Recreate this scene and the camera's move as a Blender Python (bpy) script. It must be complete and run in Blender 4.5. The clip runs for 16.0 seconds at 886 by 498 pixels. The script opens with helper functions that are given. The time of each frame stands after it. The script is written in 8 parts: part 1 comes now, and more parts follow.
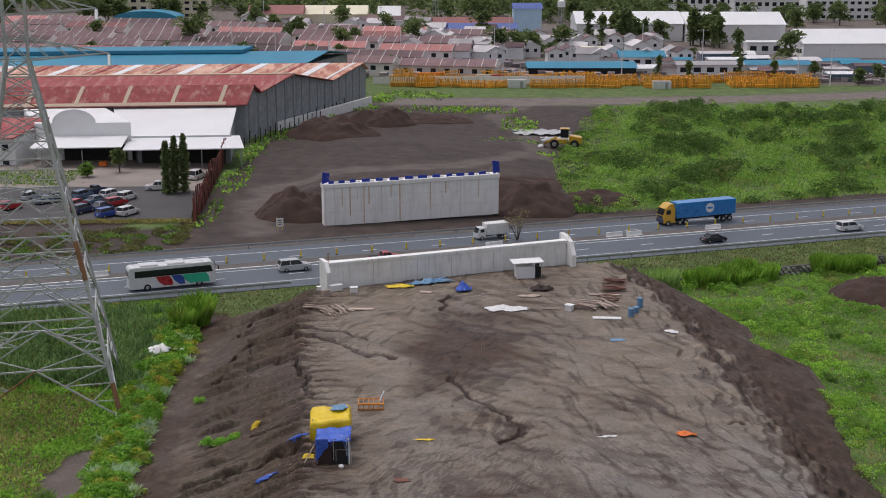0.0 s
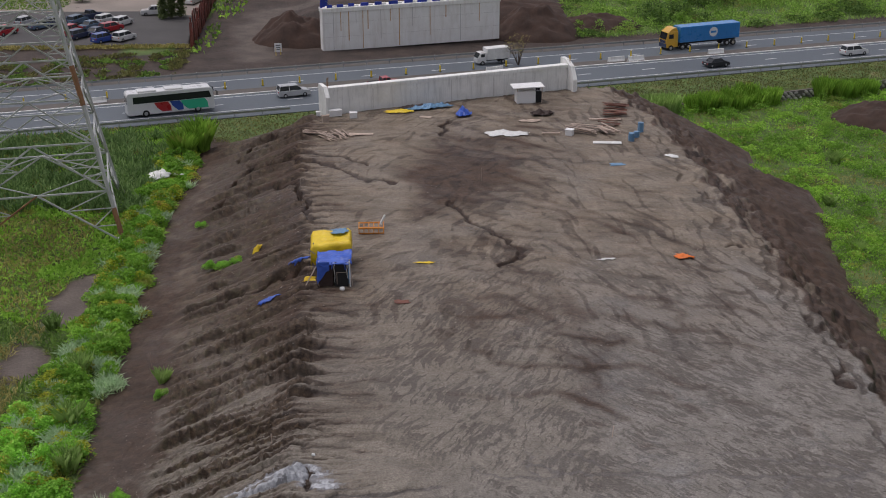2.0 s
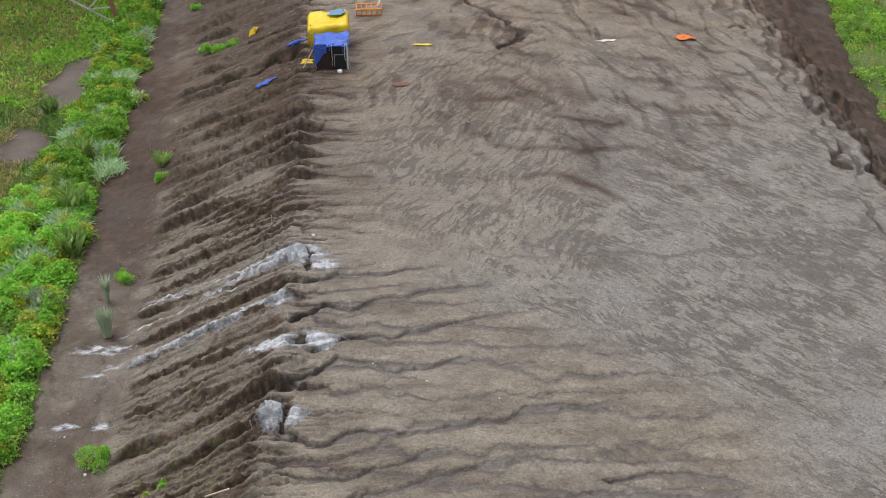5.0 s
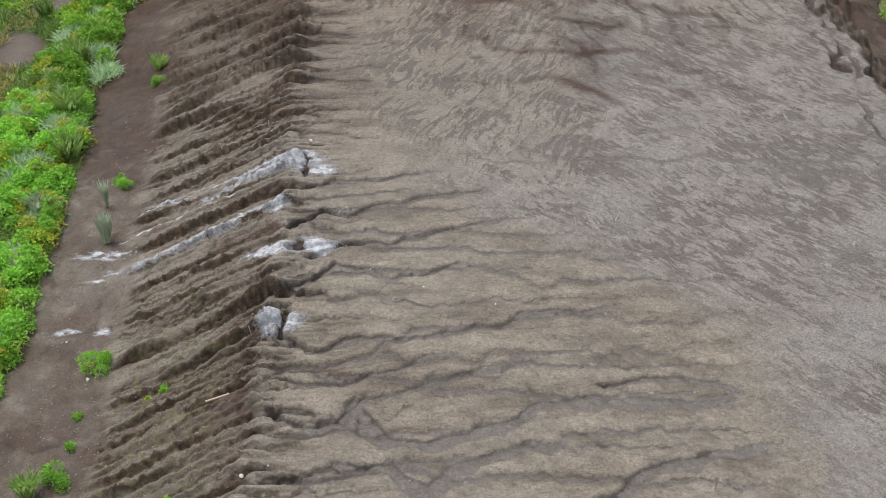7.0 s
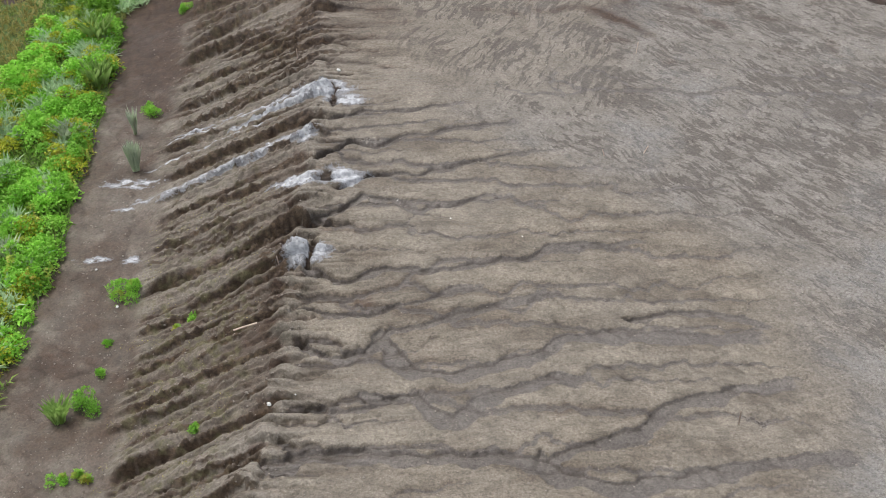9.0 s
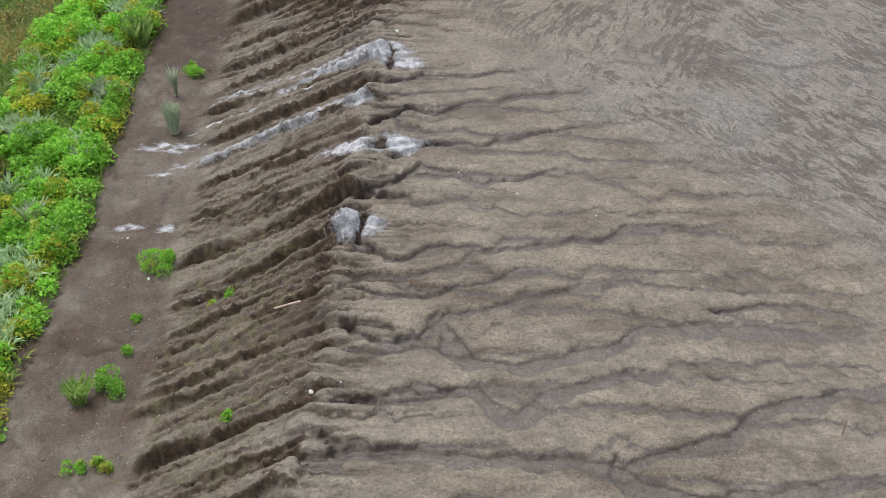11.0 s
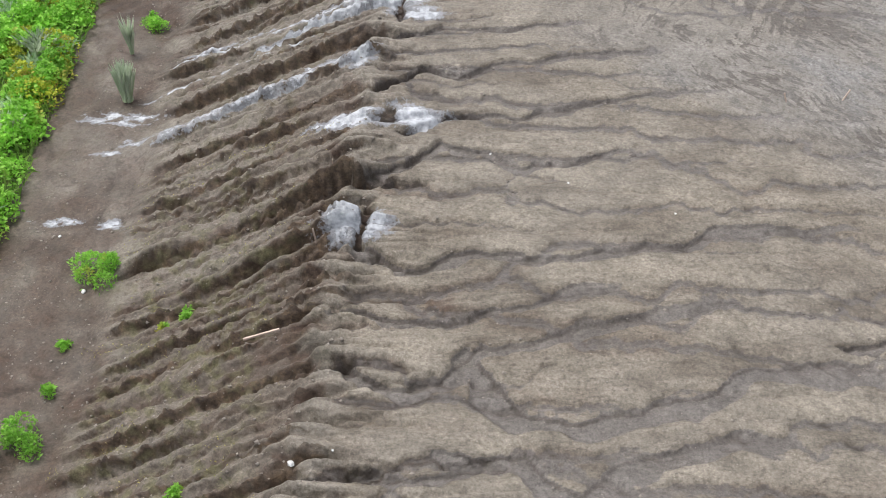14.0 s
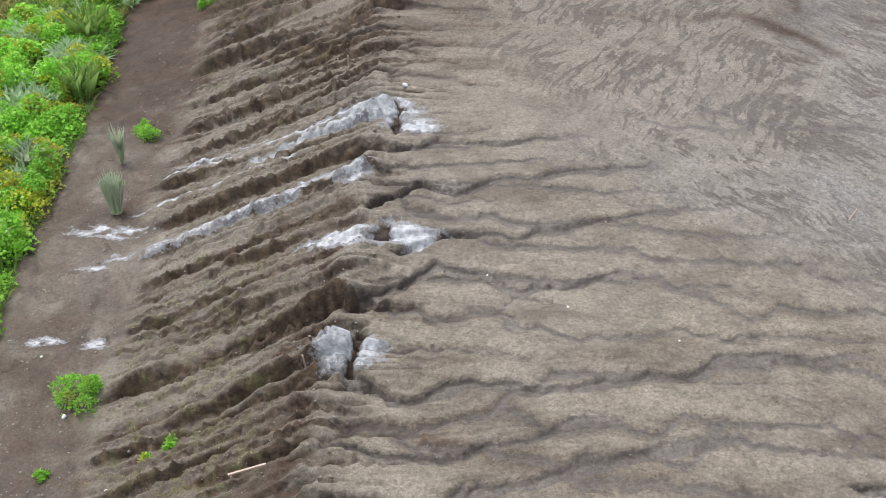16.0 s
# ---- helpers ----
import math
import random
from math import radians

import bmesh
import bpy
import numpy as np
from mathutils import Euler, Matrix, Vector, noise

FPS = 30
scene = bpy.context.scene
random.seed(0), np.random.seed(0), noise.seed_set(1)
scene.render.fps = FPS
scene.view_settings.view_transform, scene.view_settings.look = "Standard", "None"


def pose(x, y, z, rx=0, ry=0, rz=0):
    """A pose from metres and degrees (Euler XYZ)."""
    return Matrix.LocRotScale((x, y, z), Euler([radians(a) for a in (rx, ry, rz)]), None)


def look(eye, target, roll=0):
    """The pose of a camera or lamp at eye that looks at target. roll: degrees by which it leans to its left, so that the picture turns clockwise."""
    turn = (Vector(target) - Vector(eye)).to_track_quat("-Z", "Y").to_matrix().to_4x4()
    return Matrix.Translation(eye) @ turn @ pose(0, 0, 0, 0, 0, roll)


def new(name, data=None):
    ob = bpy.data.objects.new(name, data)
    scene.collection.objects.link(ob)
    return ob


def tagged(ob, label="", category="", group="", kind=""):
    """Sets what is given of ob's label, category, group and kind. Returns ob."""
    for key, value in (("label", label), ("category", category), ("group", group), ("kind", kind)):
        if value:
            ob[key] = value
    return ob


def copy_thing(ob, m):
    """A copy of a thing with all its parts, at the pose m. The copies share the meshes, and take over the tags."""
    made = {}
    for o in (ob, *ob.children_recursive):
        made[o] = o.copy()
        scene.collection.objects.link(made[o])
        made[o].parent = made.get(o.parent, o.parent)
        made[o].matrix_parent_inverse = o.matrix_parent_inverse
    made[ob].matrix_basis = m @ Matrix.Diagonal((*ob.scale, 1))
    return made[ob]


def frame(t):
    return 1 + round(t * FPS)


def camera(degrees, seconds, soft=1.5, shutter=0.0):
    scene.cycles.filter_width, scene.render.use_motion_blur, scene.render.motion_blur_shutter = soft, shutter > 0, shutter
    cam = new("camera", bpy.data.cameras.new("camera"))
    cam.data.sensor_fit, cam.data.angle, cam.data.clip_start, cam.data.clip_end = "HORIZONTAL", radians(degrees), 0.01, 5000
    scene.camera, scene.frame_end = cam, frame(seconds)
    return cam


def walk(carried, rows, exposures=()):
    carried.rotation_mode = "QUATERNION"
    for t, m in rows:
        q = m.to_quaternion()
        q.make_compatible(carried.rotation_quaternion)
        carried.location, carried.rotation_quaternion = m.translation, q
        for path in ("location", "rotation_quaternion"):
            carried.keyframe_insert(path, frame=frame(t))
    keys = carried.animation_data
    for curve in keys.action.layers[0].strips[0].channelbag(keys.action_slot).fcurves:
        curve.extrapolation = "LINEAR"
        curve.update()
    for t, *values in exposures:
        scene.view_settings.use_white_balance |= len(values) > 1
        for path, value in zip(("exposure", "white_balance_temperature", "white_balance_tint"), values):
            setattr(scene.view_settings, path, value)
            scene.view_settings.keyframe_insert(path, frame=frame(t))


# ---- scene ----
cam = camera(37.04, 16.0, soft=1.0)
# seconds, x, y, z, pitch, roll, yaw
ROWS = [
    (0, 0.00, 0.00, 50.50, -13.71, -0.00, -0.00),
    (0.5, -0.00, -0.03, 50.41, -15.61, -0.01, 0.01),
    (1, 0.06, -0.02, 50.34, -17.57, -0.04, 0.03),
    (1.5, 0.10, -0.04, 50.24, -19.47, -0.07, 0.03),
    (2, 0.14, -0.11, 50.07, -21.12, -0.14, 0.06),
    (2.5, 0.18, -0.21, 49.91, -22.95, -0.18, 0.07),
    (3, 0.21, -0.30, 49.76, -25.13, -0.23, 0.09),
    (3.5, 0.24, -0.34, 49.62, -27.23, -0.28, 0.12),
    (4, 0.21, -0.41, 49.60, -28.55, -0.28, 0.09),
    (6.5, 0.60, -0.38, 50.34, -33.33, -0.45, 0.25),
    (7, 0.64, -0.38, 50.51, -34.83, -0.51, 0.28),
    (7.5, 0.67, -0.44, 50.65, -36.27, -0.66, 0.62),
    (8, 0.62, -0.40, 50.73, -37.51, -0.71, 1.18),
    (8.5, 0.63, -0.36, 50.77, -37.91, -0.80, 1.71),
    (9, 0.60, -0.32, 50.79, -37.97, -0.81, 1.74),
    (9.5, 0.59, -0.30, 50.72, -37.92, -0.77, 1.81),
    (10, 0.50, -0.27, 50.56, -37.95, -0.89, 2.85),
    (10.2, 0.41, -0.32, 50.30, -37.85, -0.94, 3.48),
    (12.5, -2.72, 18.56, 36.49, -39.69, -0.23, 4.37),
    (13, -2.71, 18.61, 36.44, -39.72, -0.21, 4.30),
    (13.5, -2.71, 18.68, 36.40, -39.68, -0.14, 4.25),
    (14, -2.70, 18.82, 36.38, -39.52, -0.08, 4.18),
    (14.5, -2.70, 19.22, 36.43, -38.86, 0.05, 4.16),
    (15, -2.71, 19.85, 36.48, -37.90, 0.16, 4.12),
    (15.5, -2.75, 20.54, 36.51, -36.95, 0.15, 4.11),
    (16, -2.77, 21.24, 36.57, -35.98, 0.22, 4.08),
]
EXPOSURES = [(0.0, -0.52, 6350, 17), (1.5, -0.64, 6400, 17), (3.0, -0.66, 6500, 16), (3.5, -0.54, 6500, 14), (4.0, -0.25, 6500, 12), (6.5, 0.08, 6500, 10),
             (9.0, 0.14, 6500, 10), (10.2, 0.14, 6500, 10), (12.5, -0.08, 6450, 10), (13.0, 0.24, 6400, 10), (13.5, 0.36, 6400, 10), (16.0, 0.36, 6400, 10)]
walk(cam, [(t, pose(x, y, z, 90 + pitch, 0, yaw) @ pose(0, 0, 0, 0, 0, roll)) for t, x, y, z, pitch, roll, yaw in ROWS], EXPOSURES)

# ---- light: a bright overcast sky with a broad veiled sun
world = bpy.data.worlds.new("overcast")
scene.world = world
world.use_nodes = True
wn = world.node_tree.nodes
sky = wn.new("ShaderNodeTexSky")
sky.sky_type, sky.sun_disc = "NISHITA", False
sky.sun_elevation, sky.sun_rotation = radians(72.5), radians(-59.5)
sky.dust_density, sky.air_density, sky.ozone_density = 4.0, 1.0, 1.0
grey = wn.new("ShaderNodeHueSaturation")
grey.inputs["Saturation"].default_value = 0.35
world.node_tree.links.new(sky.outputs[0], grey.inputs["Color"])
world.node_tree.links.new(grey.outputs[0], wn["Background"].inputs["Color"])
wn["Background"].inputs["Strength"].default_value = 0.18
sun_data = bpy.data.lights.new("sun", "SUN")
sun_data.energy, sun_data.angle, sun_data.color = 1.25, radians(24), (1.0, 0.97, 0.92)
sun = new("sun", sun_data)
sun.matrix_world = look((-34, 20, 125), (0, 0, 0))


# ---- noise on arrays
def pnoise(x, y, seed=0):
    """Smooth gradient noise, about -0.7 to 0.7, one cell per unit."""
    rng = np.random.RandomState(seed)
    perm = rng.permutation(256)
    ang = rng.rand(256) * 2 * np.pi
    gx, gy = np.cos(ang), np.sin(ang)
    x, y = np.broadcast_arrays(np.asarray(x, float), np.asarray(y, float))
    xi, yi = np.floor(x).astype(int), np.floor(y).astype(int)
    fx, fy = x - xi, y - yi

    def corner(i, j):
        h = perm[(perm[(xi + i) & 255] + yi + j) & 255]
        return gx[h] * (fx - i) + gy[h] * (fy - j)
    u, v = fx * fx * fx * (fx * (fx * 6 - 15) + 10), fy * fy * fy * (fy * (fy * 6 - 15) + 10)
    a = corner(0, 0) * (1 - u) + corner(1, 0) * u
    b = corner(0, 1) * (1 - u) + corner(1, 1) * u
    return a * (1 - v) + b * v


def fbm(x, y, seed=0, octaves=4):
    total, amp = 0, 1.0
    for k in range(octaves):
        total = total + amp * pnoise(x * 2 ** k, y * 2 ** k, seed + k)
        amp *= 0.5
    return total


def sstep(a, b, x):
    t = np.clip((np.asarray(x, float) - a) / (b - a), 0, 1)
    return t * t * (3 - 2 * t)


# ---- materials
def base_mat(name):
    m = bpy.data.materials.new(name)
    m.use_nodes = True
    n, l = m.node_tree.nodes, m.node_tree.links
    return m, n, l, n["Principled BSDF"]


def ramp(n, l, fac, stops):
    r = n.new("ShaderNodeValToRGB")
    e = r.color_ramp.elements
    while len(e) < len(stops):
        e.new(0.5)
    for el, (p, c) in zip(e, stops):
        el.position, el.color = p, (*c, 1)
    l.new(fac, r.inputs["Fac"])
    return r.outputs["Color"]


def noise_node(n, l, scale, detail=5, vec=None, rough=0.55):
    t = n.new("ShaderNodeTexNoise")
    t.inputs["Scale"].default_value, t.inputs["Detail"].default_value, t.inputs["Roughness"].default_value = scale, detail, rough
    if vec is None:
        vec = n.new("ShaderNodeNewGeometry").outputs["Position"]
    l.new(vec, t.inputs["Vector"])
    return t.outputs["Fac"]


def mixc(n, l, fac, a, b, mode="MIX"):
    m = n.new("ShaderNodeMix")
    m.data_type, m.blend_type = "RGBA", mode
    for sock, v in ((m.inputs["Factor"], fac), (m.inputs["A"], a), (m.inputs["B"], b)):
        if hasattr(v, "links"):
            l.new(v, sock)
        else:
            sock.default_value = v if isinstance(v, float) else (*v, 1)
    return m.outputs["Result"]


def maths(n, l, op, a, b=0.0):
    m = n.new("ShaderNodeMath")
    m.operation = op
    for sock, v in zip(m.inputs, (a, b)):
        if hasattr(v, "links"):
            l.new(v, sock)
        else:
            sock.default_value = v
    return m.outputs[0]


def bumped(n, l, bsdf, height, strength, dist):
    b = n.new("ShaderNodeBump")
    b.inputs["Strength"].default_value, b.inputs["Distance"].default_value = strength, dist
    l.new(height, b.inputs["Height"])
    l.new(b.outputs[0], bsdf.inputs["Normal"])


def plain(name, c1, c2=None, scale=2.0, rough=0.7, metal=0.0, fine=25.0, bump=0.15, jitter=0.0, coat=0.0):
    """Two-scale mottled surface: broad stains from c1 to c2, fine grain and relief."""
    m, n, l, bsdf = base_mat(name)
    c2 = c2 or tuple(v * 0.72 for v in c1)
    broad, grain = noise_node(n, l, scale), noise_node(n, l, fine, 3)
    col = ramp(n, l, broad, [(0.32, c2), (0.68, c1)])
    col = mixc(n, l, 0.35, col, ramp(n, l, grain, [(0.3, tuple(v * 0.6 for v in c1)), (0.7, tuple(min(1, v * 1.15) for v in c1))]))
    if jitter:
        info = n.new("ShaderNodeObjectInfo")
        hsv = n.new("ShaderNodeHueSaturation")
        l.new(maths(n, l, "MULTIPLY_ADD", info.outputs["Random"], jitter), hsv.inputs["Value"])
        hsv.inputs["Value"].links[0].from_node.inputs[2].default_value = 1 - jitter / 2
        l.new(col, hsv.inputs["Color"])
        col = hsv.outputs[0]
    l.new(col, bsdf.inputs["Base Color"])
    bsdf.inputs["Metallic"].default_value = metal
    l.new(maths(n, l, "MULTIPLY_ADD", broad, 0.25), bsdf.inputs["Roughness"])
    bsdf.inputs["Roughness"].links[0].from_node.inputs[2].default_value = max(0.02, rough - 0.12)
    bsdf.inputs["Coat Weight"].default_value = coat
    if bump:
        bumped(n, l, bsdf, grain, bump, 0.03)
    return m


def leafy(name, dark, mid, light, dry=None, patch=0.12):
    """Foliage: every leaf its own shade, drifting in patches over the ground."""
    m, n, l, bsdf = base_mat(name)
    geo = n.new("ShaderNodeNewGeometry")
    col = ramp(n, l, geo.outputs["Random Per Island"], [(0.0, dark), (0.5, mid), (1.0, light)])
    field = noise_node(n, l, patch, 4)
    col = mixc(n, l, 0.7, col, ramp(n, l, field, [(0.35, (0.62, 0.66, 0.6)), (0.65, (1.25, 1.2, 1.15))]), "MULTIPLY")
    if dry:
        f2 = noise_node(n, l, patch * 2.3, 3)
        col = mixc(n, l, ramp(n, l, f2, [(0.58, (0, 0, 0)), (0.7, (1, 1, 1))]), col, dry)
    l.new(col, bsdf.inputs["Base Color"])
    bsdf.inputs["Roughness"].default_value = 0.6
    bsdf.inputs["Specular IOR Level"].default_value = 0.3
    glow = n.new("ShaderNodeBsdfTranslucent")
    l.new(col, glow.inputs["Color"])
    both = n.new("ShaderNodeMixShader")
    both.inputs["Fac"].default_value = 0.48
    l.new(bsdf.outputs[0], both.inputs[1])
    l.new(glow.outputs[0], both.inputs[2])
    l.new(both.outputs[0], n["Material Output"].inputs["Surface"])
    return m


def soil_mat(name):
    """Wet volcanic fill: tan sand and a painted grey sky sheen on top, dark damp earth, pale dried slurry where it ran.
    """
    m, n, l, bsdf = base_mat(name)

    def attr(key):
        a = n.new("ShaderNodeAttribute")
        a.attribute_name = key
        return a.outputs["Fac"]

    def off(v, k):
        return maths(n, l, "MULTIPLY", maths(n, l, "SUBTRACT", v, 0.5), k)
    pos = n.new("ShaderNodeNewGeometry").outputs["Position"]
    broad, mid, fine = noise_node(n, l, 0.12, 5, pos), noise_node(n, l, 0.9, 7, pos, 0.65), noise_node(n, l, 7, 6, pos, 0.7)
    sand = ramp(n, l, mid, [(0.3, (0.132, 0.114, 0.092)), (0.5, (0.206, 0.181, 0.149)), (0.72, (0.276, 0.244, 0.204))])
    greyer = ramp(n, l, mid, [(0.3, (0.152, 0.138, 0.12)), (0.55, (0.226, 0.208, 0.186)), (0.72, (0.285, 0.268, 0.246))])
    col = mixc(n, l, maths(n, l, "MULTIPLY", attr("grey"), maths(n, l, "SUBTRACT", 1.0, maths(n, l, "MULTIPLY", attr("vee"), 0.8))), sand, greyer)
    # smears of the last wash, drawn out down the fall of the top
    turn = n.new("ShaderNodeMapping")
    turn.vector_type = "TEXTURE"
    turn.inputs["Rotation"].default_value = (0, 0, radians(-48))
    turn.inputs["Scale"].default_value = (3.6, 1.0, 1.0)
    warp = n.new("ShaderNodeVectorMath")
    warp.operation = "MULTIPLY_ADD"
    wob = n.new("ShaderNodeTexNoise")
    wob.inputs["Scale"].default_value, wob.inputs["Detail"].default_value = 0.3, 1
    l.new(pos, wob.inputs["Vector"])
    l.new(wob.outputs["Color"], warp.inputs[0])
    warp.inputs[1].default_value = (1.6, 1.6, 0)
    l.new(pos, warp.inputs[2])
    l.new(warp.outputs[0], turn.inputs["Vector"])
    back = n.new("ShaderNodeMapping")
    back.vector_type = "TEXTURE"
    back.inputs["Rotation"].default_value = (0, 0, radians(66))
    back.inputs["Scale"].default_value = (4.6, 1.0, 1.0)
    l.new(warp.outputs[0], back.inputs["Vector"])
    steep = n.new("ShaderNodeMapping")
    steep.vector_type = "TEXTURE"
    steep.inputs["Rotation"].default_value = (0, 0, radians(-68))
    steep.inputs["Scale"].default_value = (5.0, 1.0, 1.0)
    l.new(warp.outputs[0], steep.inputs["Vector"])
    fall = mixc(n, l, attr("loam"), noise_node(n, l, 3.3, 5, turn.outputs[0], 0.62), noise_node(n, l, 2.8, 5, steep.outputs[0], 0.62))
    smear = mixc(n, l, attr("vee"), fall, noise_node(n, l, 2.6, 5, back.outputs[0], 0.62))
    patchy = off(noise_node(n, l, 0.3, 4, pos), 0.55)
    smear_m = ramp(n, l, maths(n, l, "ADD", smear, patchy), [(0.505, (0, 0, 0)), (0.54, (1, 1, 1))])
    smear_m = maths(n, l, "MULTIPLY", smear_m, maths(n, l, "MULTIPLY", attr("grey"), 0.84))
    col = mixc(n, l, smear_m, col, (0.1, 0.085, 0.073))
    # blue-grey sky sheen of the wet top, painted into the colour
    sky_sheen = maths(n, l, "MULTIPLY", maths(n, l, "MULTIPLY", attr("grey"), maths(n, l, "SUBTRACT", 1.0, attr("vee"))), ramp(n, l, maths(n, l, "ADD", broad, off(smear, 0.3)), [(0.52, (0, 0, 0)), (0.66, (0.45,) * 3)]))
    col = mixc(n, l, sky_sheen, col, (0.26, 0.265, 0.27))
    damp_shade = ramp(n, l, mid, [(0.3, (0.034, 0.021, 0.015)), (0.7, (0.097, 0.063, 0.044))])
    wet = maths(n, l, "ADD", attr("damp_shade"), off(broad, 0.9))
    wet = ramp(n, l, maths(n, l, "ADD", wet, off(mid, 0.5)), [(0.25, (0, 0, 0)), (0.75, (1, 1, 1))])
    col = mixc(n, l, wet, col, damp_shade)
    # drier and damper tongues between the channels
    tongue = n.new("ShaderNodeMapping")
    tongue.vector_type = "TEXTURE"
    tongue.inputs["Scale"].default_value = (2.4, 1.0, 1.0)
    l.new(warp.outputs[0], tongue.inputs["Vector"])
    tone = ramp(n, l, noise_node(n, l, 0.55, 6, tongue.outputs[0], 0.6), [(0.36, (0.74, 0.7, 0.66)), (0.5, (1, 0.99, 0.97)), (0.62, (1.16, 1.15, 1.12))])
    col = mixc(n, l, attr("top"), col, tone, "MULTIPLY")
    # browner loam in the far part of the fill
    col = mixc(n, l, attr("loam"), col, (1.03, 0.93, 0.82), "MULTIPLY")
    # darker, browner tone over the far western face
    col = mixc(n, l, attr("far_face_tone"), col, (0.78, 0.7, 0.62), "MULTIPLY")
    # hairline rills between the channels
    long = n.new("ShaderNodeMapping")
    long.vector_type = "TEXTURE"
    long.inputs["Scale"].default_value = (3.6, 1.0, 1.0)
    l.new(warp.outputs[0], long.inputs["Vector"])
    hair = maths(n, l, "ABSOLUTE", maths(n, l, "SUBTRACT", noise_node(n, l, 0.85, 4, long.outputs[0], 0.6), 0.5))
    hair = maths(n, l, "MULTIPLY", ramp(n, l, hair, [(0.006, (0.32,) * 3), (0.03, (0, 0, 0))]), attr("top"))
    col = mixc(n, l, hair, col, (0.42, 0.39, 0.37), "MULTIPLY")
    # smooth silt laid in the beds
    silt = ramp(n, l, maths(n, l, "ADD", attr("wash"), off(noise_node(n, l, 4.0, 6, pos, 0.65), 0.5)), [(0.36, (0, 0, 0)), (0.5, (0.8,) * 3)])
    col = mixc(n, l, silt, col, ramp(n, l, mid, [(0.3, (0.088, 0.077, 0.071)), (0.7, (0.14, 0.125, 0.117))]))
    # beds, cracks and rills darker; shade of banks and scarps put into the colour
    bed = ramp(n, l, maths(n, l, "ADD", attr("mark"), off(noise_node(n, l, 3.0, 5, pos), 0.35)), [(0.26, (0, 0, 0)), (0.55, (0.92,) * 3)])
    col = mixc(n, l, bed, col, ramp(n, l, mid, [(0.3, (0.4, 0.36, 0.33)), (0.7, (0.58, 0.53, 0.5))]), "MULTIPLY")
    # raw brown earth on the scarps, darkened to carry their shade too
    torn = ramp(n, l, maths(n, l, "ADD", attr("raw_shade"), off(noise_node(n, l, 5.0, 6, pos, 0.7), 0.6)), [(0.36, (0, 0, 0)), (0.7, (0.8,) * 3)])
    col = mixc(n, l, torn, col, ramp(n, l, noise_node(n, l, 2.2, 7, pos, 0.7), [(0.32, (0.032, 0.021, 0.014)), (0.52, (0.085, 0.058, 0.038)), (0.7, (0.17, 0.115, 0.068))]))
    # olive tint of fine moss and seedlings on the older faces
    col = mixc(n, l, maths(n, l, "MULTIPLY", attr("moss"), ramp(n, l, noise_node(n, l, 1.7, 5, pos), [(0.48, (0, 0, 0)), (0.68, (0.8,) * 3)])), col, (0.15, 0.14, 0.07))
    grainc = ramp(n, l, fine, [(0.34, (0.55, 0.53, 0.5)), (0.5, (0.98, 0.98, 0.97)), (0.66, (1.3, 1.3, 1.3))])
    near = maths(n, l, "SUBTRACT", 0.78, maths(n, l, "MULTIPLY", attr("loam"), 0.35))
    col = mixc(n, l, near, col, grainc, "MULTIPLY")
    blotch = ramp(n, l, maths(n, l, "ADD", noise_node(n, l, 3.4, 8, pos, 0.72), off(mid, 0.4)), [(0.54, (0, 0, 0)), (0.575, (0.45,) * 3)])
    col = mixc(n, l, blotch, col, (0.52, 0.49, 0.47), "MULTIPLY")
    speck = noise_node(n, l, 15, 4, pos, 0.75)
    col = mixc(n, l, near, col, ramp(n, l, speck, [(0.33, (0.6,) * 3), (0.46, (0.96,) * 3), (0.6, (1.05,) * 3), (0.68, (1.8,) * 3)]), "MULTIPLY")
    film_n = maths(n, l, "ADD", attr("slurry"), off(noise_node(n, l, 6.0, 7, pos, 0.65), 0.8))
    col = mixc(n, l, ramp(n, l, film_n, [(0.23, (0, 0, 0)), (0.31, (0.85,) * 3)]), col, ramp(n, l, fine, [(0.35, (0.19, 0.19, 0.2)), (0.6, (0.29, 0.3, 0.32))]))
    pale = ramp(n, l, noise_node(n, l, 3.5, 5, pos), [(0.35, (0.28, 0.29, 0.31)), (0.64, (0.54, 0.555, 0.58))])
    col = mixc(n, l, ramp(n, l, film_n, [(0.5, (0, 0, 0)), (0.56, (1, 1, 1))]), col, pale)
    l.new(col, bsdf.inputs["Base Color"])
    l.new(maths(n, l, "SUBTRACT", ramp(n, l, broad, [(0.35, (0.42,) * 3), (0.6, (0.74,) * 3)]), maths(n, l, "MULTIPLY", silt, 0.2)), bsdf.inputs["Roughness"])
    bsdf.inputs["Specular IOR Level"].default_value = 0.4
    bumped(n, l, bsdf, maths(n, l, "ADD", maths(n, l, "ADD", maths(n, l, "MULTIPLY", fine, 0.5), maths(n, l, "MULTIPLY", speck, 0.15)), maths(n, l, "MULTIPLY", noise_node(n, l, 1.6, 5, pos, 0.6), 2.4)), 0.7, 0.09)
    return m


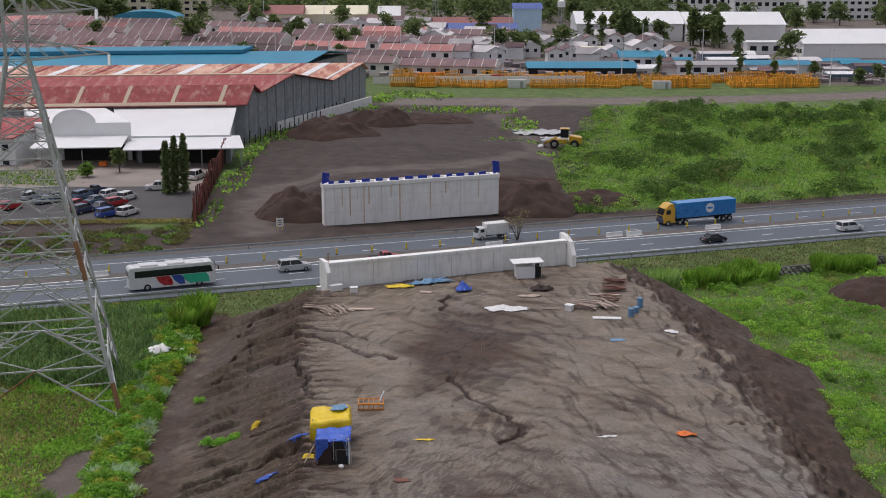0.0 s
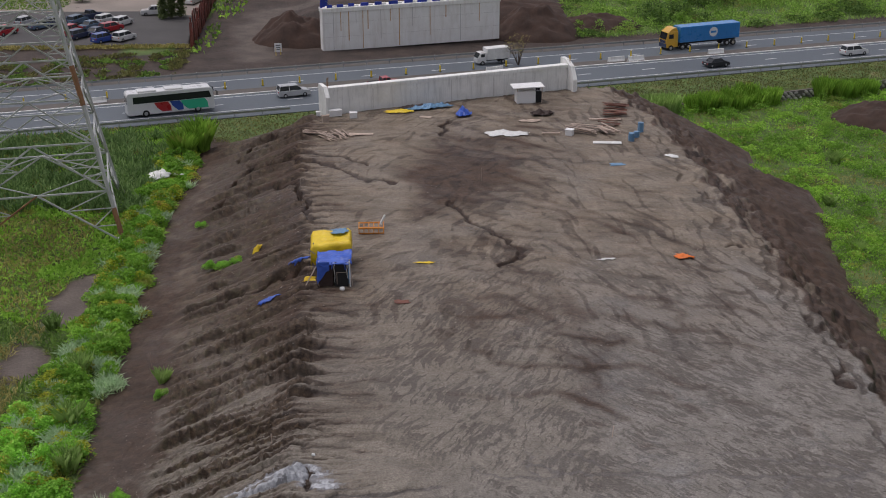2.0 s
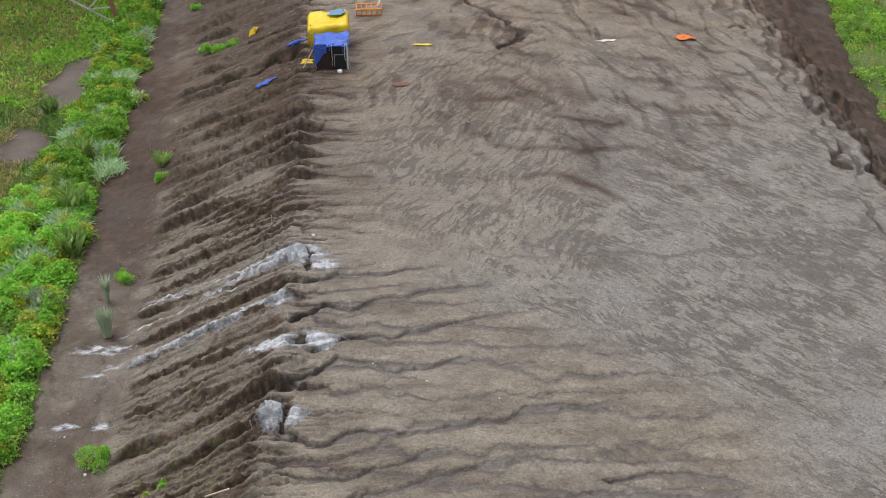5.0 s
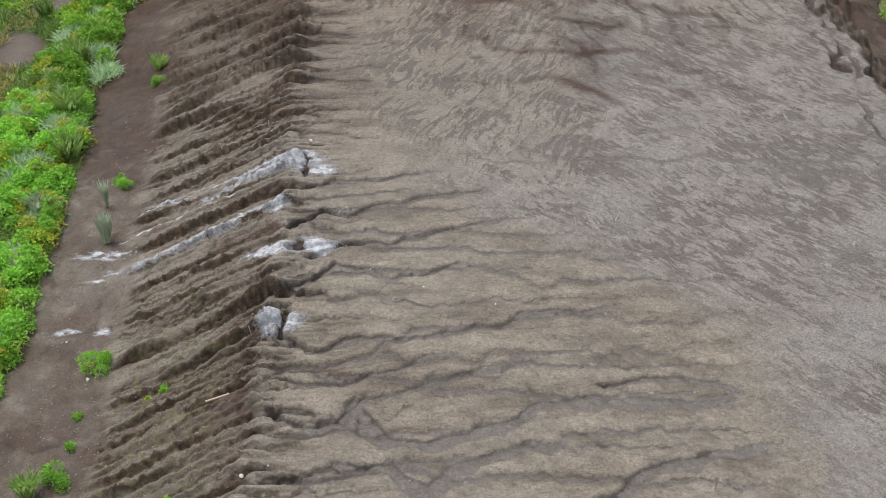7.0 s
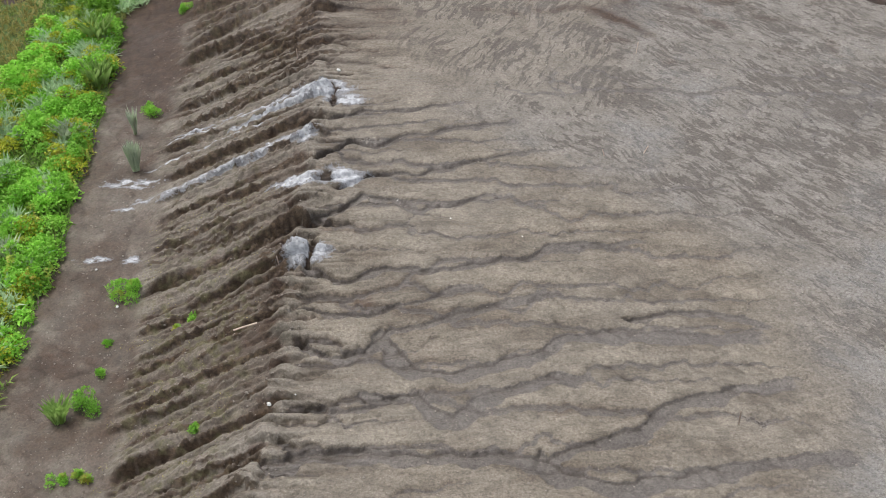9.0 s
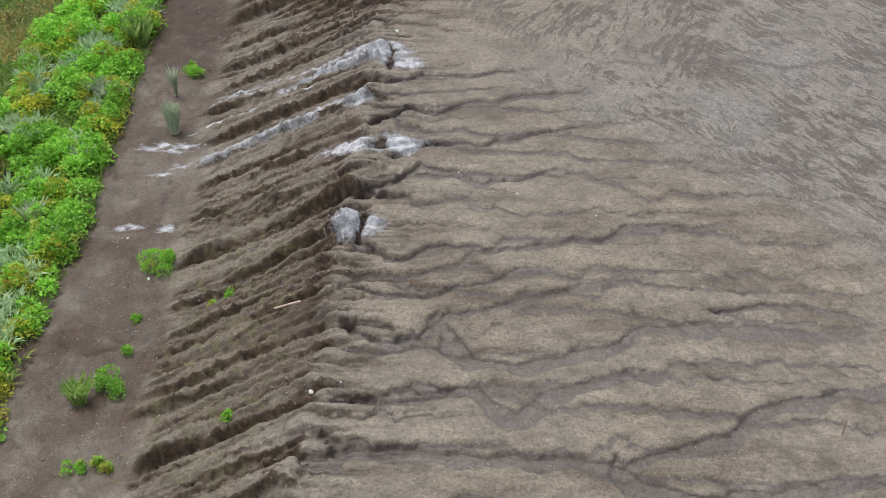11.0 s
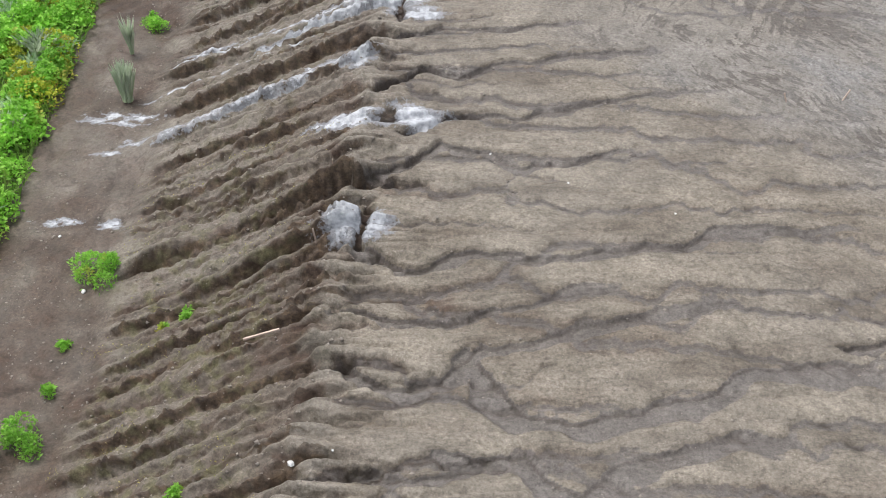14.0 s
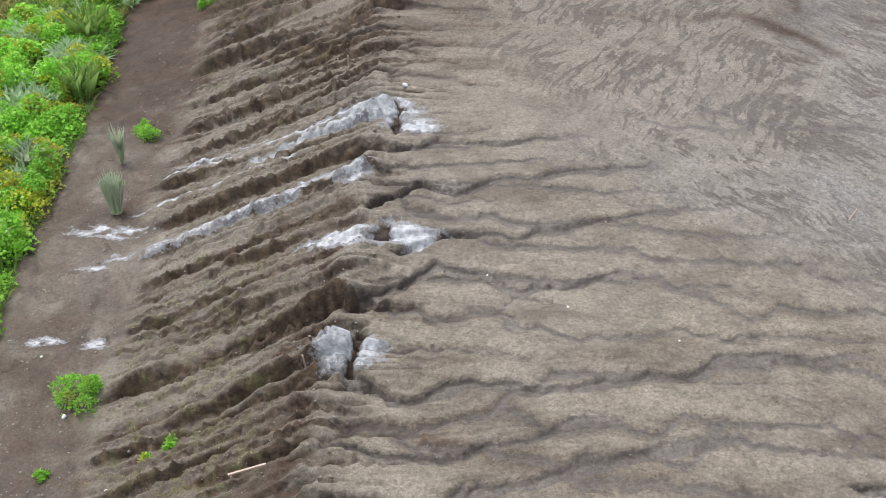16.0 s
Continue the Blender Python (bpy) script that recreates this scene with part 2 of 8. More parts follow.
def ground_mat(name):
    m, n, l, bsdf = base_mat(name)
    a = n.new("ShaderNodeAttribute")
    a.attribute_name = "bare"
    pos = n.new("ShaderNodeNewGeometry").outputs["Position"]
    mid, fine, broad = noise_node(n, l, 0.35, 6, pos), noise_node(n, l, 5, 4, pos), noise_node(n, l, 0.05, 4, pos)
    grass = ramp(n, l, mid, [(0.3, (0.07, 0.085, 0.025)), (0.55, (0.1, 0.17, 0.035)), (0.75, (0.2, 0.18, 0.07))])
    earth = ramp(n, l, mid, [(0.3, (0.03, 0.02, 0.016)), (0.7, (0.078, 0.054, 0.042))])
    grey = n.new("ShaderNodeAttribute")
    grey.attribute_name = "yard"
    earth = mixc(n, l, grey.outputs["Fac"], earth, ramp(n, l, mid, [(0.3, (0.155, 0.128, 0.108)), (0.7, (0.245, 0.207, 0.178))]))
    f = maths(n, l, "ADD", a.outputs["Fac"], maths(n, l, "MULTIPLY", maths(n, l, "SUBTRACT", mid, 0.5), 0.9))
    col = mixc(n, l, ramp(n, l, f, [(0.42, (0, 0, 0)), (0.56, (1, 1, 1))]), grass, earth)
    col = mixc(n, l, 0.6, col, ramp(n, l, fine, [(0.3, (0.6, 0.6, 0.6)), (0.7, (1.15, 1.15, 1.15))]), "MULTIPLY")
    l.new(col, bsdf.inputs["Base Color"])
    bsdf.inputs["Roughness"].default_value = 0.85
    bumped(n, l, bsdf, maths(n, l, "ADD", fine, mid), 0.6, 0.15)
    return m


def streaked(name, c1, c2, streak, scale=(3.0, 3.0, 0.25), amount=0.5, rough=0.75, metal=0.0, lo=0.5, hi=0.7):
    """Sheet or concrete with stains drawn out along one axis."""
    m, n, l, bsdf = base_mat(name)
    geo = n.new("ShaderNodeNewGeometry")
    mp = n.new("ShaderNodeMapping")
    mp.inputs["Scale"].default_value = scale
    l.new(geo.outputs["Position"], mp.inputs["Vector"])
    broad, fine = noise_node(n, l, 0.7, 5, geo.outputs["Position"]), noise_node(n, l, 12, 4, geo.outputs["Position"])
    run = noise_node(n, l, 1.0, 5, mp.outputs[0], 0.65)
    col = ramp(n, l, broad, [(0.3, c2), (0.7, c1)])
    col = mixc(n, l, maths(n, l, "MULTIPLY", ramp(n, l, run, [(lo, (0, 0, 0)), (hi, (1, 1, 1))]), amount), col, streak)
    col = mixc(n, l, 0.3, col, ramp(n, l, fine, [(0.3, (0.7, 0.7, 0.7)), (0.7, (1.1, 1.1, 1.1))]), "MULTIPLY")
    l.new(col, bsdf.inputs["Base Color"])
    bsdf.inputs["Roughness"].default_value, bsdf.inputs["Metallic"].default_value = rough, metal
    bumped(n, l, bsdf, fine, 0.2, 0.02)
    return m


SOIL, GROUND = soil_mat("fill_soil"), ground_mat("field_ground")
ASPHALT = plain("asphalt", (0.105, 0.126, 0.146), (0.078, 0.094, 0.109), 0.15, 0.6, fine=30)
LOT = plain("lot_gravel", (0.095, 0.09, 0.088), (0.045, 0.043, 0.043), 0.12, 0.85, fine=12)
APRON = plain("dusty_apron", (0.34, 0.29, 0.25), (0.19, 0.165, 0.145), 0.1, 0.85, fine=8)
PAINT_W = plain("road_paint", (0.85, 0.85, 0.83), (0.72, 0.72, 0.7), 1.5, 0.6)
PAINT_Y = plain("yellow_plastic", (0.8, 0.6, 0.03), (0.65, 0.45, 0.02), 3, 0.5)
MEDIAN = plain("median_dirt", (0.14, 0.125, 0.11), (0.085, 0.075, 0.067), 0.4, 0.9, fine=6)
CONC = streaked("weathered_concrete", (0.93, 0.93, 0.9), (0.8, 0.8, 0.77), (0.4, 0.4, 0.38), amount=0.4)
CONC_FAR = streaked("abutment_concrete", (0.95, 0.94, 0.91), (0.87, 0.86, 0.82), (0.55, 0.48, 0.4), (1.2, 1.2, 0.12), 0.35)
RUST_RUN = streaked("rust_run", (0.55, 0.27, 0.08), (0.6, 0.4, 0.22), (0.78, 0.74, 0.68), (2, 2, 0.2), 0.6)
DARK_RUN = streaked("dark_run", (0.42, 0.4, 0.37), (0.55, 0.53, 0.5), (0.75, 0.73, 0.7), (2, 2, 0.2), 0.5)
BLUE = plain("blue_formwork", (0.02, 0.05, 0.42), (0.015, 0.035, 0.28), 1.2, 0.5)
BLUE_TARP = plain("blue_tarp", (0.05, 0.14, 0.6), (0.03, 0.08, 0.4), 1.5, 0.45)
PALE_TARP = plain("pale_blue_tarp", (0.16, 0.32, 0.5), (0.1, 0.22, 0.36), 1.2, 0.5)
YEL_TARP = plain("yellow_tarp", (0.85, 0.62, 0.02), (0.7, 0.47, 0.015), 1.0, 0.45)
WHITE_TARP = plain("white_sheet", (0.8, 0.8, 0.78), (0.6, 0.6, 0.58), 1.5, 0.5)
ORANGE_TARP = plain("orange_tarp", (0.85, 0.2, 0.02), (0.7, 0.15, 0.02), 2, 0.5)
DARKPLY = plain("dark_plywood", (0.045, 0.024, 0.02), (0.022, 0.012, 0.01), 2, 0.7)
LUMBER = plain("weathered_lumber", (0.5, 0.4, 0.33), (0.33, 0.25, 0.2), 1.5, 0.8, jitter=0.6)
REDWOOD = plain("red_form_lumber", (0.2, 0.085, 0.06), (0.12, 0.055, 0.04), 1.5, 0.8, jitter=0.5)
STEEL = plain("galvanised_steel", (0.42, 0.43, 0.43), (0.3, 0.31, 0.31), 1.2, 0.45, 0.6)
TOWER_STEEL = plain("tower_steel", (0.58, 0.59, 0.57), (0.38, 0.39, 0.37), 0.5, 0.6, 0.1)
TOWER_RUST = plain("rusted_steel", (0.35, 0.17, 0.08), (0.24, 0.13, 0.07), 0.7, 0.8, 0.1)
WHITE = plain("white_paint", (0.88, 0.88, 0.87), (0.78, 0.78, 0.76), 0.3, 0.55)
CREAM = plain("cream_plaster", (0.85, 0.79, 0.58), (0.75, 0.68, 0.5), 0.2, 0.7)
ORANGE = plain("orange_steel", (0.7, 0.27, 0.03), (0.42, 0.14, 0.02), 1.5, 0.6, jitter=0.5)
TYRE = plain("tyre_rubber", (0.02, 0.02, 0.02), (0.014, 0.014, 0.014), 5, 0.85)
GLASS = plain("dark_glazing", (0.02, 0.025, 0.03), (0.015, 0.018, 0.02), 1, 0.12, bump=0)
DARK = plain("dark_opening", (0.02, 0.02, 0.021), (0.012, 0.012, 0.012), 1, 0.8)
CHROME = plain("bright_metal", (0.6, 0.6, 0.6), None, 3, 0.3, 0.9)
LAMP_W = plain("lamp_lens", (0.8, 0.8, 0.75), None, 5, 0.2)
LAMP_R = plain("tail_lens", (0.4, 0.02, 0.02), None, 5, 0.3)
WEED = leafy("weed_leaves", (0.19, 0.43, 0.05), (0.32, 0.65, 0.088), (0.47, 0.82, 0.17), (0.6, 0.52, 0.13), 0.25)
LIME = leafy("lime_leaves", (0.21, 0.43, 0.05), (0.35, 0.62, 0.085), (0.5, 0.77, 0.14), (0.4, 0.42, 0.1), 0.15)
BANKWEED = leafy("bank_weed_leaves", (0.15, 0.34, 0.04), (0.26, 0.5, 0.065), (0.38, 0.64, 0.11), (0.4, 0.42, 0.1), 0.15)
LUSH = leafy("lush_leaves", (0.155, 0.33, 0.042), (0.26, 0.49, 0.07), (0.4, 0.64, 0.12), (0.33, 0.33, 0.09), 0.11)
PALE_REED = leafy("pale_reed_blades", (0.36, 0.52, 0.3), (0.54, 0.72, 0.46), (0.72, 0.86, 0.62))
TALLGRASS = leafy("tall_grass", (0.17, 0.31, 0.06), (0.29, 0.5, 0.105), (0.48, 0.68, 0.19), (0.4, 0.42, 0.13), 0.07)
BLADE = leafy("tuft_grass", (0.28, 0.47, 0.12), (0.44, 0.66, 0.2), (0.6, 0.8, 0.32))
TUFT = leafy("tuft_blades", (0.55, 0.66, 0.46), (0.74, 0.84, 0.64), (0.88, 0.94, 0.8))
OLIVE = leafy("olive_leaves", (0.26, 0.32, 0.03), (0.5, 0.56, 0.06), (0.7, 0.72, 0.12), (0.5, 0.34, 0.1), 0.35)
REED = leafy("reed_blades", (0.11, 0.2, 0.065), (0.2, 0.33, 0.11), (0.34, 0.48, 0.2))
GRASS = leafy("meadow_grass", (0.09, 0.17, 0.032), (0.175, 0.32, 0.06), (0.31, 0.46, 0.11), (0.32, 0.28, 0.11), 0.09)
DRYGRASS = leafy("dry_grass", (0.24, 0.22, 0.075), (0.4, 0.36, 0.13), (0.54, 0.48, 0.2), (0.22, 0.31, 0.07), 0.16)
DULL = leafy("dull_grass", (0.09, 0.1, 0.035), (0.17, 0.18, 0.06), (0.27, 0.27, 0.1), (0.2, 0.15, 0.07), 0.2)
SCRUB = leafy("scrub_leaves", (0.06, 0.12, 0.028), (0.12, 0.22, 0.05), (0.22, 0.35, 0.09), (0.26, 0.27, 0.09), 0.08)
BRUSH = leafy("brush_leaves", (0.14, 0.27, 0.045), (0.26, 0.46, 0.08), (0.42, 0.64, 0.14), (0.4, 0.42, 0.13), 0.1)
TREE = leafy("tree_leaves", (0.08, 0.12, 0.045), (0.15, 0.21, 0.075), (0.25, 0.32, 0.12))
BARK = plain("bark", (0.13, 0.1, 0.075), (0.07, 0.055, 0.045), 2, 0.9)


# ---- building helpers
def part(name, bm, material, parent=None, label="", smooth=False):
    me = bpy.data.meshes.new(name)
    bm.to_mesh(me)
    bm.free()
    me.materials.append(material)
    if smooth:
        me.shade_smooth()
    ob = new(name, me)
    if parent is not None:
        ob.parent = parent
    if label:
        ob["label"] = label
    return ob


def same(name, ob, parent, m):
    """Another piece on the same mesh."""
    o = new(name, ob.data)
    o.parent = parent
    o.matrix_basis = m
    return o


def thing(name, label, category, at=(0, 0, 0), rz=0.0, group="", kind=""):
    e = new(name)
    e.empty_display_size = 0.5
    e.matrix_basis = pose(*at, 0, 0, rz)
    return tagged(e, label, category, group, kind)


def box(bm, size, at=(0, 0, 0), rz=0.0, rx=0.0, ry=0.0, bevel=0.0):
    g = bmesh.ops.create_cube(bm, size=1.0)
    bmesh.ops.transform(bm, matrix=pose(*at, rx, ry, rz) @ Matrix.Diagonal((*size, 1)), verts=g["verts"])
    if bevel:
        edges = {e for v in g["verts"] for e in v.link_edges}
        bmesh.ops.bevel(bm, geom=list(edges), offset=bevel, segments=1, affect="EDGES")
    return bm


def beam(bm, a, b, w, h=None):
    a, b = Vector(a), Vector(b)
    d = b - a
    g = bmesh.ops.create_cube(bm, size=1.0)
    m = Matrix.Translation((a + b) / 2) @ d.to_track_quat("Z", "Y").to_matrix().to_4x4() @ Matrix.Diagonal((w, h or w, d.length, 1))
    bmesh.ops.transform(bm, matrix=m, verts=g["verts"])
    return bm


def rod(bm, a, b, r1, r2=None, seg=8):
    a, b = Vector(a), Vector(b)
    d = b - a
    m = Matrix.Translation((a + b) / 2) @ d.to_track_quat("Z", "Y").to_matrix().to_4x4()
    bmesh.ops.create_cone(bm, cap_ends=True, segments=seg, radius1=r1, radius2=r1 if r2 is None else r2, depth=d.length, matrix=m)
    return bm


def prism(bm, outline, depth, m):
    """Extrude an outline in x, z through depth along y, centred, placed by m."""
    f = [bm.verts.new(m @ Vector((x, -depth / 2, z))) for x, z in outline]
    b = [bm.verts.new(m @ Vector((x, depth / 2, z))) for x, z in outline]
    k = len(outline)
    bm.faces.new(f)
    bm.faces.new(b[::-1])
    for i in range(k):
        bm.faces.new((f[i], b[i], b[(i + 1) % k], f[(i + 1) % k]))
    bmesh.ops.recalc_face_normals(bm, faces=bm.faces)
    return bm


def BM():
    return bmesh.new()


def quick(name, verts, faces, material, smooth=False):
    me = bpy.data.meshes.new(name)
    verts, faces = np.asarray(verts, np.float32), np.asarray(faces, np.int32)
    k = faces.shape[1]
    me.vertices.add(len(verts))
    me.vertices.foreach_set("co", verts.ravel())
    me.loops.add(faces.size)
    me.loops.foreach_set("vertex_index", faces.ravel())
    me.polygons.add(len(faces))
    me.polygons.foreach_set("loop_start", np.arange(0, faces.size, k, dtype=np.int32))
    me.update(calc_edges=True)
    me.materials.append(material)
    if smooth:
        me.shade_smooth()
    return new(name, me)


def grid_faces(r, c):
    i = np.arange(r * c).reshape(r, c)
    return np.stack([i[:-1, :-1], i[:-1, 1:], i[1:, 1:], i[1:, :-1]], -1).reshape(-1, 4)


def attribute(ob, key, values):
    a = ob.data.attributes.new(key, "FLOAT", "POINT")
    a.data.foreach_set("value", np.asarray(values, np.float32).ravel())


# ---- the lie of the land
def G(x, y):
    """Natural ground: a gentle fall to the east."""
    return -0.02 * np.clip(x, -160, 160)


def left_crest(y):
    return np.interp(y, [30, 70, 100, 125, 152, 168], [-9.5, -9.6, -11.7, -13.8, -17.4, -16.5])


def left_foot(y):
    return np.interp(y, [30, 46, 67, 110, 136, 166], [-17.8, -18.6, -20.3, -25.0, -28.0, -30.0])


def left_edge(y):
    return np.interp(y, [30, 64, 84, 113, 140, 168], [-24.8, -25.2, -26.6, -28.9, -30.6, -31.5])


def right_crest(y):
    return np.interp(y, [30, 85, 108, 125, 148, 165, 180], [33.6, 32.6, 31.6, 30.0, 28.3, 26.4, 22.5])


def right_foot(y):
    return np.interp(y, [30, 108, 121, 130, 142, 151.5, 154.5, 161, 167, 179, 186], [42.0, 40.0, 40.5, 41.3, 43.1, 43.3, 40.0, 39.0, 39.5, 35.4, 33.0])


ROAD_A = math.atan2(0.412, 1.0)
RD, RN = np.array([math.cos(ROAD_A), math.sin(ROAD_A)]), np.array([-math.sin(ROAD_A), math.cos(ROAD_A)])
R0 = np.array([-21.8, 182.6])      # a point under the near guard rail


def on_road(s, n, z=0.0):
    """s along the road from R0, n across it from the near rail."""
    p = R0 + RD * s + RN * n
    return Vector((p[0], p[1], float(G(p[0], p[1])) + z))


WALL_A, WALL_B = np.array([-14.6, 164.6]), np.array([17.2, 177.4])


# ---- where the rain runs on the top of the fill: every cell drains to its lowest way out
FS = 0.14
FX, FY = np.arange(-19.0, 33.5, FS), np.arange(32.0, 182.0, FS)


def shifted(arr, i, j, pad=0.0):
    out = np.full_like(arr, pad)
    r, c = arr.shape
    out[max(0, -i):r - max(0, i), max(0, -j):c - max(0, j)] = arr[max(0, i):r - max(0, -i), max(0, j):c - max(0, -j)]
    return out


def drainage():
    x, y = np.meshgrid(FX, FY)
    a, b = x - left_crest(y), right_crest(y) - x
    width = 4.0 + 20.0 * sstep(76, 64, y)
    over = a - width
    lie = 0.05 * np.minimum(a, width) - 0.018 * np.maximum(over, 0) + 0.013 * y * sstep(0, 6, over)
    s, t = x * 0.74 + y * 0.67, x * 0.67 - y * 0.74
    lie = lie + 0.11 * fbm(x / 7.0, y / 1.25, 110, 4) * (1 - 0.7 * sstep(0, 6, over)) + 0.05 * fbm(x / 1.2, y / 1.2, 118, 3) + 0.06 * fbm(s / 1.5, t / 7.0, 115, 4) * sstep(-2, 4, over)
    lie = lie + 0.03 * np.random.RandomState(3).rand(*x.shape)
    inside = (a > 0) & (b > 0)
    # flood inwards from the edges, lowest cell first; each cell drains to the one that reached it
    R, C = x.shape
    slot = ((lie - lie.min()) * 8000).astype(int).ravel().tolist()
    done, outlet = (~inside).ravel().tolist(), [-1] * x.size
    rim = ~inside & np.maximum.reduce([shifted(inside.astype(float), i, j) for i in (-1, 0, 1) for j in (-1, 0, 1)]).astype(bool)
    queue = [[] for _ in range(max(slot) + 1)]
    for i in np.flatnonzero(rim).tolist():
        queue[slot[i]].append(i)
    order = []
    steps = (1, -1, C, -C, C + 1, C - 1, -C + 1, -C - 1)
    for h in range(len(queue)):
        for i in queue[h]:
            order.append(i)
            for d in steps:
                j = i + d
                if 0 <= j < R * C and not done[j]:
                    done[j] = True
                    outlet[j] = i
                    queue[max(slot[j], h)].append(j)
    water = [1.0] * x.size
    for i in reversed(order):
        if outlet[i] >= 0:
            water[outlet[i]] += water[i]
    water = np.where(inside, np.array(water).reshape(x.shape), 1.0)
    m = np.clip((np.log(water) - math.log(9)) / (math.log(2200) - math.log(9)), 0, 1)
    m = m * (1 - 0.5 * sstep(0, 5, over) * (1 - sstep(0.45, 0.75, m)))
    # a bed widens on its south side and keeps a steep bank to the north
    bed = m.copy()
    for k in range(1, 6):
        bed = np.maximum(bed, np.minimum(1, shifted(m, k, 0) * 1.15 - 0.17 * k))
    wide = np.maximum.reduce([shifted(bed, i, j) for i, j in ((0, 1), (0, -1), (1, 0))])
    bed = np.maximum(bed, wide * 0.45)
    soft = bed.copy()
    for k in range(4):
        soft = (soft + sum(shifted(soft, i, j) for i, j in ((0, 2), (2, 0), (0, -2), (-2, 0)))) / 5
    return bed * 0.8 + sum(shifted(bed, i, j) for i, j in ((0, 1), (0, -1), (1, 0), (-1, 0))) * 0.05, soft


CHANNEL, LOBES = drainage()


def channel_at(x, y, C=CHANNEL):
    """Bilinear look-up in the drainage map, wavering a little."""
    x = x + 0.12 * pnoise(x / 0.6, y / 0.6, 120) + 0.3 * pnoise(x / 2.5, y / 2.5, 121)
    y = y + 0.12 * pnoise(x / 0.6 + 9, y / 0.6, 122) + 0.3 * pnoise(x / 2.5 + 9, y / 2.5, 123)
    u, v = np.clip((x - FX[0]) / FS, 0, len(FX) - 1.001), np.clip((y - FY[0]) / FS, 0, len(FY) - 1.001)
    i, j = u.astype(int), v.astype(int)
    fu, fv = u - i, v - j
    return (C[j, i] * (1 - fu) + C[j, i + 1] * fu) * (1 - fv) + (C[j + 1, i] * (1 - fu) + C[j + 1, i + 1] * fu) * fv



# the few large runnels on the far top, and the cracks along the eastern crest
RUNNELS = (((0.6, 130.0), (2.3, 125.7), (5.0, 120.8), (7.6, 116.6)), ((7.6, 116.6), (6.6, 114.0), (5.5, 112.3)),
           ((0.5, 161.7), (-0.2, 155.4)), ((-8.6, 58.9), (-8.8, 57.5)), ((-8.4, 66.3), (-8.6, 65.1)), ((-9.3, 75.9), (-8.6, 75.3), (-8.9, 74.5)), ((27.4, 133.2), (28.4, 132.1)), ((27.2, 117.2), (28.4, 118.0)), ((30.7, 101.5), (30.5, 98.6), (32.0, 100.9), (32.9, 97.5)), ((31.0, 92.3), (29.8, 89.3), (30.8, 88.4)),
           ((-17.5, 146.2), (-14.4, 144.2), (-12.3, 142.5), (-10.2, 140.2), (-8.2, 137.7), (-5.4, 137.1)), ((-17.5, 149.6), (-14.0, 147.3), (-12.0, 146.6), (-8.5, 143.5)), ((-15.8, 135.8), (-15.1, 132.1), (-13.8, 128.4), (-13.2, 125.0)))
# gullies they cut down the far western face
GULLIES = (((-16.9, 146.8), (-19.3, 147.3), (-22.0, 148.1), (-23.7, 145.7), (-25.5, 142.0)), ((-16.0, 136.8), (-18.2, 137.9), (-20.5, 139.1), (-23.4, 139.0), (-25.5, 138.4)), ((-13.1, 120.2), (-14.7, 119.9), (-16.0, 118.9), (-18.2, 118.5)),
           ((-12.0, 112.5), (-13.9, 112.2), (-15.7, 111.8), (-17.7, 110.8), (-19.8, 109.5)), ((-17.6, 150.2), (-20.2, 150.0), (-22.9, 149.7)), ((-19.1, 158.7), (-21.4, 159.6), (-23.2, 156.7), (-24.7, 152.8)))
# broad damp courses that drain the far top into the middle
COURSES = (((6.3, 116.6), (7.8, 111.2), (10.6, 104.7), (12.0, 99.9), (11.6, 92.4), (11.0, 86.0), (10.6, 74.0), (12.0, 68.0)), ((20.4, 126.4), (22.0, 121.5), (24.4, 113.9), (24.9, 105.8)),
           ((29.2, 119.0), (30.0, 115.3), (30.5, 108.3)), ((-4.6, 121.7), (-0.8, 131.9), (-2.0, 142.0)))
# the rain channels of the near top, each from its mouth at the crest inwards: width, depth, way
CHANNELS_A = ((0.55, 1.3, ((-10.0, 42.7), (-8.4, 42.3), (-7.4, 42.9), (-5.8, 43.0), (-1.2, 42.8), (4.1, 42.8), (6.3, 43.8), (8.5, 44.6), (9.9, 46.2), (12.1, 47.1), (16.7, 48.2), (20.9, 47.1))),
              (0.6, 0.6, ((4.1, 42.8), (5.1, 41.5), (7.1, 41.1), (10.0, 41.7), (13.5, 42.6), (16.8, 43.0), (20.5, 43.2))),
              (0.3, 1.1, ((-9.5, 50.7), (-8.4, 50.5), (-6.3, 49.7), (-5.2, 50.0), (-3.8, 51.8), (-2.4, 52.1), (0.3, 53.1), (3.3, 54.4), (7.4, 55.4))),
              (0.55, 0.5, ((-3.8, 50.9), (-2.5, 48.8), (-0.5, 48.4), (3.8, 50.0), (5.3, 51.2), (8.3, 51.6), (13.8, 51.3), (18.6, 52.1))),
              (0.25, 0.9, ((-8.5, 57.0), (-6.8, 55.8), (-4.1, 57.1), (-1.9, 56.7), (3.9, 58.0), (4.8, 58.9), (9.2, 59.2), (11.8, 59.6))))
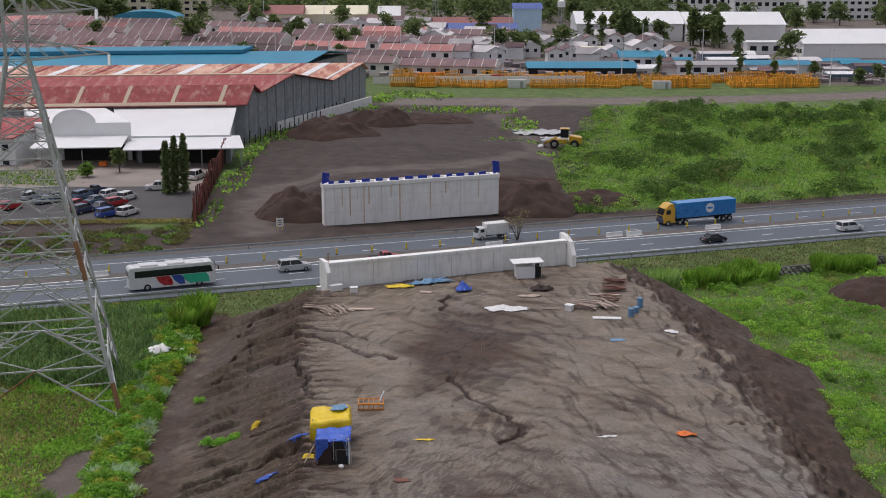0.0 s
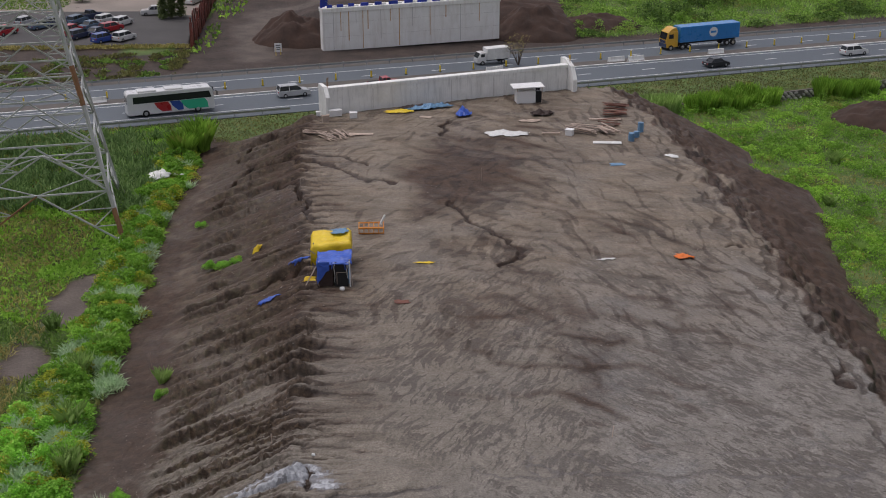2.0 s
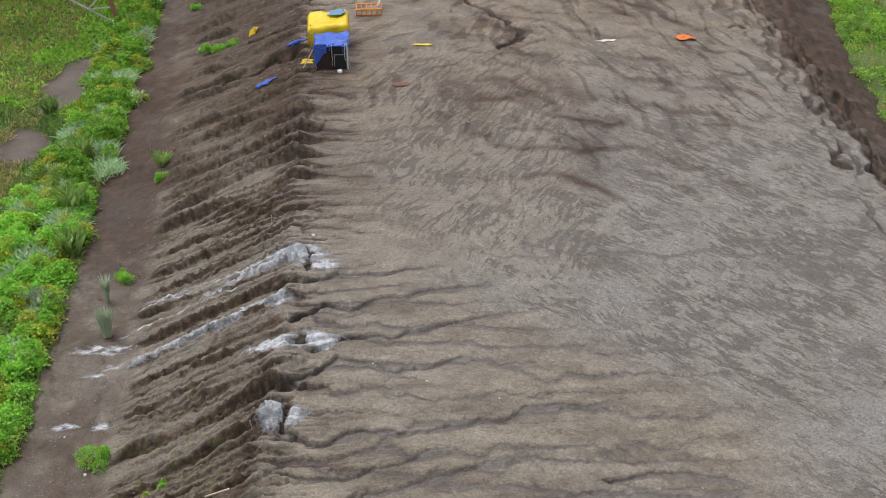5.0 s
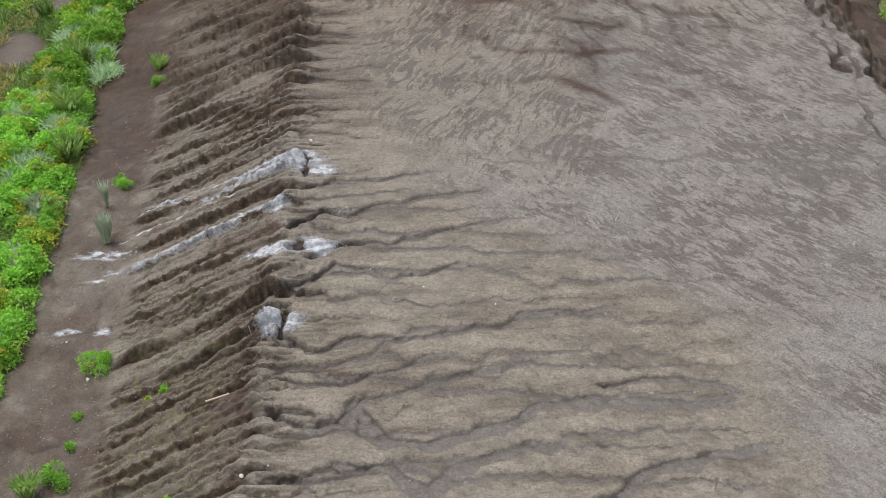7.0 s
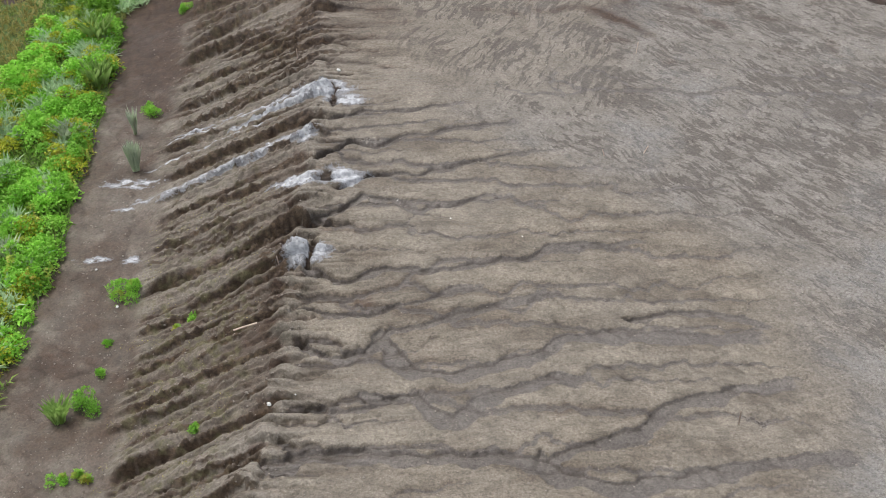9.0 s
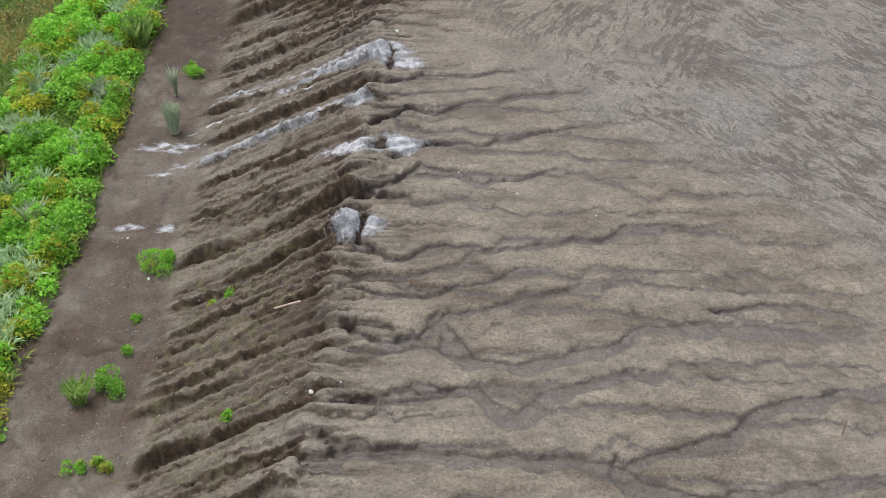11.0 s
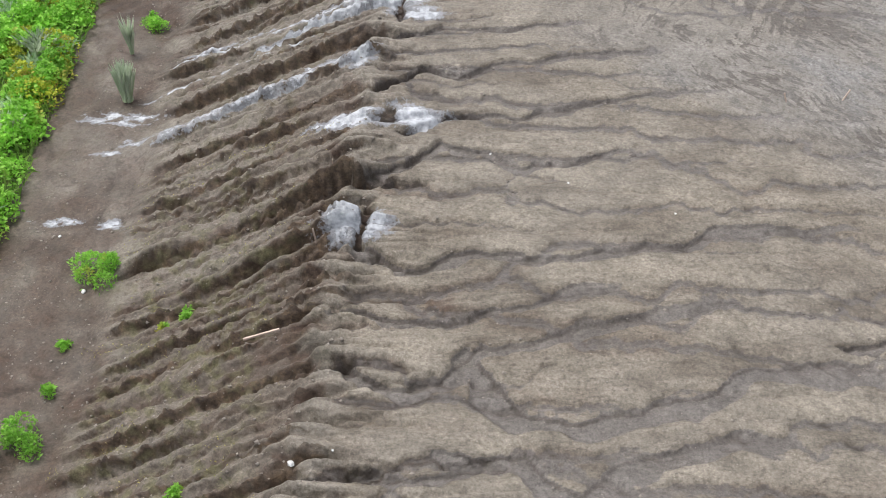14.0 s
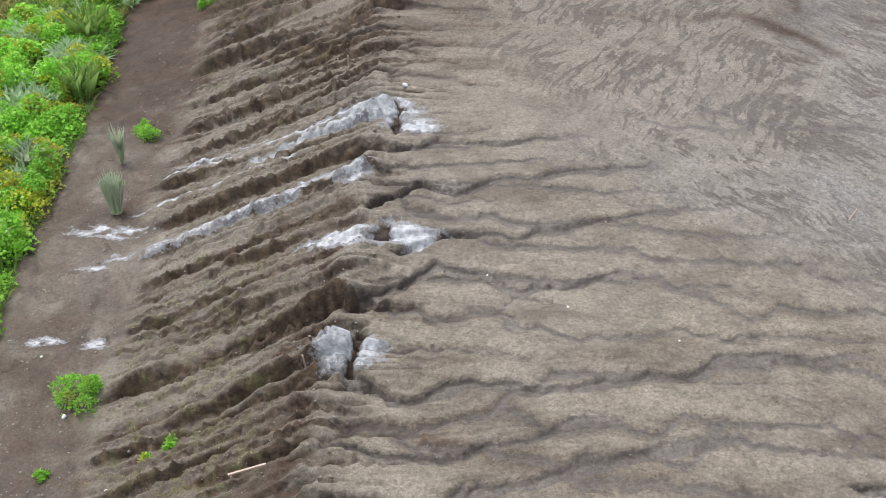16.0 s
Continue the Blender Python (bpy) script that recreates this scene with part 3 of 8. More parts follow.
CHANNELS_B = ((0.25, 1.1, ((-9.2, 60.7), (-7.4, 62.4), (-6.2, 64.0), (-4.1, 63.5), (-2.7, 62.4), (-0.7, 62.8), (1.3, 63.9), (4.0, 64.5))),
              (0.2, 1.0, ((-9.3, 68.0), (-7.1, 69.8), (-5.6, 69.0), (-3.7, 70.1), (2.0, 71.7), (4.9, 72.7))),
              (0.5, 0.4, ((-4.4, 47.0), (-2.2, 46.8), (-0.5, 45.2), (0.9, 46.6), (4.6, 48.3), (6.8, 48.1))),
              (0.2, 0.8, ((-9.1, 53.4), (-6.6, 53.1), (-4.2, 53.2), (-1.8, 54.4), (2.5, 56.4))),
              (0.2, 0.9, ((-7.6, 64.7), (-5.6, 66.2), (-3.2, 65.9), (0.9, 67.5), (6.2, 69.1))),
              (0.15, 0.7, ((-8.6, 72.6), (-6.5, 73.3), (-3.9, 73.2), (2.0, 74.8))),
              (0.2, 0.5, ((8.7, 52.6), (10.8, 53.3), (13.2, 53.2), (17.1, 52.0))),
              (0.2, 0.9, ((-9.3, 45.9), (-7.1, 45.8), (-4.9, 45.7), (-3.3, 46.6))))


def along(wx, wy, path):
    """Distance to a path of legs, the side (north is positive) and how far along it, 0 to 1."""
    near, side, run = np.full(wx.shape, 99.0), np.zeros(wx.shape), np.zeros(wx.shape)
    k = len(path) - 1
    for i, ((ax, ay), (bx, by)) in enumerate(zip(path, path[1:])):
        dx, dy = bx - ax, by - ay
        t = np.clip(((wx - ax) * dx + (wy - ay) * dy) / (dx * dx + dy * dy), 0, 1)
        d = np.hypot(wx - ax - t * dx, wy - ay - t * dy)
        c = dx * (wy - ay) - dy * (wx - ax)
        closer = d < near
        near, side, run = np.where(closer, d, near), np.where(closer, np.sign(c), side), np.where(closer, (i + t) / k, run)
    return near, side, run


def rain_channels(x, y):
    """The large channels of the near top: bed, painted shade line on the northern bank, and depth."""
    shape = x.shape
    bed, bank, deep = np.zeros(shape), np.zeros(shape), np.zeros(shape)
    pick = (x > -11.5) & (x < 22.5) & (y > 38) & (y < 78)
    px, py = x[pick], y[pick]
    wx = px + 0.35 * pnoise(px / 1.3, py / 1.3, 201) + 0.12 * pnoise(px / 0.4, py / 0.4, 202)
    wy = py + 0.45 * pnoise(px / 1.5 + 7, py / 1.5, 203) + 0.16 * pnoise(px / 0.45 + 7, py / 0.45, 204)
    b, k, dp = np.zeros(px.shape), np.zeros(px.shape), np.zeros(px.shape)
    for n, (width, depth, path) in enumerate(CHANNELS_A + CHANNELS_B):
        d, side, run = along(wx, wy, path)
        w = width * (1.3 + 1.4 * pnoise(px / 2.2, py / 2.2, 210 + n)) + 0.08
        end = 1 - sstep(0.8, 1.0, run)
        south = 1 - sstep(w, w + 0.16, d)
        north = 1 - sstep(0.02, 0.13, d)
        here = np.where(side > 0, north, south) * end
        b = np.maximum(b, here * (0.55 + 0.45 * min(1.0, width / 0.4)))
        k = np.maximum(k, (1 - sstep(0.04, 0.15, np.abs(d * side + 0.02))) * end * (1 - 0.4 * run))
        dp = np.maximum(dp, here * depth * (0.13 + 0.42 * np.exp(-run * (len(path) - 1) / 1.6)))
    bed[pick], bank[pick], deep[pick] = b, k, dp
    return bed, bank, deep


def runnel(x, y, paths):
    """Nearness to the few large runnels given, 0 to 1."""
    wx, wy = x + 0.9 * pnoise(x / 2.2, y / 2.2, 140) + 0.3 * pnoise(x / 0.7, y / 0.7, 142), y + 1.6 * pnoise(x / 2.2 + 5, y / 2.2, 141)
    near = np.full(x.shape, 9.0)
    for path in paths:
        for (ax, ay), (bx, by) in zip(path, path[1:]):
            t = np.clip(((wx - ax) * (bx - ax) + (wy - ay) * (by - ay)) / ((bx - ax) ** 2 + (by - ay) ** 2), 0, 1)
            near = np.minimum(near, np.hypot(wx - ax - t * (bx - ax), (wy - ay - t * (by - ay)) * 0.6))
    return 1 - sstep(0.08, 0.4, near)


def course(x, y):
    """Nearness to the broad damp courses, 0 to 1."""
    wx, wy = x + 2.2 * pnoise(x / 5, y / 5, 143) + 0.7 * pnoise(x / 1.4, y / 1.4, 144), y + 2.2 * pnoise(x / 5 + 5, y / 5, 145)
    near = np.full(x.shape, 9.0)
    for path in COURSES:
        near = np.minimum(near, along(wx, wy, path)[0])
    return 1 - sstep(0.2, 2.2, near)


def emb(x, y):
    """Surface of the earth fill at x, y: height and its masks."""
    x, y = np.asarray(x, float), np.asarray(y, float)
    lc, lf, rc, rf, g = left_crest(y), left_foot(y), right_crest(y), right_foot(y), G(x, y)
    # uneven crest lines
    lc = lc + 0.95 * pnoise(y / 2.2, y * 0 + 3.3, 5) + 0.3 * pnoise(y / 0.8, y * 0 + 7.7, 6)
    lf = lf + 0.9 * pnoise(y / 2.6, y * 0 + 9.1, 10) + 0.5 * pnoise(y / 0.9, y * 0 + 2.1, 12)
    rf = rf + 0.7 * pnoise(y / 4, y * 0 + 6.1, 13) + 0.3 * pnoise(y / 1.1, y * 0 + 8.3, 16)
    rc = rc + 1.3 * pnoise(y / 5.0, y * 0 + 1.3, 8) + 0.5 * pnoise(y / 1.7, y * 0 + 4.1, 9)
    v, r = lc - x, x - rc
    top = 5.0 + 0.12 * fbm(x / 9, y / 9, 20, 3)
    fl = np.clip(v / (lc - lf), 0, 1)
    fr = np.clip(r / (rf - rc), 0, 1)
    z = top - (top - g - 0.3) * fl ** 0.94
    z = np.where(r > 0, top - (top - g - 0.2) * fr ** 0.9, z)
    # the soft, slumped right shoulder and its heaps
    z = z + np.where(r > -1, (0.5 * fbm(x / 4.5, y / 4.5, 31, 4) + 0.55 * fbm(x / 2.0, y / 2.4, 35, 3)) * sstep(-1, 2, r) * (1 - sstep(0.75, 1, fr)), 0)
    z = z + 0.5 * fbm(x / 1.1, y / 1.1, 39, 4) * sstep(-0.5, 0.8, r) * (1 - 0.85 * sstep(0.35, 0.6, fr)) * (1 - sstep(0.85, 1, fr))
    # slumped slices along the right shoulder
    cut = np.zeros_like(z)
    for d0, drop, seed in ((-2.6, 0.22, 134), (-1.4, 0.3, 36), (0.2, 0.55, 37), (1.5, 0.4, 135), (2.9, 0.5, 38)):
        e = r - d0 + 1.5 * pnoise(x / 6, y / 6, seed) + 0.6 * pnoise(x / 1.5, y / 1.5, seed + 5)
        z = z - drop * (sstep(0, 0.25, e) - sstep(0.4, 3.0, e)) * (0.4 + 0.6 * sstep(-0.2, 0.3, pnoise(y / 8, x / 20, seed + 9))) * (fr < 0.9)
        cut = np.maximum(cut, (sstep(-0.05, 0.1, e) - sstep(0.3, 0.7, e)) * (fr < 0.9) * (r > -6) * sstep(-0.15, 0.2, pnoise(y / 5, x / 9, seed + 3)))
    # rills down the left face, reaching back over the crest
    wx = 0.26 * pnoise(x / 2.6, y / 2.6, 40) + 0.1 * pnoise(x / 0.9, y / 0.9, 41)
    meander = sstep(1, -8, v)
    q = y + 0.2 * np.maximum(v, 0) + wx + meander * (0.75 * pnoise(x / 3.2, y / 3.2, 42) + 0.35 * pnoise(x / 1.2, y / 1.2, 43))
    n1 = pnoise(q / 1.45, v * 0.075 + 11, 44)
    n2 = pnoise(q / 0.62, v * 0.14 + 5, 45)
    on_face = sstep(-1.5, 1.0, v)
    c1 = 1 - sstep(0.015, 0.07 + 0.11 * on_face, np.abs(n1 + 0.05 * pnoise(x / 0.5, y / 0.5, 47)))
    c2 = 1 - sstep(0.0, 0.12 + 0.08 * on_face, np.abs(n2))
    deep = 1 + 0.7 * (sstep(40, 47, y) * (1 - sstep(60, 68, y))) + 0.35 * pnoise(y / 7, x * 0, 46)
    face = sstep(-0.4, 0.8, v) * (1 - sstep(0.78, 1.0, fl))
    on_top = (v < 0.8) * (r < 0)
    a = np.maximum(-v, 0)
    d1 = c1 * deep * (0.2 * face + on_top * ((0.34 + 0.2 * sstep(68, 80, y)) * np.exp(-a / 1.6) + 0.05 * np.exp(-a / 6)) * (1 - face))
    d2 = c2 * (0.05 * face + on_top * 0.06 * np.exp(-a / 7) * (1 - face))
    # stepped ridges: smooth backs and steep broken scarps to the south
    jag = 0.1 * pnoise(x / 0.9, y / 0.9, 48) + 0.07 * pnoise(x / 0.35, y / 0.35, 49)
    saw, scarp = 0, 0
    for period, amp, w, seed in ((2.9, 0.95, 0.045, 150), (1.15, 0.5, 0.075, 156), (0.45, 0.17, 0.2, 162)):
        ph = (q + jag) / period + 0.55 * pnoise(q / (2.3 * period), v * 0.05, seed)
        cell, f = np.floor(ph), np.mod(ph, 1.0)
        w = w * (1 + 1.5 * sstep(80, 92, y))
        tall = np.clip(0.5 + 1.5 * pnoise(cell * 7.31, v / 5.0 + cell * 1.7, seed + 1), 0.1, 1.3)
        amp = amp * (1 + 0.5 * sstep(70, 84, y) if period > 0.8 else 1 - 0.8 * sstep(76, 92, y)) * (1 - (0.6 if period < 2 else -0.2) * sstep(98, 116, y))
        saw = saw + amp * tall * np.where(f < w, f / w - 0.35, 0.65 - (f - w) / (1 - w))
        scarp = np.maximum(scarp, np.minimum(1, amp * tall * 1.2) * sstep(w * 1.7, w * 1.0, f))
    # each channel breaks over the crest and runs on down the face as a gully under a torn bank
    gully = np.zeros_like(z)
    for width, depth, path in CHANNELS_A + CHANNELS_B:
        if path[0][0] > -7.5:
            continue
        f = q + 0.7 * jag - path[0][1] - 0.25
        tall = 0.62 * depth * np.clip(0.75 + 0.7 * pnoise(v / 4.0, v * 0 + path[0][1], 170), 0.2, 1.2) * sstep(-0.5, 0.5, v)
        gully = gully - tall * np.where(f < 0, np.exp(np.minimum(f, 0) / 0.75), 1 - sstep(0.0, 0.16, f))
        scarp = np.maximum(scarp, np.minimum(1, tall * 1.8) * (1 - sstep(0.1, 0.26, np.abs(f - 0.02))) * sstep(-0.5, 0.5, v))
    saw = saw * (1 - 0.35 * np.clip(-gully * 2, 0, 1)) + gully
    crest_cut = sstep(-3.0, 1.2, v) * (1 - sstep(0.8, 1.0, fl)) * (r < 0)
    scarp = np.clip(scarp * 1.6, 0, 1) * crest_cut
    saw = saw * (1 - 0.2 * sstep(108, 128, y)) * crest_cut * (0.55 + 0.45 * deep) * (0.75 + 0.25 * sstep(2, 0, v))
    # diagonal wash marks further in, and a few larger runnels over the far top
    s, t = x * 0.74 + y * 0.67, x * 0.67 - y * 0.74
    s2 = s + 1.6 * pnoise(x / 9, y / 9, 50) + 0.3 * pnoise(x / 1.5, y / 1.5, 54)
    n3 = pnoise(s2 / 0.42, t / 1.9, 51)
    inner = sstep(8, 15, a) * on_top
    w3 = sstep(0.08, 0.4, n3)
    n4 = pnoise((s2 + 0.9 * pnoise(t / 5, s / 5, 52)) / 1.5, t / 9, 53)
    c4 = sstep(0.2, 0.5, n4) * on_top * sstep(2, 7, a) * (0.35 + 0.65 * sstep(66, 90, y))
    n5 = pnoise((s2 + 1.5 * pnoise(t / 7, s / 7, 55)) / 4.5, t / 30, 56)
    co = course(x, y) * on_top
    bed, bank, deepen = (m_ * on_top for m_ in rain_channels(x, y))
    bend = 2.4 * pnoise(x / 9, y / 11, 59) + 0.5 * pnoise(x / 2.2, y / 3, 61)
    fall = sstep(6, 14, x + 2 * pnoise(x / 6, y / 6, 73))
    east, west = x + 0.24 * (y - 110) + bend, 0.72 * x - 0.5 * (y - 100) + 1.3 * bend
    n6 = pnoise(east / 0.75, y / 7, 74) * fall + pnoise(west / 0.8, (x + y) / 5, 75) * (1 - fall)
    c6 = sstep(0.1, 0.3, n6 + 0.5 * pnoise(x / 7, y / 7, 76)) * on_top * sstep(82, 98, y) * sstep(1, 6, a)
    rn = np.maximum(runnel(x, y, RUNNELS) * on_top, runnel(x, y, GULLIES) * (r < 0))
    coarse = 1 - 0.65 * sstep(94, 112, y)
    ch = channel_at(x, y) * sstep(32, 34.5, y) * on_top * sstep(0.0, 1.0, a)
    # north lip of each bed: a slight cut, with its shade put into the colour
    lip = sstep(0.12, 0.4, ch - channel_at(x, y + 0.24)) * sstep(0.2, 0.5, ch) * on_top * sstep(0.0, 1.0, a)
    cutbed = ch * sstep(0.16, 0.5, ch)
    lobe = channel_at(x, y, LOBES) * sstep(32, 34.5, y) * on_top * sstep(0.0, 1.0, a)
    z = z - (0.04 + 0.07 * np.exp(-a / 6)) * lobe - (0.05 * cutbed + 0.26 * cutbed * np.exp(-a / 3) + 0.03 * lip) * (0.65 + 0.6 * sstep(72, 60, y)) - d1 - d2 + saw - 0.06 * w3 * inner - 0.02 * c4 - 0.06 * co - (0.35 + 0.5 * face) * rn - deepen
    # clods
    z = z + 0.13 * fbm(x / 0.9, y / 0.7, 60, 4) * (face * sstep(0.1, 0.5, fl + 0.25) + 0.12 + 0.9 * (r > 0)) + coarse * (0.17 * fbm(x / 0.5, y / 0.3, 63, 4) * face + 0.5 * fbm(x / 0.5, y / 0.4, 68, 5) * scarp) + 0.07 * fbm(x / 0.28, y / 0.24, 77, 2) * face * sstep(84, 76, y) * (1 - 0.75 * sstep(78, 95, y))
    # track at the foot of the left face
    rut = pnoise((x - left_edge(y) + 1.2 * pnoise(y / 3, x / 3, 66) + 0.4 * pnoise(y / 0.9, x / 0.9, 69)) / 1.7, y / 3.2, 67)
    track = sstep(0.8, 1.03, fl + 0.12 * fbm(x / 1.5, y / 1.5, 65, 3))
    le = left_edge(y)
    z = np.where(x < lf, g + 0.3 * sstep(0, 1, (x - le) / np.maximum(left_foot(y) - le, 1)) + 0.14 * fbm(x / 1.1, y / 1.3, 64, 5) - 0.07 * sstep(0.09, 0.0, np.abs(rut)), z)
    z = np.where((x < le) | (x > rf), g - 0.25 + 0.2 * sstep(2, 0, np.maximum(le - x, x - rf)), z)
    # the fill ends at the abutment; past its ends it runs out in a cone
    wd = (WALL_B - WALL_A) / np.linalg.norm(WALL_B - WALL_A)
    d = (x - WALL_A[0]) * -wd[1] + (y - WALL_A[1]) * wd[0]
    along = (x - WALL_A[0]) * wd[0] + (y - WALL_A[1]) * wd[1]
    span = (along > -0.2) & (along < np.linalg.norm(WALL_B - WALL_A) + 0.6)
    z = np.where(d > 0.35, np.where(span, g - 0.1, np.maximum(g - 0.25, np.minimum(z, 4.2 - (d - 0.35) * 0.75))), z)
    # masks
    begin = 5 - 3.5 * sstep(76, 84, y) + 19 * sstep(76, 54, y) + 2.5 * pnoise(x / 5, y / 3, 58)
    grey0 = on_top * sstep(0, 7, a - begin)
    dark_pool = 1.4 * np.exp(-(((x - 1) / 8) ** 2 + ((y - 140) / 13) ** 2)) - 0.75 * np.exp(-((rc - x - 3.5) / 3.4) ** 2) * sstep(80, 92, y)
    dark_pool = dark_pool + 0.4 * co + (0.04 + 0.55 * sstep(96, 120, y) * (1 - 0.85 * sstep(1, -6, x + 3 * pnoise(x / 6, y / 6, 146)) * sstep(104, 116, y))) * on_top + 0.45 * sstep(0.05, 0.35, n5 + 0.25 * pnoise(x / 2, y / 2, 57)) * sstep(84, 100, y) * on_top
    # moist soil tone; the scarp term adds painted shade
    damp_shade = 0.06 + 0.24 * face + 0.08 * face * sstep(80, 68, y) + 0.55 * track + 0.3 * scarp + 0.15 * np.clip(c1, 0, 1) * (face + on_top * np.exp(-a / 3)) + 0.4 * dark_pool + 0.3 * sstep(0.1, 0.6, lobe) + 0.6 * rn
    damp_shade = damp_shade + sstep(-0.6, 0.3, r + 0.9 * pnoise(x / 3, y / 3, 34)) * (0.95 - 0.75 * sstep(0.02, 0.3, pnoise((r + 0.8 * pnoise(x / 3, y / 3, 136)) / 0.9, y / 6, 137)) * sstep(5.5, 3.0, r)) + 0.28 * sstep(74, 88, y) * (1 - 0.5 * sstep(98, 114, y)) - 0.12 * face * sstep(74, 82, y) + 0.2 * face * sstep(84, 110, y) + 0.24 * face * sstep(104, 130, y) - 0.12 * grey0 * sstep(72, 78, y) + 0.12 * sstep(70, 78, y) * (1 - sstep(100, 110, y)) * sstep(-2, 5, x) * on_top  - 0.12 * grey0 + 0.25 * c2 * on_top * np.exp(-a / 8)
    grey = grey0 * (1 - 0.8 * sstep(104, 126, y))
    # lip and bank terms paint the shade of the northern banks
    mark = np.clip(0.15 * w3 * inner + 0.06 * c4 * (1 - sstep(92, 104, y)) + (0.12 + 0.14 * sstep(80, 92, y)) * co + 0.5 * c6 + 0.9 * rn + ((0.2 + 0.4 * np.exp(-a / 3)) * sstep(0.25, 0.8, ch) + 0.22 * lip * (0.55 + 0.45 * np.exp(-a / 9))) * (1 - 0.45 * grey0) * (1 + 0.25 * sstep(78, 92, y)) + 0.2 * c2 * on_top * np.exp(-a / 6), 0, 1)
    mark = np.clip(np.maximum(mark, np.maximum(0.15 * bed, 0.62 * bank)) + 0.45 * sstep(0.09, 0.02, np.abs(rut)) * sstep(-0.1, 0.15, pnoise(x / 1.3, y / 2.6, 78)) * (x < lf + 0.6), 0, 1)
    # shade of the scarps painted in; slump cuts and crest rills darkened as well
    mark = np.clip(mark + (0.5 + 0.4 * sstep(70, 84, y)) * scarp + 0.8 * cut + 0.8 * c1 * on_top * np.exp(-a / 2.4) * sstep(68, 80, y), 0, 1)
    moss = face * sstep(0.1, 0.3, fl) * (0.4 + 0.6 * sstep(70, 55, y)) + 0.14 * on_top * np.exp(-a / 14) * sstep(74, 58, y)
    # pale slurry: pools on the crest and runs down the rills
    slurry = np.zeros_like(z)
    for cx, cy, ax, ay in ((-9.5, 75.8, 1.7, 0.8), (-8.0, 74.5, 1.3, 0.5), (-10.4, 70.6, 0.9, 0.7), (-7.8, 65.7, 1.6, 0.7), (-10.2, 65.8, 1.3, 0.6), (-9.0, 58.2, 1.3, 0.75),
                           (-22.1, 70.7, 1.9, 0.55), (-21.9, 67.9, 0.8, 0.28), (-22.7, 62.7, 1.2, 0.3), (-20.2, 62.6, 0.8, 0.4)):
        slurry = np.maximum(slurry, (1.1 if cx > -15 else 0.85) * np.exp(-((x - cx) / ax) ** 2 - ((y - cy) / ay) ** 2))
    qq = y + 0.2 * np.maximum(v, 0) + wx
    for q0, v0, v1, w, k in ((76.6, 0.0, 5.0, 0.42, 0.0), (76.7, 4.0, 11.5, 0.12, 0.1), (74.4, 3.0, 13.0, 0.13, 0.15), (75.6, 1.0, 7.0, 0.14, 0.0), (70.7, 2.8, 12.6, 0.5, 0.22), (77.2, 6.0, 11.0, 0.1, 0.0), (71.5, 0.5, 4.0, 0.3, 0.0), (66.3, 0.5, 3.0, 0.28, 0.0)):
        run = sstep(v0 - 0.6, v0 + 0.4, v) * (1 - sstep(v1 - 1.5, v1, v))
        slurry = np.maximum(slurry, (1.0 - k - 0.03 * v) * run * np.exp(-((qq - q0) / w) ** 2))
    slurry = slurry * (1 + 1.0 * fbm(v / 2.2, qq / 0.3, 130, 5) + 0.7 * fbm(x / 0.9, y / 0.7, 131, 4)) * np.where(x < left_foot(y) + 0.8, np.clip(0.7 + 1.5 * fbm(x / 0.8, y / 0.4, 132, 5), 0, 1), 1.0)
    slurry = slurry * (1 - 0.9 * rn)
    top_ = on_top * sstep(0.3, 2.0, a) * (1 - 0.8 * grey)
    vee = sstep(12, 9, x + 1.5 * pnoise(x / 4, y / 4, 72)) * sstep(-5 - 5 * sstep(74, 84, y), 1 - 8 * sstep(74, 84, y), x) * sstep(70, 77, y) * (1 - 0.5 * sstep(105, 125, y))
    wash = np.clip(bed + 0.5 * sstep(0.3, 0.7, ch) * sstep(86, 76, y), 0, 1)
    loam = sstep(82, 118, y + 6 * pnoise(x / 7, y / 7, 138)) * (0.75 + 0.5 * pnoise(x / 4, y / 4, 139))
    far_face_tone = sstep(86, 110, y + 8 * pnoise(x / 6, y / 6, 147)) * sstep(-0.6, 1.5, v + 0.8 * pnoise(x / 2, y / 2, 148)) * (0.85 + 0.6 * pnoise(x / 3, y / 3, 149))
    return z, damp_shade, grey, moss, slurry, mark, top_, vee, wash, np.clip(scarp, 0, 1), np.clip(loam, 0, 1), np.clip(far_face_tone, 0, 1)


def E(x, y):
    return float(emb(np.array([x]), np.array([y]))[0][0])


# ---- ground: one sheet, finer near the works, reaching the horizon
def graded(lo, hi, step, far):
    mid = np.arange(lo, hi + step / 2, step)
    out = [step]
    while sum(out) < far:
        out.append(out[-1] * 1.25)
    c = np.cumsum(out)
    return np.r_[(lo - c)[::-1], mid, hi + c]


gx, gy = graded(-120, 150, 1.2, 4000), graded(-20, 460, 1.2, 4000)
X, Y = np.meshgrid(gx, gy)
rel = np.stack([X - R0[0], Y - R0[1]], -1)
RS, RNN = rel @ RD, rel @ RN
near_works = sstep(160, 120, np.abs(X)) * sstep(480, 430, Y)
Z = G(X, Y) + 0.16 * fbm(X / 7, Y / 7, 70, 4) * near_works * sstep(2, 8, np.maximum(-RNN, RNN - 27)) - 0.05
# the road stands on a low bank with a drop to the eastern field
field_e = sstep(-11.4, -12.6, RNN) * sstep(42, 52, RS)
Z = Z - 1.5 * field_e * near_works
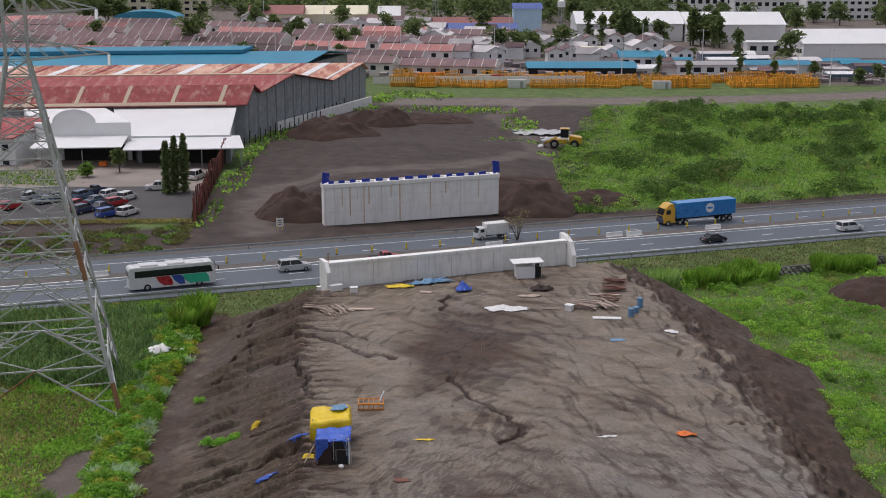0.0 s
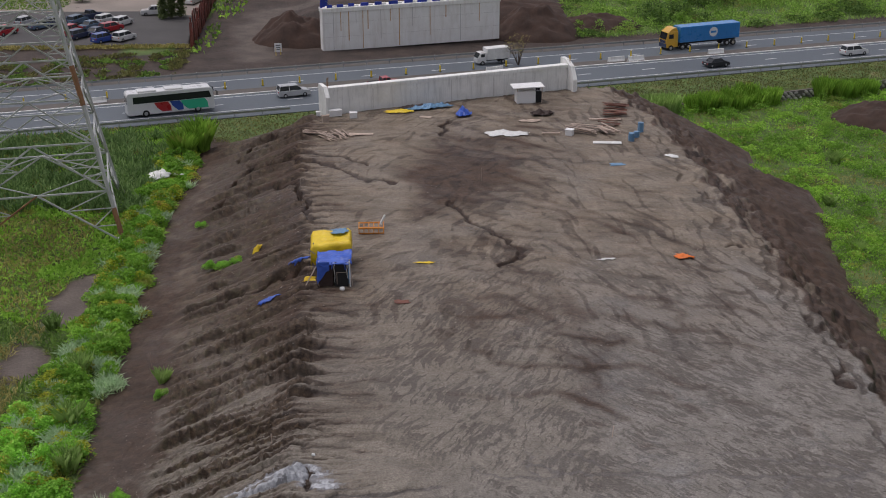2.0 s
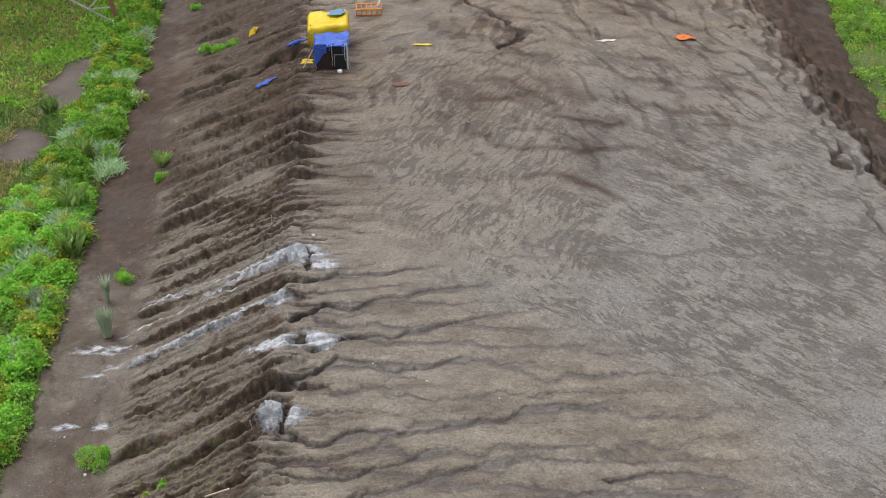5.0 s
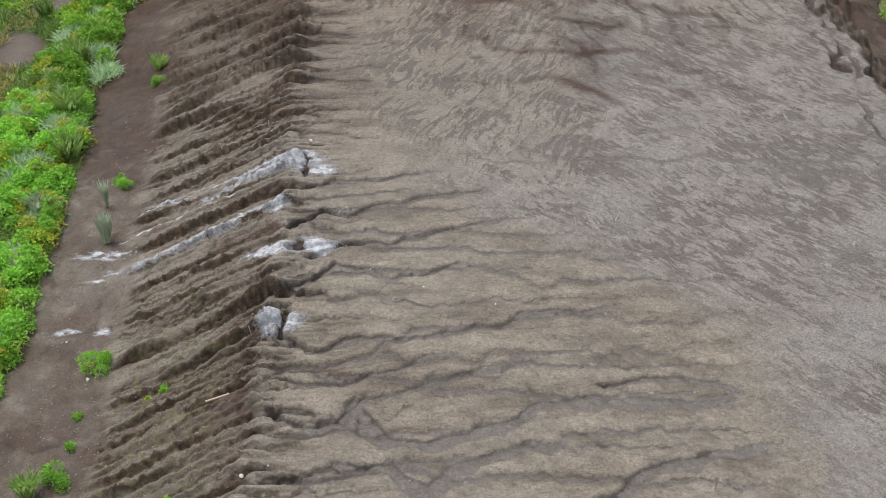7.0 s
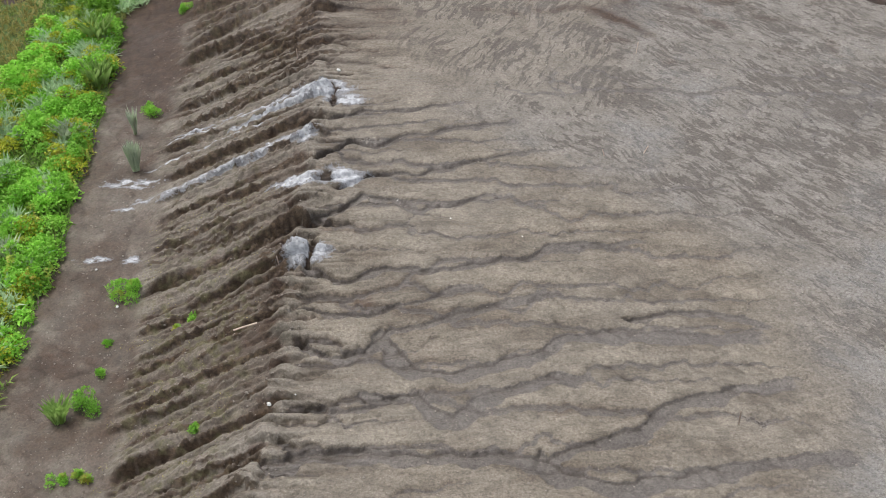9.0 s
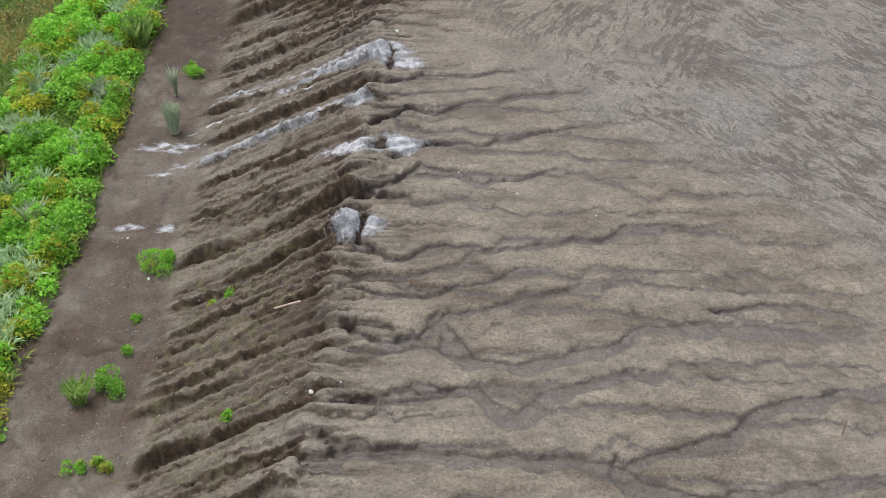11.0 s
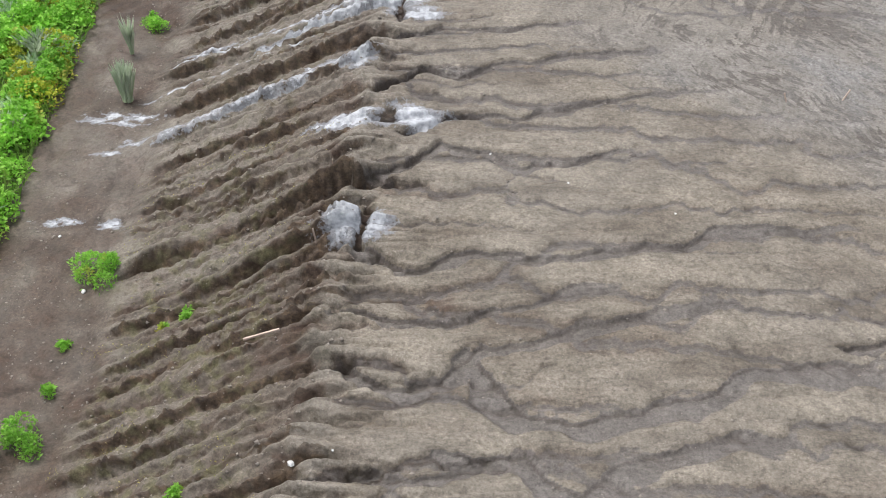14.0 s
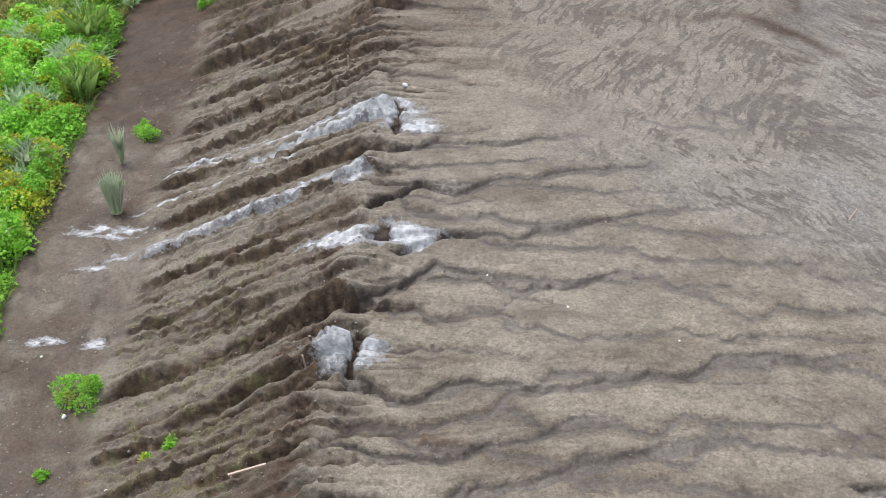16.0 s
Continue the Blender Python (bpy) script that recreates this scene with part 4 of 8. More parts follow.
# the bench behind the far abutment
Z = Z + near_works * 1.6 * sstep(60, 66, RNN + 0.06 * RS) * sstep(-30, -22, X) * sstep(26, 16, X) * sstep(330, 300, Y)
bare = sstep(25, 28, RNN) * sstep(-44, -40, X + 0.045 * (300 - Y)) * sstep(30, 24, X - 0.2 * (Y - 255) * (Y > 255)) * sstep(395, 380, Y)
bare = np.maximum(bare, sstep(4, 2, np.abs(Y - (392 + 0.12 * X + 0.0011 * X * X) ) / 3.0) * sstep(-30, 0, X))   # haul road
bare = np.maximum(bare, sstep(24, 25, RNN) * sstep(33, 31, RNN))                                       # far shoulder
mud = np.maximum(np.exp(-((X + 34.4 - 0.12 * (Y - 115)) / 3.0) ** 2 - ((Y - 115) / 9) ** 2), np.exp(-((X + 35.6) / 2.4) ** 2 - ((Y - 101) / 4.5) ** 2))
bare = np.maximum(bare, mud)
bare = np.maximum(bare, 1.0 * np.exp(-((X - 66) / 9) ** 2 - ((Y - 189) / 8) ** 2))
bare = np.maximum(bare, 0.8 * np.exp(-((X + 31) / 4) ** 2 - ((Y - 166) / 5) ** 2))
bare = np.maximum(bare, 0.75 * sstep(24, 25, RNN) * sstep(44, 42, RNN) * sstep(-40, -42, X))
bare = np.maximum(bare, sstep(-48, -60, X) * sstep(36, 40, RNN) * sstep(470, 440, Y))
bare = np.maximum(bare, sstep(440, 470, Y) * 0.8)
bald = pnoise(X / 5, Y / 5, 83) + 0.25 * pnoise(X / 1.3, Y / 1.3, 84)
bare = np.maximum(bare, 0.85 * sstep(-0.36, -0.48, bald) * (X < left_edge(Y)) * (X > -75) * (Y < 178) * (Y > 30))
yard = sstep(440, 470, Y) * 0.8 + 0.85 * sstep(4, 2, np.abs(Y - (392 + 0.12 * X + 0.0011 * X * X)) / 3.0)
Z = Z - 0.5 * (X > left_edge(Y) + 0.4) * (X < right_foot(Y) - 1.5) * (Y < 168)
TRACK = ((-31, 216), (-35, 238), (-33, 256), (-18, 268), (4, 276), (22, 296), (21, 330), (14, 362), (24, 388))
ground = quick("ground", np.stack([X, Y, Z], -1).reshape(-1, 3), grid_faces(*X.shape), GROUND, True)
attribute(ground, "bare", bare)
haul = np.full(X.shape, 99.0)
for (ax, ay), (bx, by) in zip(TRACK, TRACK[1:]):
    t = np.clip(((X - ax) * (bx - ax) + (Y - ay) * (by - ay)) / ((bx - ax) ** 2 + (by - ay) ** 2), 0, 1)
    haul = np.minimum(haul, np.hypot(X - ax - t * (bx - ax), Y - ay - t * (by - ay)))
yard = yard + 0.38 * sstep(4.5, 1.5, haul + 2.0 * pnoise(X / 5, Y / 5, 71)) * (bare > 0.5)
yard = yard + 0.55 * sstep(0.3, 0.7, mud + 0.3 * pnoise(X / 3, Y / 3, 106))
attribute(ground, "yard", np.clip(yard, 0, 1))
tagged(ground, "green and muddy open ground round the works", "ground", kind="structure")

# ---- the earth fill
ey = np.r_[np.arange(-40, 34, 1.0), np.arange(34, 84, 0.085), np.arange(84, 88, 0.115), np.arange(88, 125, 0.17), np.arange(125, 186, 0.26)]
nl, ns, nt_, nr = 40, 130, 330, 72
cols = []
le, lf, lc, rc, rf = left_edge(ey) - 0.8, left_foot(ey), left_crest(ey) + 1.0, right_crest(ey) - 1.0, right_foot(ey) + 0.8
for a, b, k in ((le, lf, nl), (lf, lc, ns), (lc, rc, nt_), (rc, rf, nr)):
    f = np.linspace(0, 1, k, endpoint=False)
    f = f ** 1.2 if k == nt_ else f
    cols.append(a[:, None] + (b - a)[:, None] * f[None])
EX = np.concatenate(cols + [rf[:, None]], 1)
EY = np.repeat(ey[:, None], EX.shape[1], 1)
ez, damp_shade, greyish, moss, slurry, mark, upper, vee, wash, raw_shade, loam, far_face_tone = emb(EX, EY)
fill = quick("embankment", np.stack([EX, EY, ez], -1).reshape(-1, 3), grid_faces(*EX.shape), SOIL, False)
for key, val in (("damp_shade", damp_shade), ("grey", greyish), ("moss", moss), ("slurry", slurry), ("mark", mark), ("top", upper), ("vee", vee), ("wash", wash), ("raw_shade", raw_shade), ("loam", loam), ("far_face_tone", far_face_tone)):
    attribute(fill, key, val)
tagged(fill, "rain-eroded embankment of grey-brown fill with gullied side slopes", "embankment", kind="structure")


# ---- the road
def road_strip(name, n0, n1, s0, s1, z, material, thick=0.12):
    bm = BM()
    ss = np.linspace(s0, s1, max(2, int((s1 - s0) / 20)))
    rows = [[bm.verts.new(on_road(s, n, zz)) for n, zz in ((n0, z - thick), (n0, z), (n1, z), (n1, z - thick))] for s in ss]
    for p, q in zip(rows, rows[1:]):
        for i in range(3):
            bm.faces.new((p[i], q[i], q[i + 1], p[i + 1]))
    bmesh.ops.recalc_face_normals(bm, faces=bm.faces)
    return part(name, bm, material)


S0, S1 = -260, 420
tagged(road_strip("road", -0.4, 11.6, S0, S1, 0.06, ASPHALT), "wet grey-blue asphalt carriageway beside the works", "road", kind="structure")
tagged(road_strip("road", 14.8, 23.6, S0, S1, 0.06, ASPHALT), "wet grey-blue asphalt carriageway on the far side", "road", kind="structure")
tagged(road_strip("median", 11.6, 14.8, S0, S1, 0.075, MEDIAN), "dirty paved median strip between the carriageways", "median", kind="structure")
tagged(road_strip("road_shoulder", 23.6, 27.5, S0, S1, 0.02, MEDIAN), "muddy gravel shoulder of the road", "shoulder", kind="structure")
kerb = road_strip("median_kerb", 11.62, 11.9, S0, S1, 0.2, CONC, 0.2)
tagged(kerb, "low grey concrete median kerb", "kerb", kind="structure")
for n, lab in ((3.0, "near"), (10.6, "median"), (20.6, "far")):
    tagged(road_strip("edge_line", n, n + 0.18, -160, 260, 0.066, PAINT_W, 0.004), "worn white painted edge line", "road marking", kind="structure")


def dash_mesh(n):
    bm = BM()
    box(bm, (4.0, 0.2, 0.006), (0, 0, 0))
    return bm


for n, off in ((6.75, 2.0), (16.85, 5.0)):
    first = None
    for k in range(-16, 24):
        s = off + k * 12.0
        p = on_road(s, n, 0.064)
        m = pose(*p, 0, 0, math.degrees(ROAD_A))
        if first is None:
            first = tagged(part("lane_dash", dash_mesh(n), PAINT_W), "white painted lane dash", "road marking", "lane dashes", "structure")
            first.matrix_basis = m
        else:
            o = new("lane_dash", first.data)
            o.matrix_basis = m
            tagged(o, "white painted lane dash", "road marking", "lane dashes", "structure")


def guard_rail(n, s0, s1, group):
    step = 4.0
    proto_post = proto_rail = None
    k = 0
    s = s0
    root = thing("guard_rail", "galvanised steel guard rail along the road edge", "guard rail", on_road(s0, n, 0.0), math.degrees(ROAD_A), group)
    tilt = math.degrees(math.atan2(float(on_road(s1, n).z - on_road(s0, n).z), s1 - s0))
    root.matrix_basis = pose(*on_road(s0, n, 0.0), 0, -tilt, math.degrees(ROAD_A))
    while s < s1:
        if proto_post is None:
            bm = BM()
            box(bm, (0.12, 0.16, 0.85), (0, 0, 0.42))
            proto_post = part("post", bm, STEEL, root)
            bm = BM()
            prism(bm, [(-0.03, 0.45), (0.03, 0.5), (0.03, 0.56), (-0.03, 0.6), (0.03, 0.64), (0.03, 0.7), (-0.03, 0.76), (-0.06, 0.76), (-0.06, 0.45)], step, pose(0, 0, 0, 0, 0, 90) @ pose(0, 0, 0))
            proto_rail = part("rail", bm, STEEL, root)
            proto_rail.matrix_basis = pose(step / 2, -0.1, 0)
        else:
            same("post", proto_post, root, pose(s - s0, 0, 0))
            same("rail", proto_rail, root, pose(s - s0 + step / 2, -0.1, 0))
        s += step
        k += 1
    return root


guard_rail(0.0, -64, -1, "road guard rails")
guard_rail(0.0, 36, 130, "road guard rails")
guard_rail(24.1, -64, 140, "road guard rails")

# yellow lane posts along the median
pm = None
for k in range(-9, 24):
    p = on_road(0.3 + 5.85 * k, 15.75, 0.06)
    m = pose(*p)
    if pm is None:
        pm = thing("lane_post", "yellow plastic lane delineator post on the median edge", "delineator", p, 0, "yellow lane posts")
        bm = BM()
        rod(bm, (0, 0, 0.06), (0, 0, 1.0), 0.14, 0.12, 8)
        part("tube", bm, PAINT_Y, pm)
        bm = BM()
        rod(bm, (0, 0, 0), (0, 0, 0.07), 0.26, 0.2, 8)
        part("foot", bm, TYRE, pm, "black rubber foot")
    else:
        copy_thing(pm, m)

# short concrete barriers standing on the median
bar = None
for s, n in ((38, 13.2), (60.5, 13.4), (64, 12.9), (-14, 13.4), (-18.5, 13.4), (-25, 13.6), (80, 13.2)):
    p = on_road(s, n, 0.075)
    m = pose(*p, 0, 0, math.degrees(ROAD_A) + s % 5 - 2)
    if bar is None:
        bm = BM()
        prism(bm, [(-0.3, 0), (-0.3, 0.1), (-0.13, 0.35), (-0.09, 0.8), (0.09, 0.8), (0.13, 0.35), (0.3, 0.1), (0.3, 0)], 3.0, pose(0, 0, 0, 0, 0, 90))
        bar = tagged(part("median_barrier", bm, CONC), "short grey concrete barrier on the median", "barrier", "median barriers")
        bar.matrix_basis = m
    else:
        copy_thing(bar, m)

# dry stone retaining wall below the road bank
rng = np.random.RandomState(4)
bm = BM()
box(bm, (62, 0.5, 1.9), (0, 0.12, 0.6))
stone_wall = tagged(part("retaining_wall", bm, MEDIAN), "grey rubble stone retaining wall below the road bank", "retaining wall", kind="structure")
pw = on_road(83, -12.3)
stone_wall.matrix_basis = pose(pw.x, pw.y, pw.z - 1.6, 0, 0, math.degrees(ROAD_A))
STONE = plain("rubble_stone", (0.48, 0.46, 0.43), (0.28, 0.26, 0.24), 2, 0.9, jitter=0.9)
protos = []
for k in range(4):
    bm = BM()
    bmesh.ops.create_icosphere(bm, subdivisions=1, radius=0.5)
    for vtx in bm.verts:
        vtx.co *= 1 + 0.25 * (rng.rand() - 0.5)
        vtx.co.y *= 0.6
    protos.append(bm)
meshes = []
for bm in protos:
    me = bpy.data.meshes.new("stone")
    bm.to_mesh(me)
    bm.free()
    me.materials.append(STONE)
    meshes.append(me)
for i in range(64):
    for j in range(4):
        if rng.rand() < 0.12:
            continue
        o = new("stone", meshes[rng.randint(4)])
        o.parent = stone_wall
        o.matrix_basis = pose(-30.5 + i * 0.96 + (j % 2) * 0.45, -0.12, -0.1 + j * 0.44, 0, rng.rand() * 40, 0) @ Matrix.Diagonal((0.95, 0.7, 0.5, 1))

# ---- near abutment: back wall, wings
wl = float(np.linalg.norm(WALL_B - WALL_A))
wz = math.degrees(math.atan2(WALL_B[1] - WALL_A[1], WALL_B[0] - WALL_A[0]))
abut = thing("near_abutment", "light grey concrete bridge abutment wall with wing ends", "abutment", (WALL_A[0], WALL_A[1], 0), wz)
bm = BM()
box(bm, (wl, 0.7, 8.0), (wl / 2, 0.75, 3.9), bevel=0.04)
part("back_wall", bm, CONC, abut)
bm = BM()
box(bm, (wl + 0.3, 1.05, 0.5), (wl / 2, 0.85, 8.15), bevel=0.05)
part("coping", bm, CONC, abut, "paler roughened concrete coping")
bm = BM()
box(bm, (wl, 2.0, 6.2), (wl / 2, 2.0, 3.0), bevel=0.05)
part("bearing_seat", bm, CONC, abut)
for xx, w in ((-0.35, 0.55), (wl + 0.35, 0.6)):
    bm = BM()
    prism(bm, [(-1.4, -0.2), (-1.4, 6.6), (-0.4, 8.3), (1.2, 9.0), (2.6, 9.0), (2.6, -0.2)] if xx > 0 else [(-0.8, -0.2), (-0.8, 7.4), (0.2, 8.6), (2.4, 8.6), (2.4, -0.2)], w, pose(xx, 0, 0, 0, 0, 90))
    part("wing_wall", bm, CONC, abut)
bm = BM()
for xx in (0.0, wl + 0.3):
    for dy in (0.3, 0.6, 1.0):
        rod(bm, (xx, dy, 8.3), (xx + 0.1, dy, 9.9 - dy * 0.3), 0.03, seg=5)
part("starter_bars", bm, TOWER_RUST, abut, "rusty reinforcing bars")
for k in range(1, 6):
    bm = BM()
    box(bm, (0.05, 0.012, 3.0), (wl * k / 6 + (k % 3) * 0.4, 0.395, 6.3))
    part("joint_mark", bm, DARK_RUN, abut)

# ---- far abutment with blue formwork along its top
FA, FB = np.array([-20.4, 222.4]), np.array([10.0, 232.8])
fl_ = float(np.linalg.norm(FB - FA))
far = thing("far_abutment", "pale concrete abutment wall streaked with rust, blue formwork on top", "abutment", (FA[0], FA[1], float(G(*FA)) - 0.2), math.degrees(math.atan2(FB[1] - FA[1], FB[0] - FA[0])))
bm = BM()
box(bm, (fl_, 1.8, 7.2), (fl_ / 2, 0.9, 3.6), bevel=0.05)
part("stem", bm, CONC_FAR, far)
bm = BM()
box(bm, (fl_ + 0.25, 2.1, 0.75), (fl_ / 2, 0.85, 7.0), bevel=0.05)
part("cap_beam", bm, CONC_FAR, far)
rng = np.random.RandomState(9)
for k, xx in enumerate((1.9, 3.2, 4.6, 5.9, 7.1, 8.0, 10.3, 12.0, 13.6, 16.0, 19.2, 22.1, 24.8, 28.3)):
    bm = BM()
    ln = (6.4, 3.2, 5.0, 2.1)[k % 4]
    box(bm, (0.07 + 0.05 * (k % 3), 0.012, ln), (xx, -0.008, 6.6 - ln / 2))
    part("stain_run", bm, RUST_RUN if k % 3 else DARK_RUN, far)
for k in range(1, 3):
    bm = BM()
    box(bm, (fl_ - 0.1, 0.012, 0.02), (fl_ / 2, -0.006, 2.4 * k))
    part("form_line", bm, DARK_RUN, far)
k, xx = 0, 0.9
while xx < fl_ - 1.6:
    w = 0.9 + 0.9 * rng.rand()
    bm = BM()
    box(bm, (w, 0.12, 0.45 + 0.12 * rng.rand()), (xx + w / 2, 0.1 + 0.2 * rng.rand(), 7.65), rz=rng.rand() * 4 - 2, bevel=0.015)
    part("formwork_panel", bm, BLUE, far, "blue painted steel form panel")
    bm = BM()
    box(bm, (0.75, 0.5, 0.28), (xx + w + 0.4, 0.4, 7.5))
    part("bearing_plinth", bm, CONC_FAR, far)
    xx += w + 0.75 + rng.rand() * 0.5
for xx, h, lean in ((0.35, 2.0, 4), (fl_ - 0.5, 2.3, -6)):
    bm = BM()
    for kk in range(3):
        box(bm, (0.42, 0.14, h - 0.2 * kk), (xx + 0.45 * kk - 0.3, 0.5 + 0.1 * kk, 7.4 + h / 2), ry=lean)
    part("end_form", bm, BLUE, far, "tall blue end form")
    bm = BM()
    beam(bm, (xx - 1.8 if xx > 5 else xx + 1.6, 0.6, 7.5), (xx, 0.6, 8.9), 0.07)
    part("prop", bm, STEEL, far)


# ---- plants
def leaves(name, centres, size, up, material, aspect=2.2, seed=1, label="", category="plants", droop=0.3):
    """Many small pointed leaves, each a folded four-cornered blade, at the centres given; up: how upright."""
    rng = np.random.RandomState(seed)
    c = np.asarray(centres, float)
    k = len(c)
    d = rng.normal(size=(k, 3))
    d[:, 2] = np.abs(d[:, 2]) * 0.6 + up
    d /= np.linalg.norm(d, axis=1)[:, None]
    side = np.cross(d, rng.normal(size=(k, 3)))
    side /= np.linalg.norm(side, axis=1)[:, None] + 1e-9
    L = (np.asarray(size) * (0.6 + 0.8 * rng.rand(k)))[:, None]
    W = L / aspect
    drop = np.zeros((k, 3))
    drop[:, 2] = -droop * L[:, 0]
    v = np.stack([c, c + d * L * 0.5 + side * W * 0.5, c + d * L + drop, c + d * L * 0.5 - side * W * 0.5], 1)
    f = np.arange(4 * k).reshape(k, 4)
    ob = quick(name, v.reshape(-1, 3), f, material)
    if label:
        tagged(ob, label, category, kind="stuff")
    return ob


def ground_z(x, y):
    """Height of the open ground sheet."""
    r = np.stack([x - R0[0], y - R0[1]], -1)
    s_, n_ = r @ RD, r @ RN
    return G(x, y) - 0.05 - 1.5 * sstep(-11.4, -12.6, n_) * sstep(42, 52, s_)


def clumps(rng, px, py, pz, rad, hgt, per):
    """Leaf places in domes round the clump centres."""
    k = len(px)
    i = np.repeat(np.arange(k), per)
    th, rr, hh = rng.rand(len(i)) * 2 * np.pi, np.sqrt(rng.rand(len(i))), rng.rand(len(i)) ** 0.7
    shell = np.sqrt(np.clip(1 - hh ** 2, 0, 1)) * (0.35 + 0.65 * rr)
    return np.stack([px[i] + np.cos(th) * shell * rad[i], py[i] + np.sin(th) * shell * rad[i], pz[i] + hh * hgt[i]], -1)


def tuft_points(rng, cx, cy, cz, n, rad):
    a, r = rng.rand(n) * 6.283, rad * np.sqrt(rng.rand(n))
    return np.stack([cx + np.cos(a) * r, cy + np.sin(a) * r, np.full(n, cz)], -1)


def road_n(x, y):
    return (np.stack([x - R0[0], y - R0[1]], -1)) @ RN


rng = np.random.RandomState(11)
# lush weeds in a band along the foot track
k = 1500
py = rng.uniform(34, 160, k)
off = rng.rand(k) ** 1.2 * np.interp(py, [34, 60, 95, 104, 124, 160], [9, 9, 6, 3.4, 3.4, 4])
px = left_edge(py) - 0.3 - off + 0.9 * pnoise(py / 3, py * 0, 80) + (1.6 * pnoise(py / 4.5, py * 0, 104) + 1.2 * (rng.rand(k) < 0.25) * rng.rand(k)) * sstep(80, 95, py)
keep = pnoise(px / 4, py / 4, 81) > -0.33
px, py = px[keep], py[keep]
hg = 0.4 + 1.3 * rng.rand(len(px)) ** 1.5 * (1 + 0.8 * pnoise(px / 5, py / 5, 82))
kind = pnoise(px / 2.6, py / 2.6, 86) + 0.5 * rng.normal(size=len(px)) * 0.25
far_w = py + 8 * pnoise(px / 4, py / 4, 105) > 92
for sel, mat, size, rad, lab in (((kind < 0.06) & ~far_w, WEED, 0.25, 0.7, "dense bright green weeds along the foot track"), ((kind < 0.06) & far_w, BANKWEED, 0.3, 0.8, "taller mid-green weeds along the foot track"), ((kind >= 0.06) & (kind < 0.19), OLIVE, 0.2, 0.75, "yellow-olive weed bushes along the foot track")):
    qx, qy, qh = px[sel], py[sel], hg[sel]
    cc = clumps(rng, qx, qy, ground_z(qx, qy), rad + 0.5 * rng.rand(len(qx)), qh, 230)
    leaves("weed_bank", cc, size, 0.3, mat, 1.6, 2, lab, "weeds")
sel = kind >= 0.21
cc = np.concatenate([tuft_points(rng, x, y, float(ground_z(np.array([x]), np.array([y]))[0]), 90, 0.6) for x, y in zip(px[sel], py[sel])])
leaves("reed_patch", cc, 1.35, 1.7, PALE_REED, 14, 5, "pale blue-green reeds standing in the weeds", "reeds", 0.3)
# low ground cover over the western field
k = 170000
px, py = rng.uniform(-75, -25, k), rng.uniform(30, 178, k)
keep = (px < left_edge(py) + 0.2) & (road_n(px, py) < -1.5) & (pnoise(px / 5, py / 5, 83) + 0.25 * pnoise(px / 1.3, py / 1.3, 84) > -0.48)
ragged = 0.9 + 0.9 * pnoise(px / 2, py / 2, 111)
keep &= ~((((px + 34.4 - 0.12 * (py - 115)) / 2.7) ** 2 + ((py - 115) / 8) ** 2 < ragged) | (((px + 35.6) / 2.1) ** 2 + ((py - 101) / 4) ** 2 < ragged) | (((px + 31) / 3.4) ** 2 + ((py - 165) / 4) ** 2 < 1))
px, py = px[keep], py[keep]
far_f = (px < left_edge(py) - 7) & (pnoise(px / 9, py / 9, 85) > -0.15) & ((py < 104) | (rng.rand(len(px)) < 0.6))
lusher = ~far_f & (py + 10 * pnoise(px / 6, py / 6, 107) > 108) & (py < 160 + 5 * pnoise(px / 3, py / 3, 108))
leaves("field_grass", np.stack([px, py, ground_z(px, py)], -1)[~far_f & ~lusher], 0.8, 1.2, GRASS, 7.0, 3, "mixed green meadow grass on the western field", "grass")
leaves("lush_field_grass", np.stack([px, py, ground_z(px, py)], -1)[lusher], 0.8, 1.0, LIME, 4.0, 20, "brighter green grass in the far western field", "grass")
leaves("dry_field_grass", np.stack([px, py, ground_z(px, py)], -1)[far_f], 0.9, 1.3, DRYGRASS, 8.0, 4, "yellowing dry grass on the western field", "grass")


def blades(bm_name, cx, cy, cz, n, h, rad, seed, spread=0.35, mat=BLADE):
    """A tuft of long narrow arching blades."""
    rng = np.random.RandomState(seed)
    base = tuft_points(rng, 0, 0, 0, n, rad * 0.45)
    a = rng.rand(n) * 6.283
    lean = spread * np.sqrt(rng.rand(n))
    hh = h * (0.55 + 0.45 * rng.rand(n))
    d = np.stack([np.cos(a) * lean, np.sin(a) * lean, np.ones(n)], -1)
    s = np.stack([-np.sin(a), np.cos(a), 0 * a], -1) * (0.018 * h + 0.01)
    mid = base + d * (hh * 0.6)[:, None]
    tip = base + d * hh[:, None] + np.stack([np.cos(a), np.sin(a), -0.35 + 0 * a], -1) * (lean * hh * 0.6)[:, None]
    v = np.stack([base - s, base + s, mid + s * 0.8, tip, mid - s * 0.8], 1)
    f = np.arange(5 * n).reshape(n, 5)
    ob = quick(bm_name, v.reshape(-1, 3), f, mat)
    ob.matrix_basis = pose(cx, cy, cz)
    return ob


rng = np.random.RandomState(21)
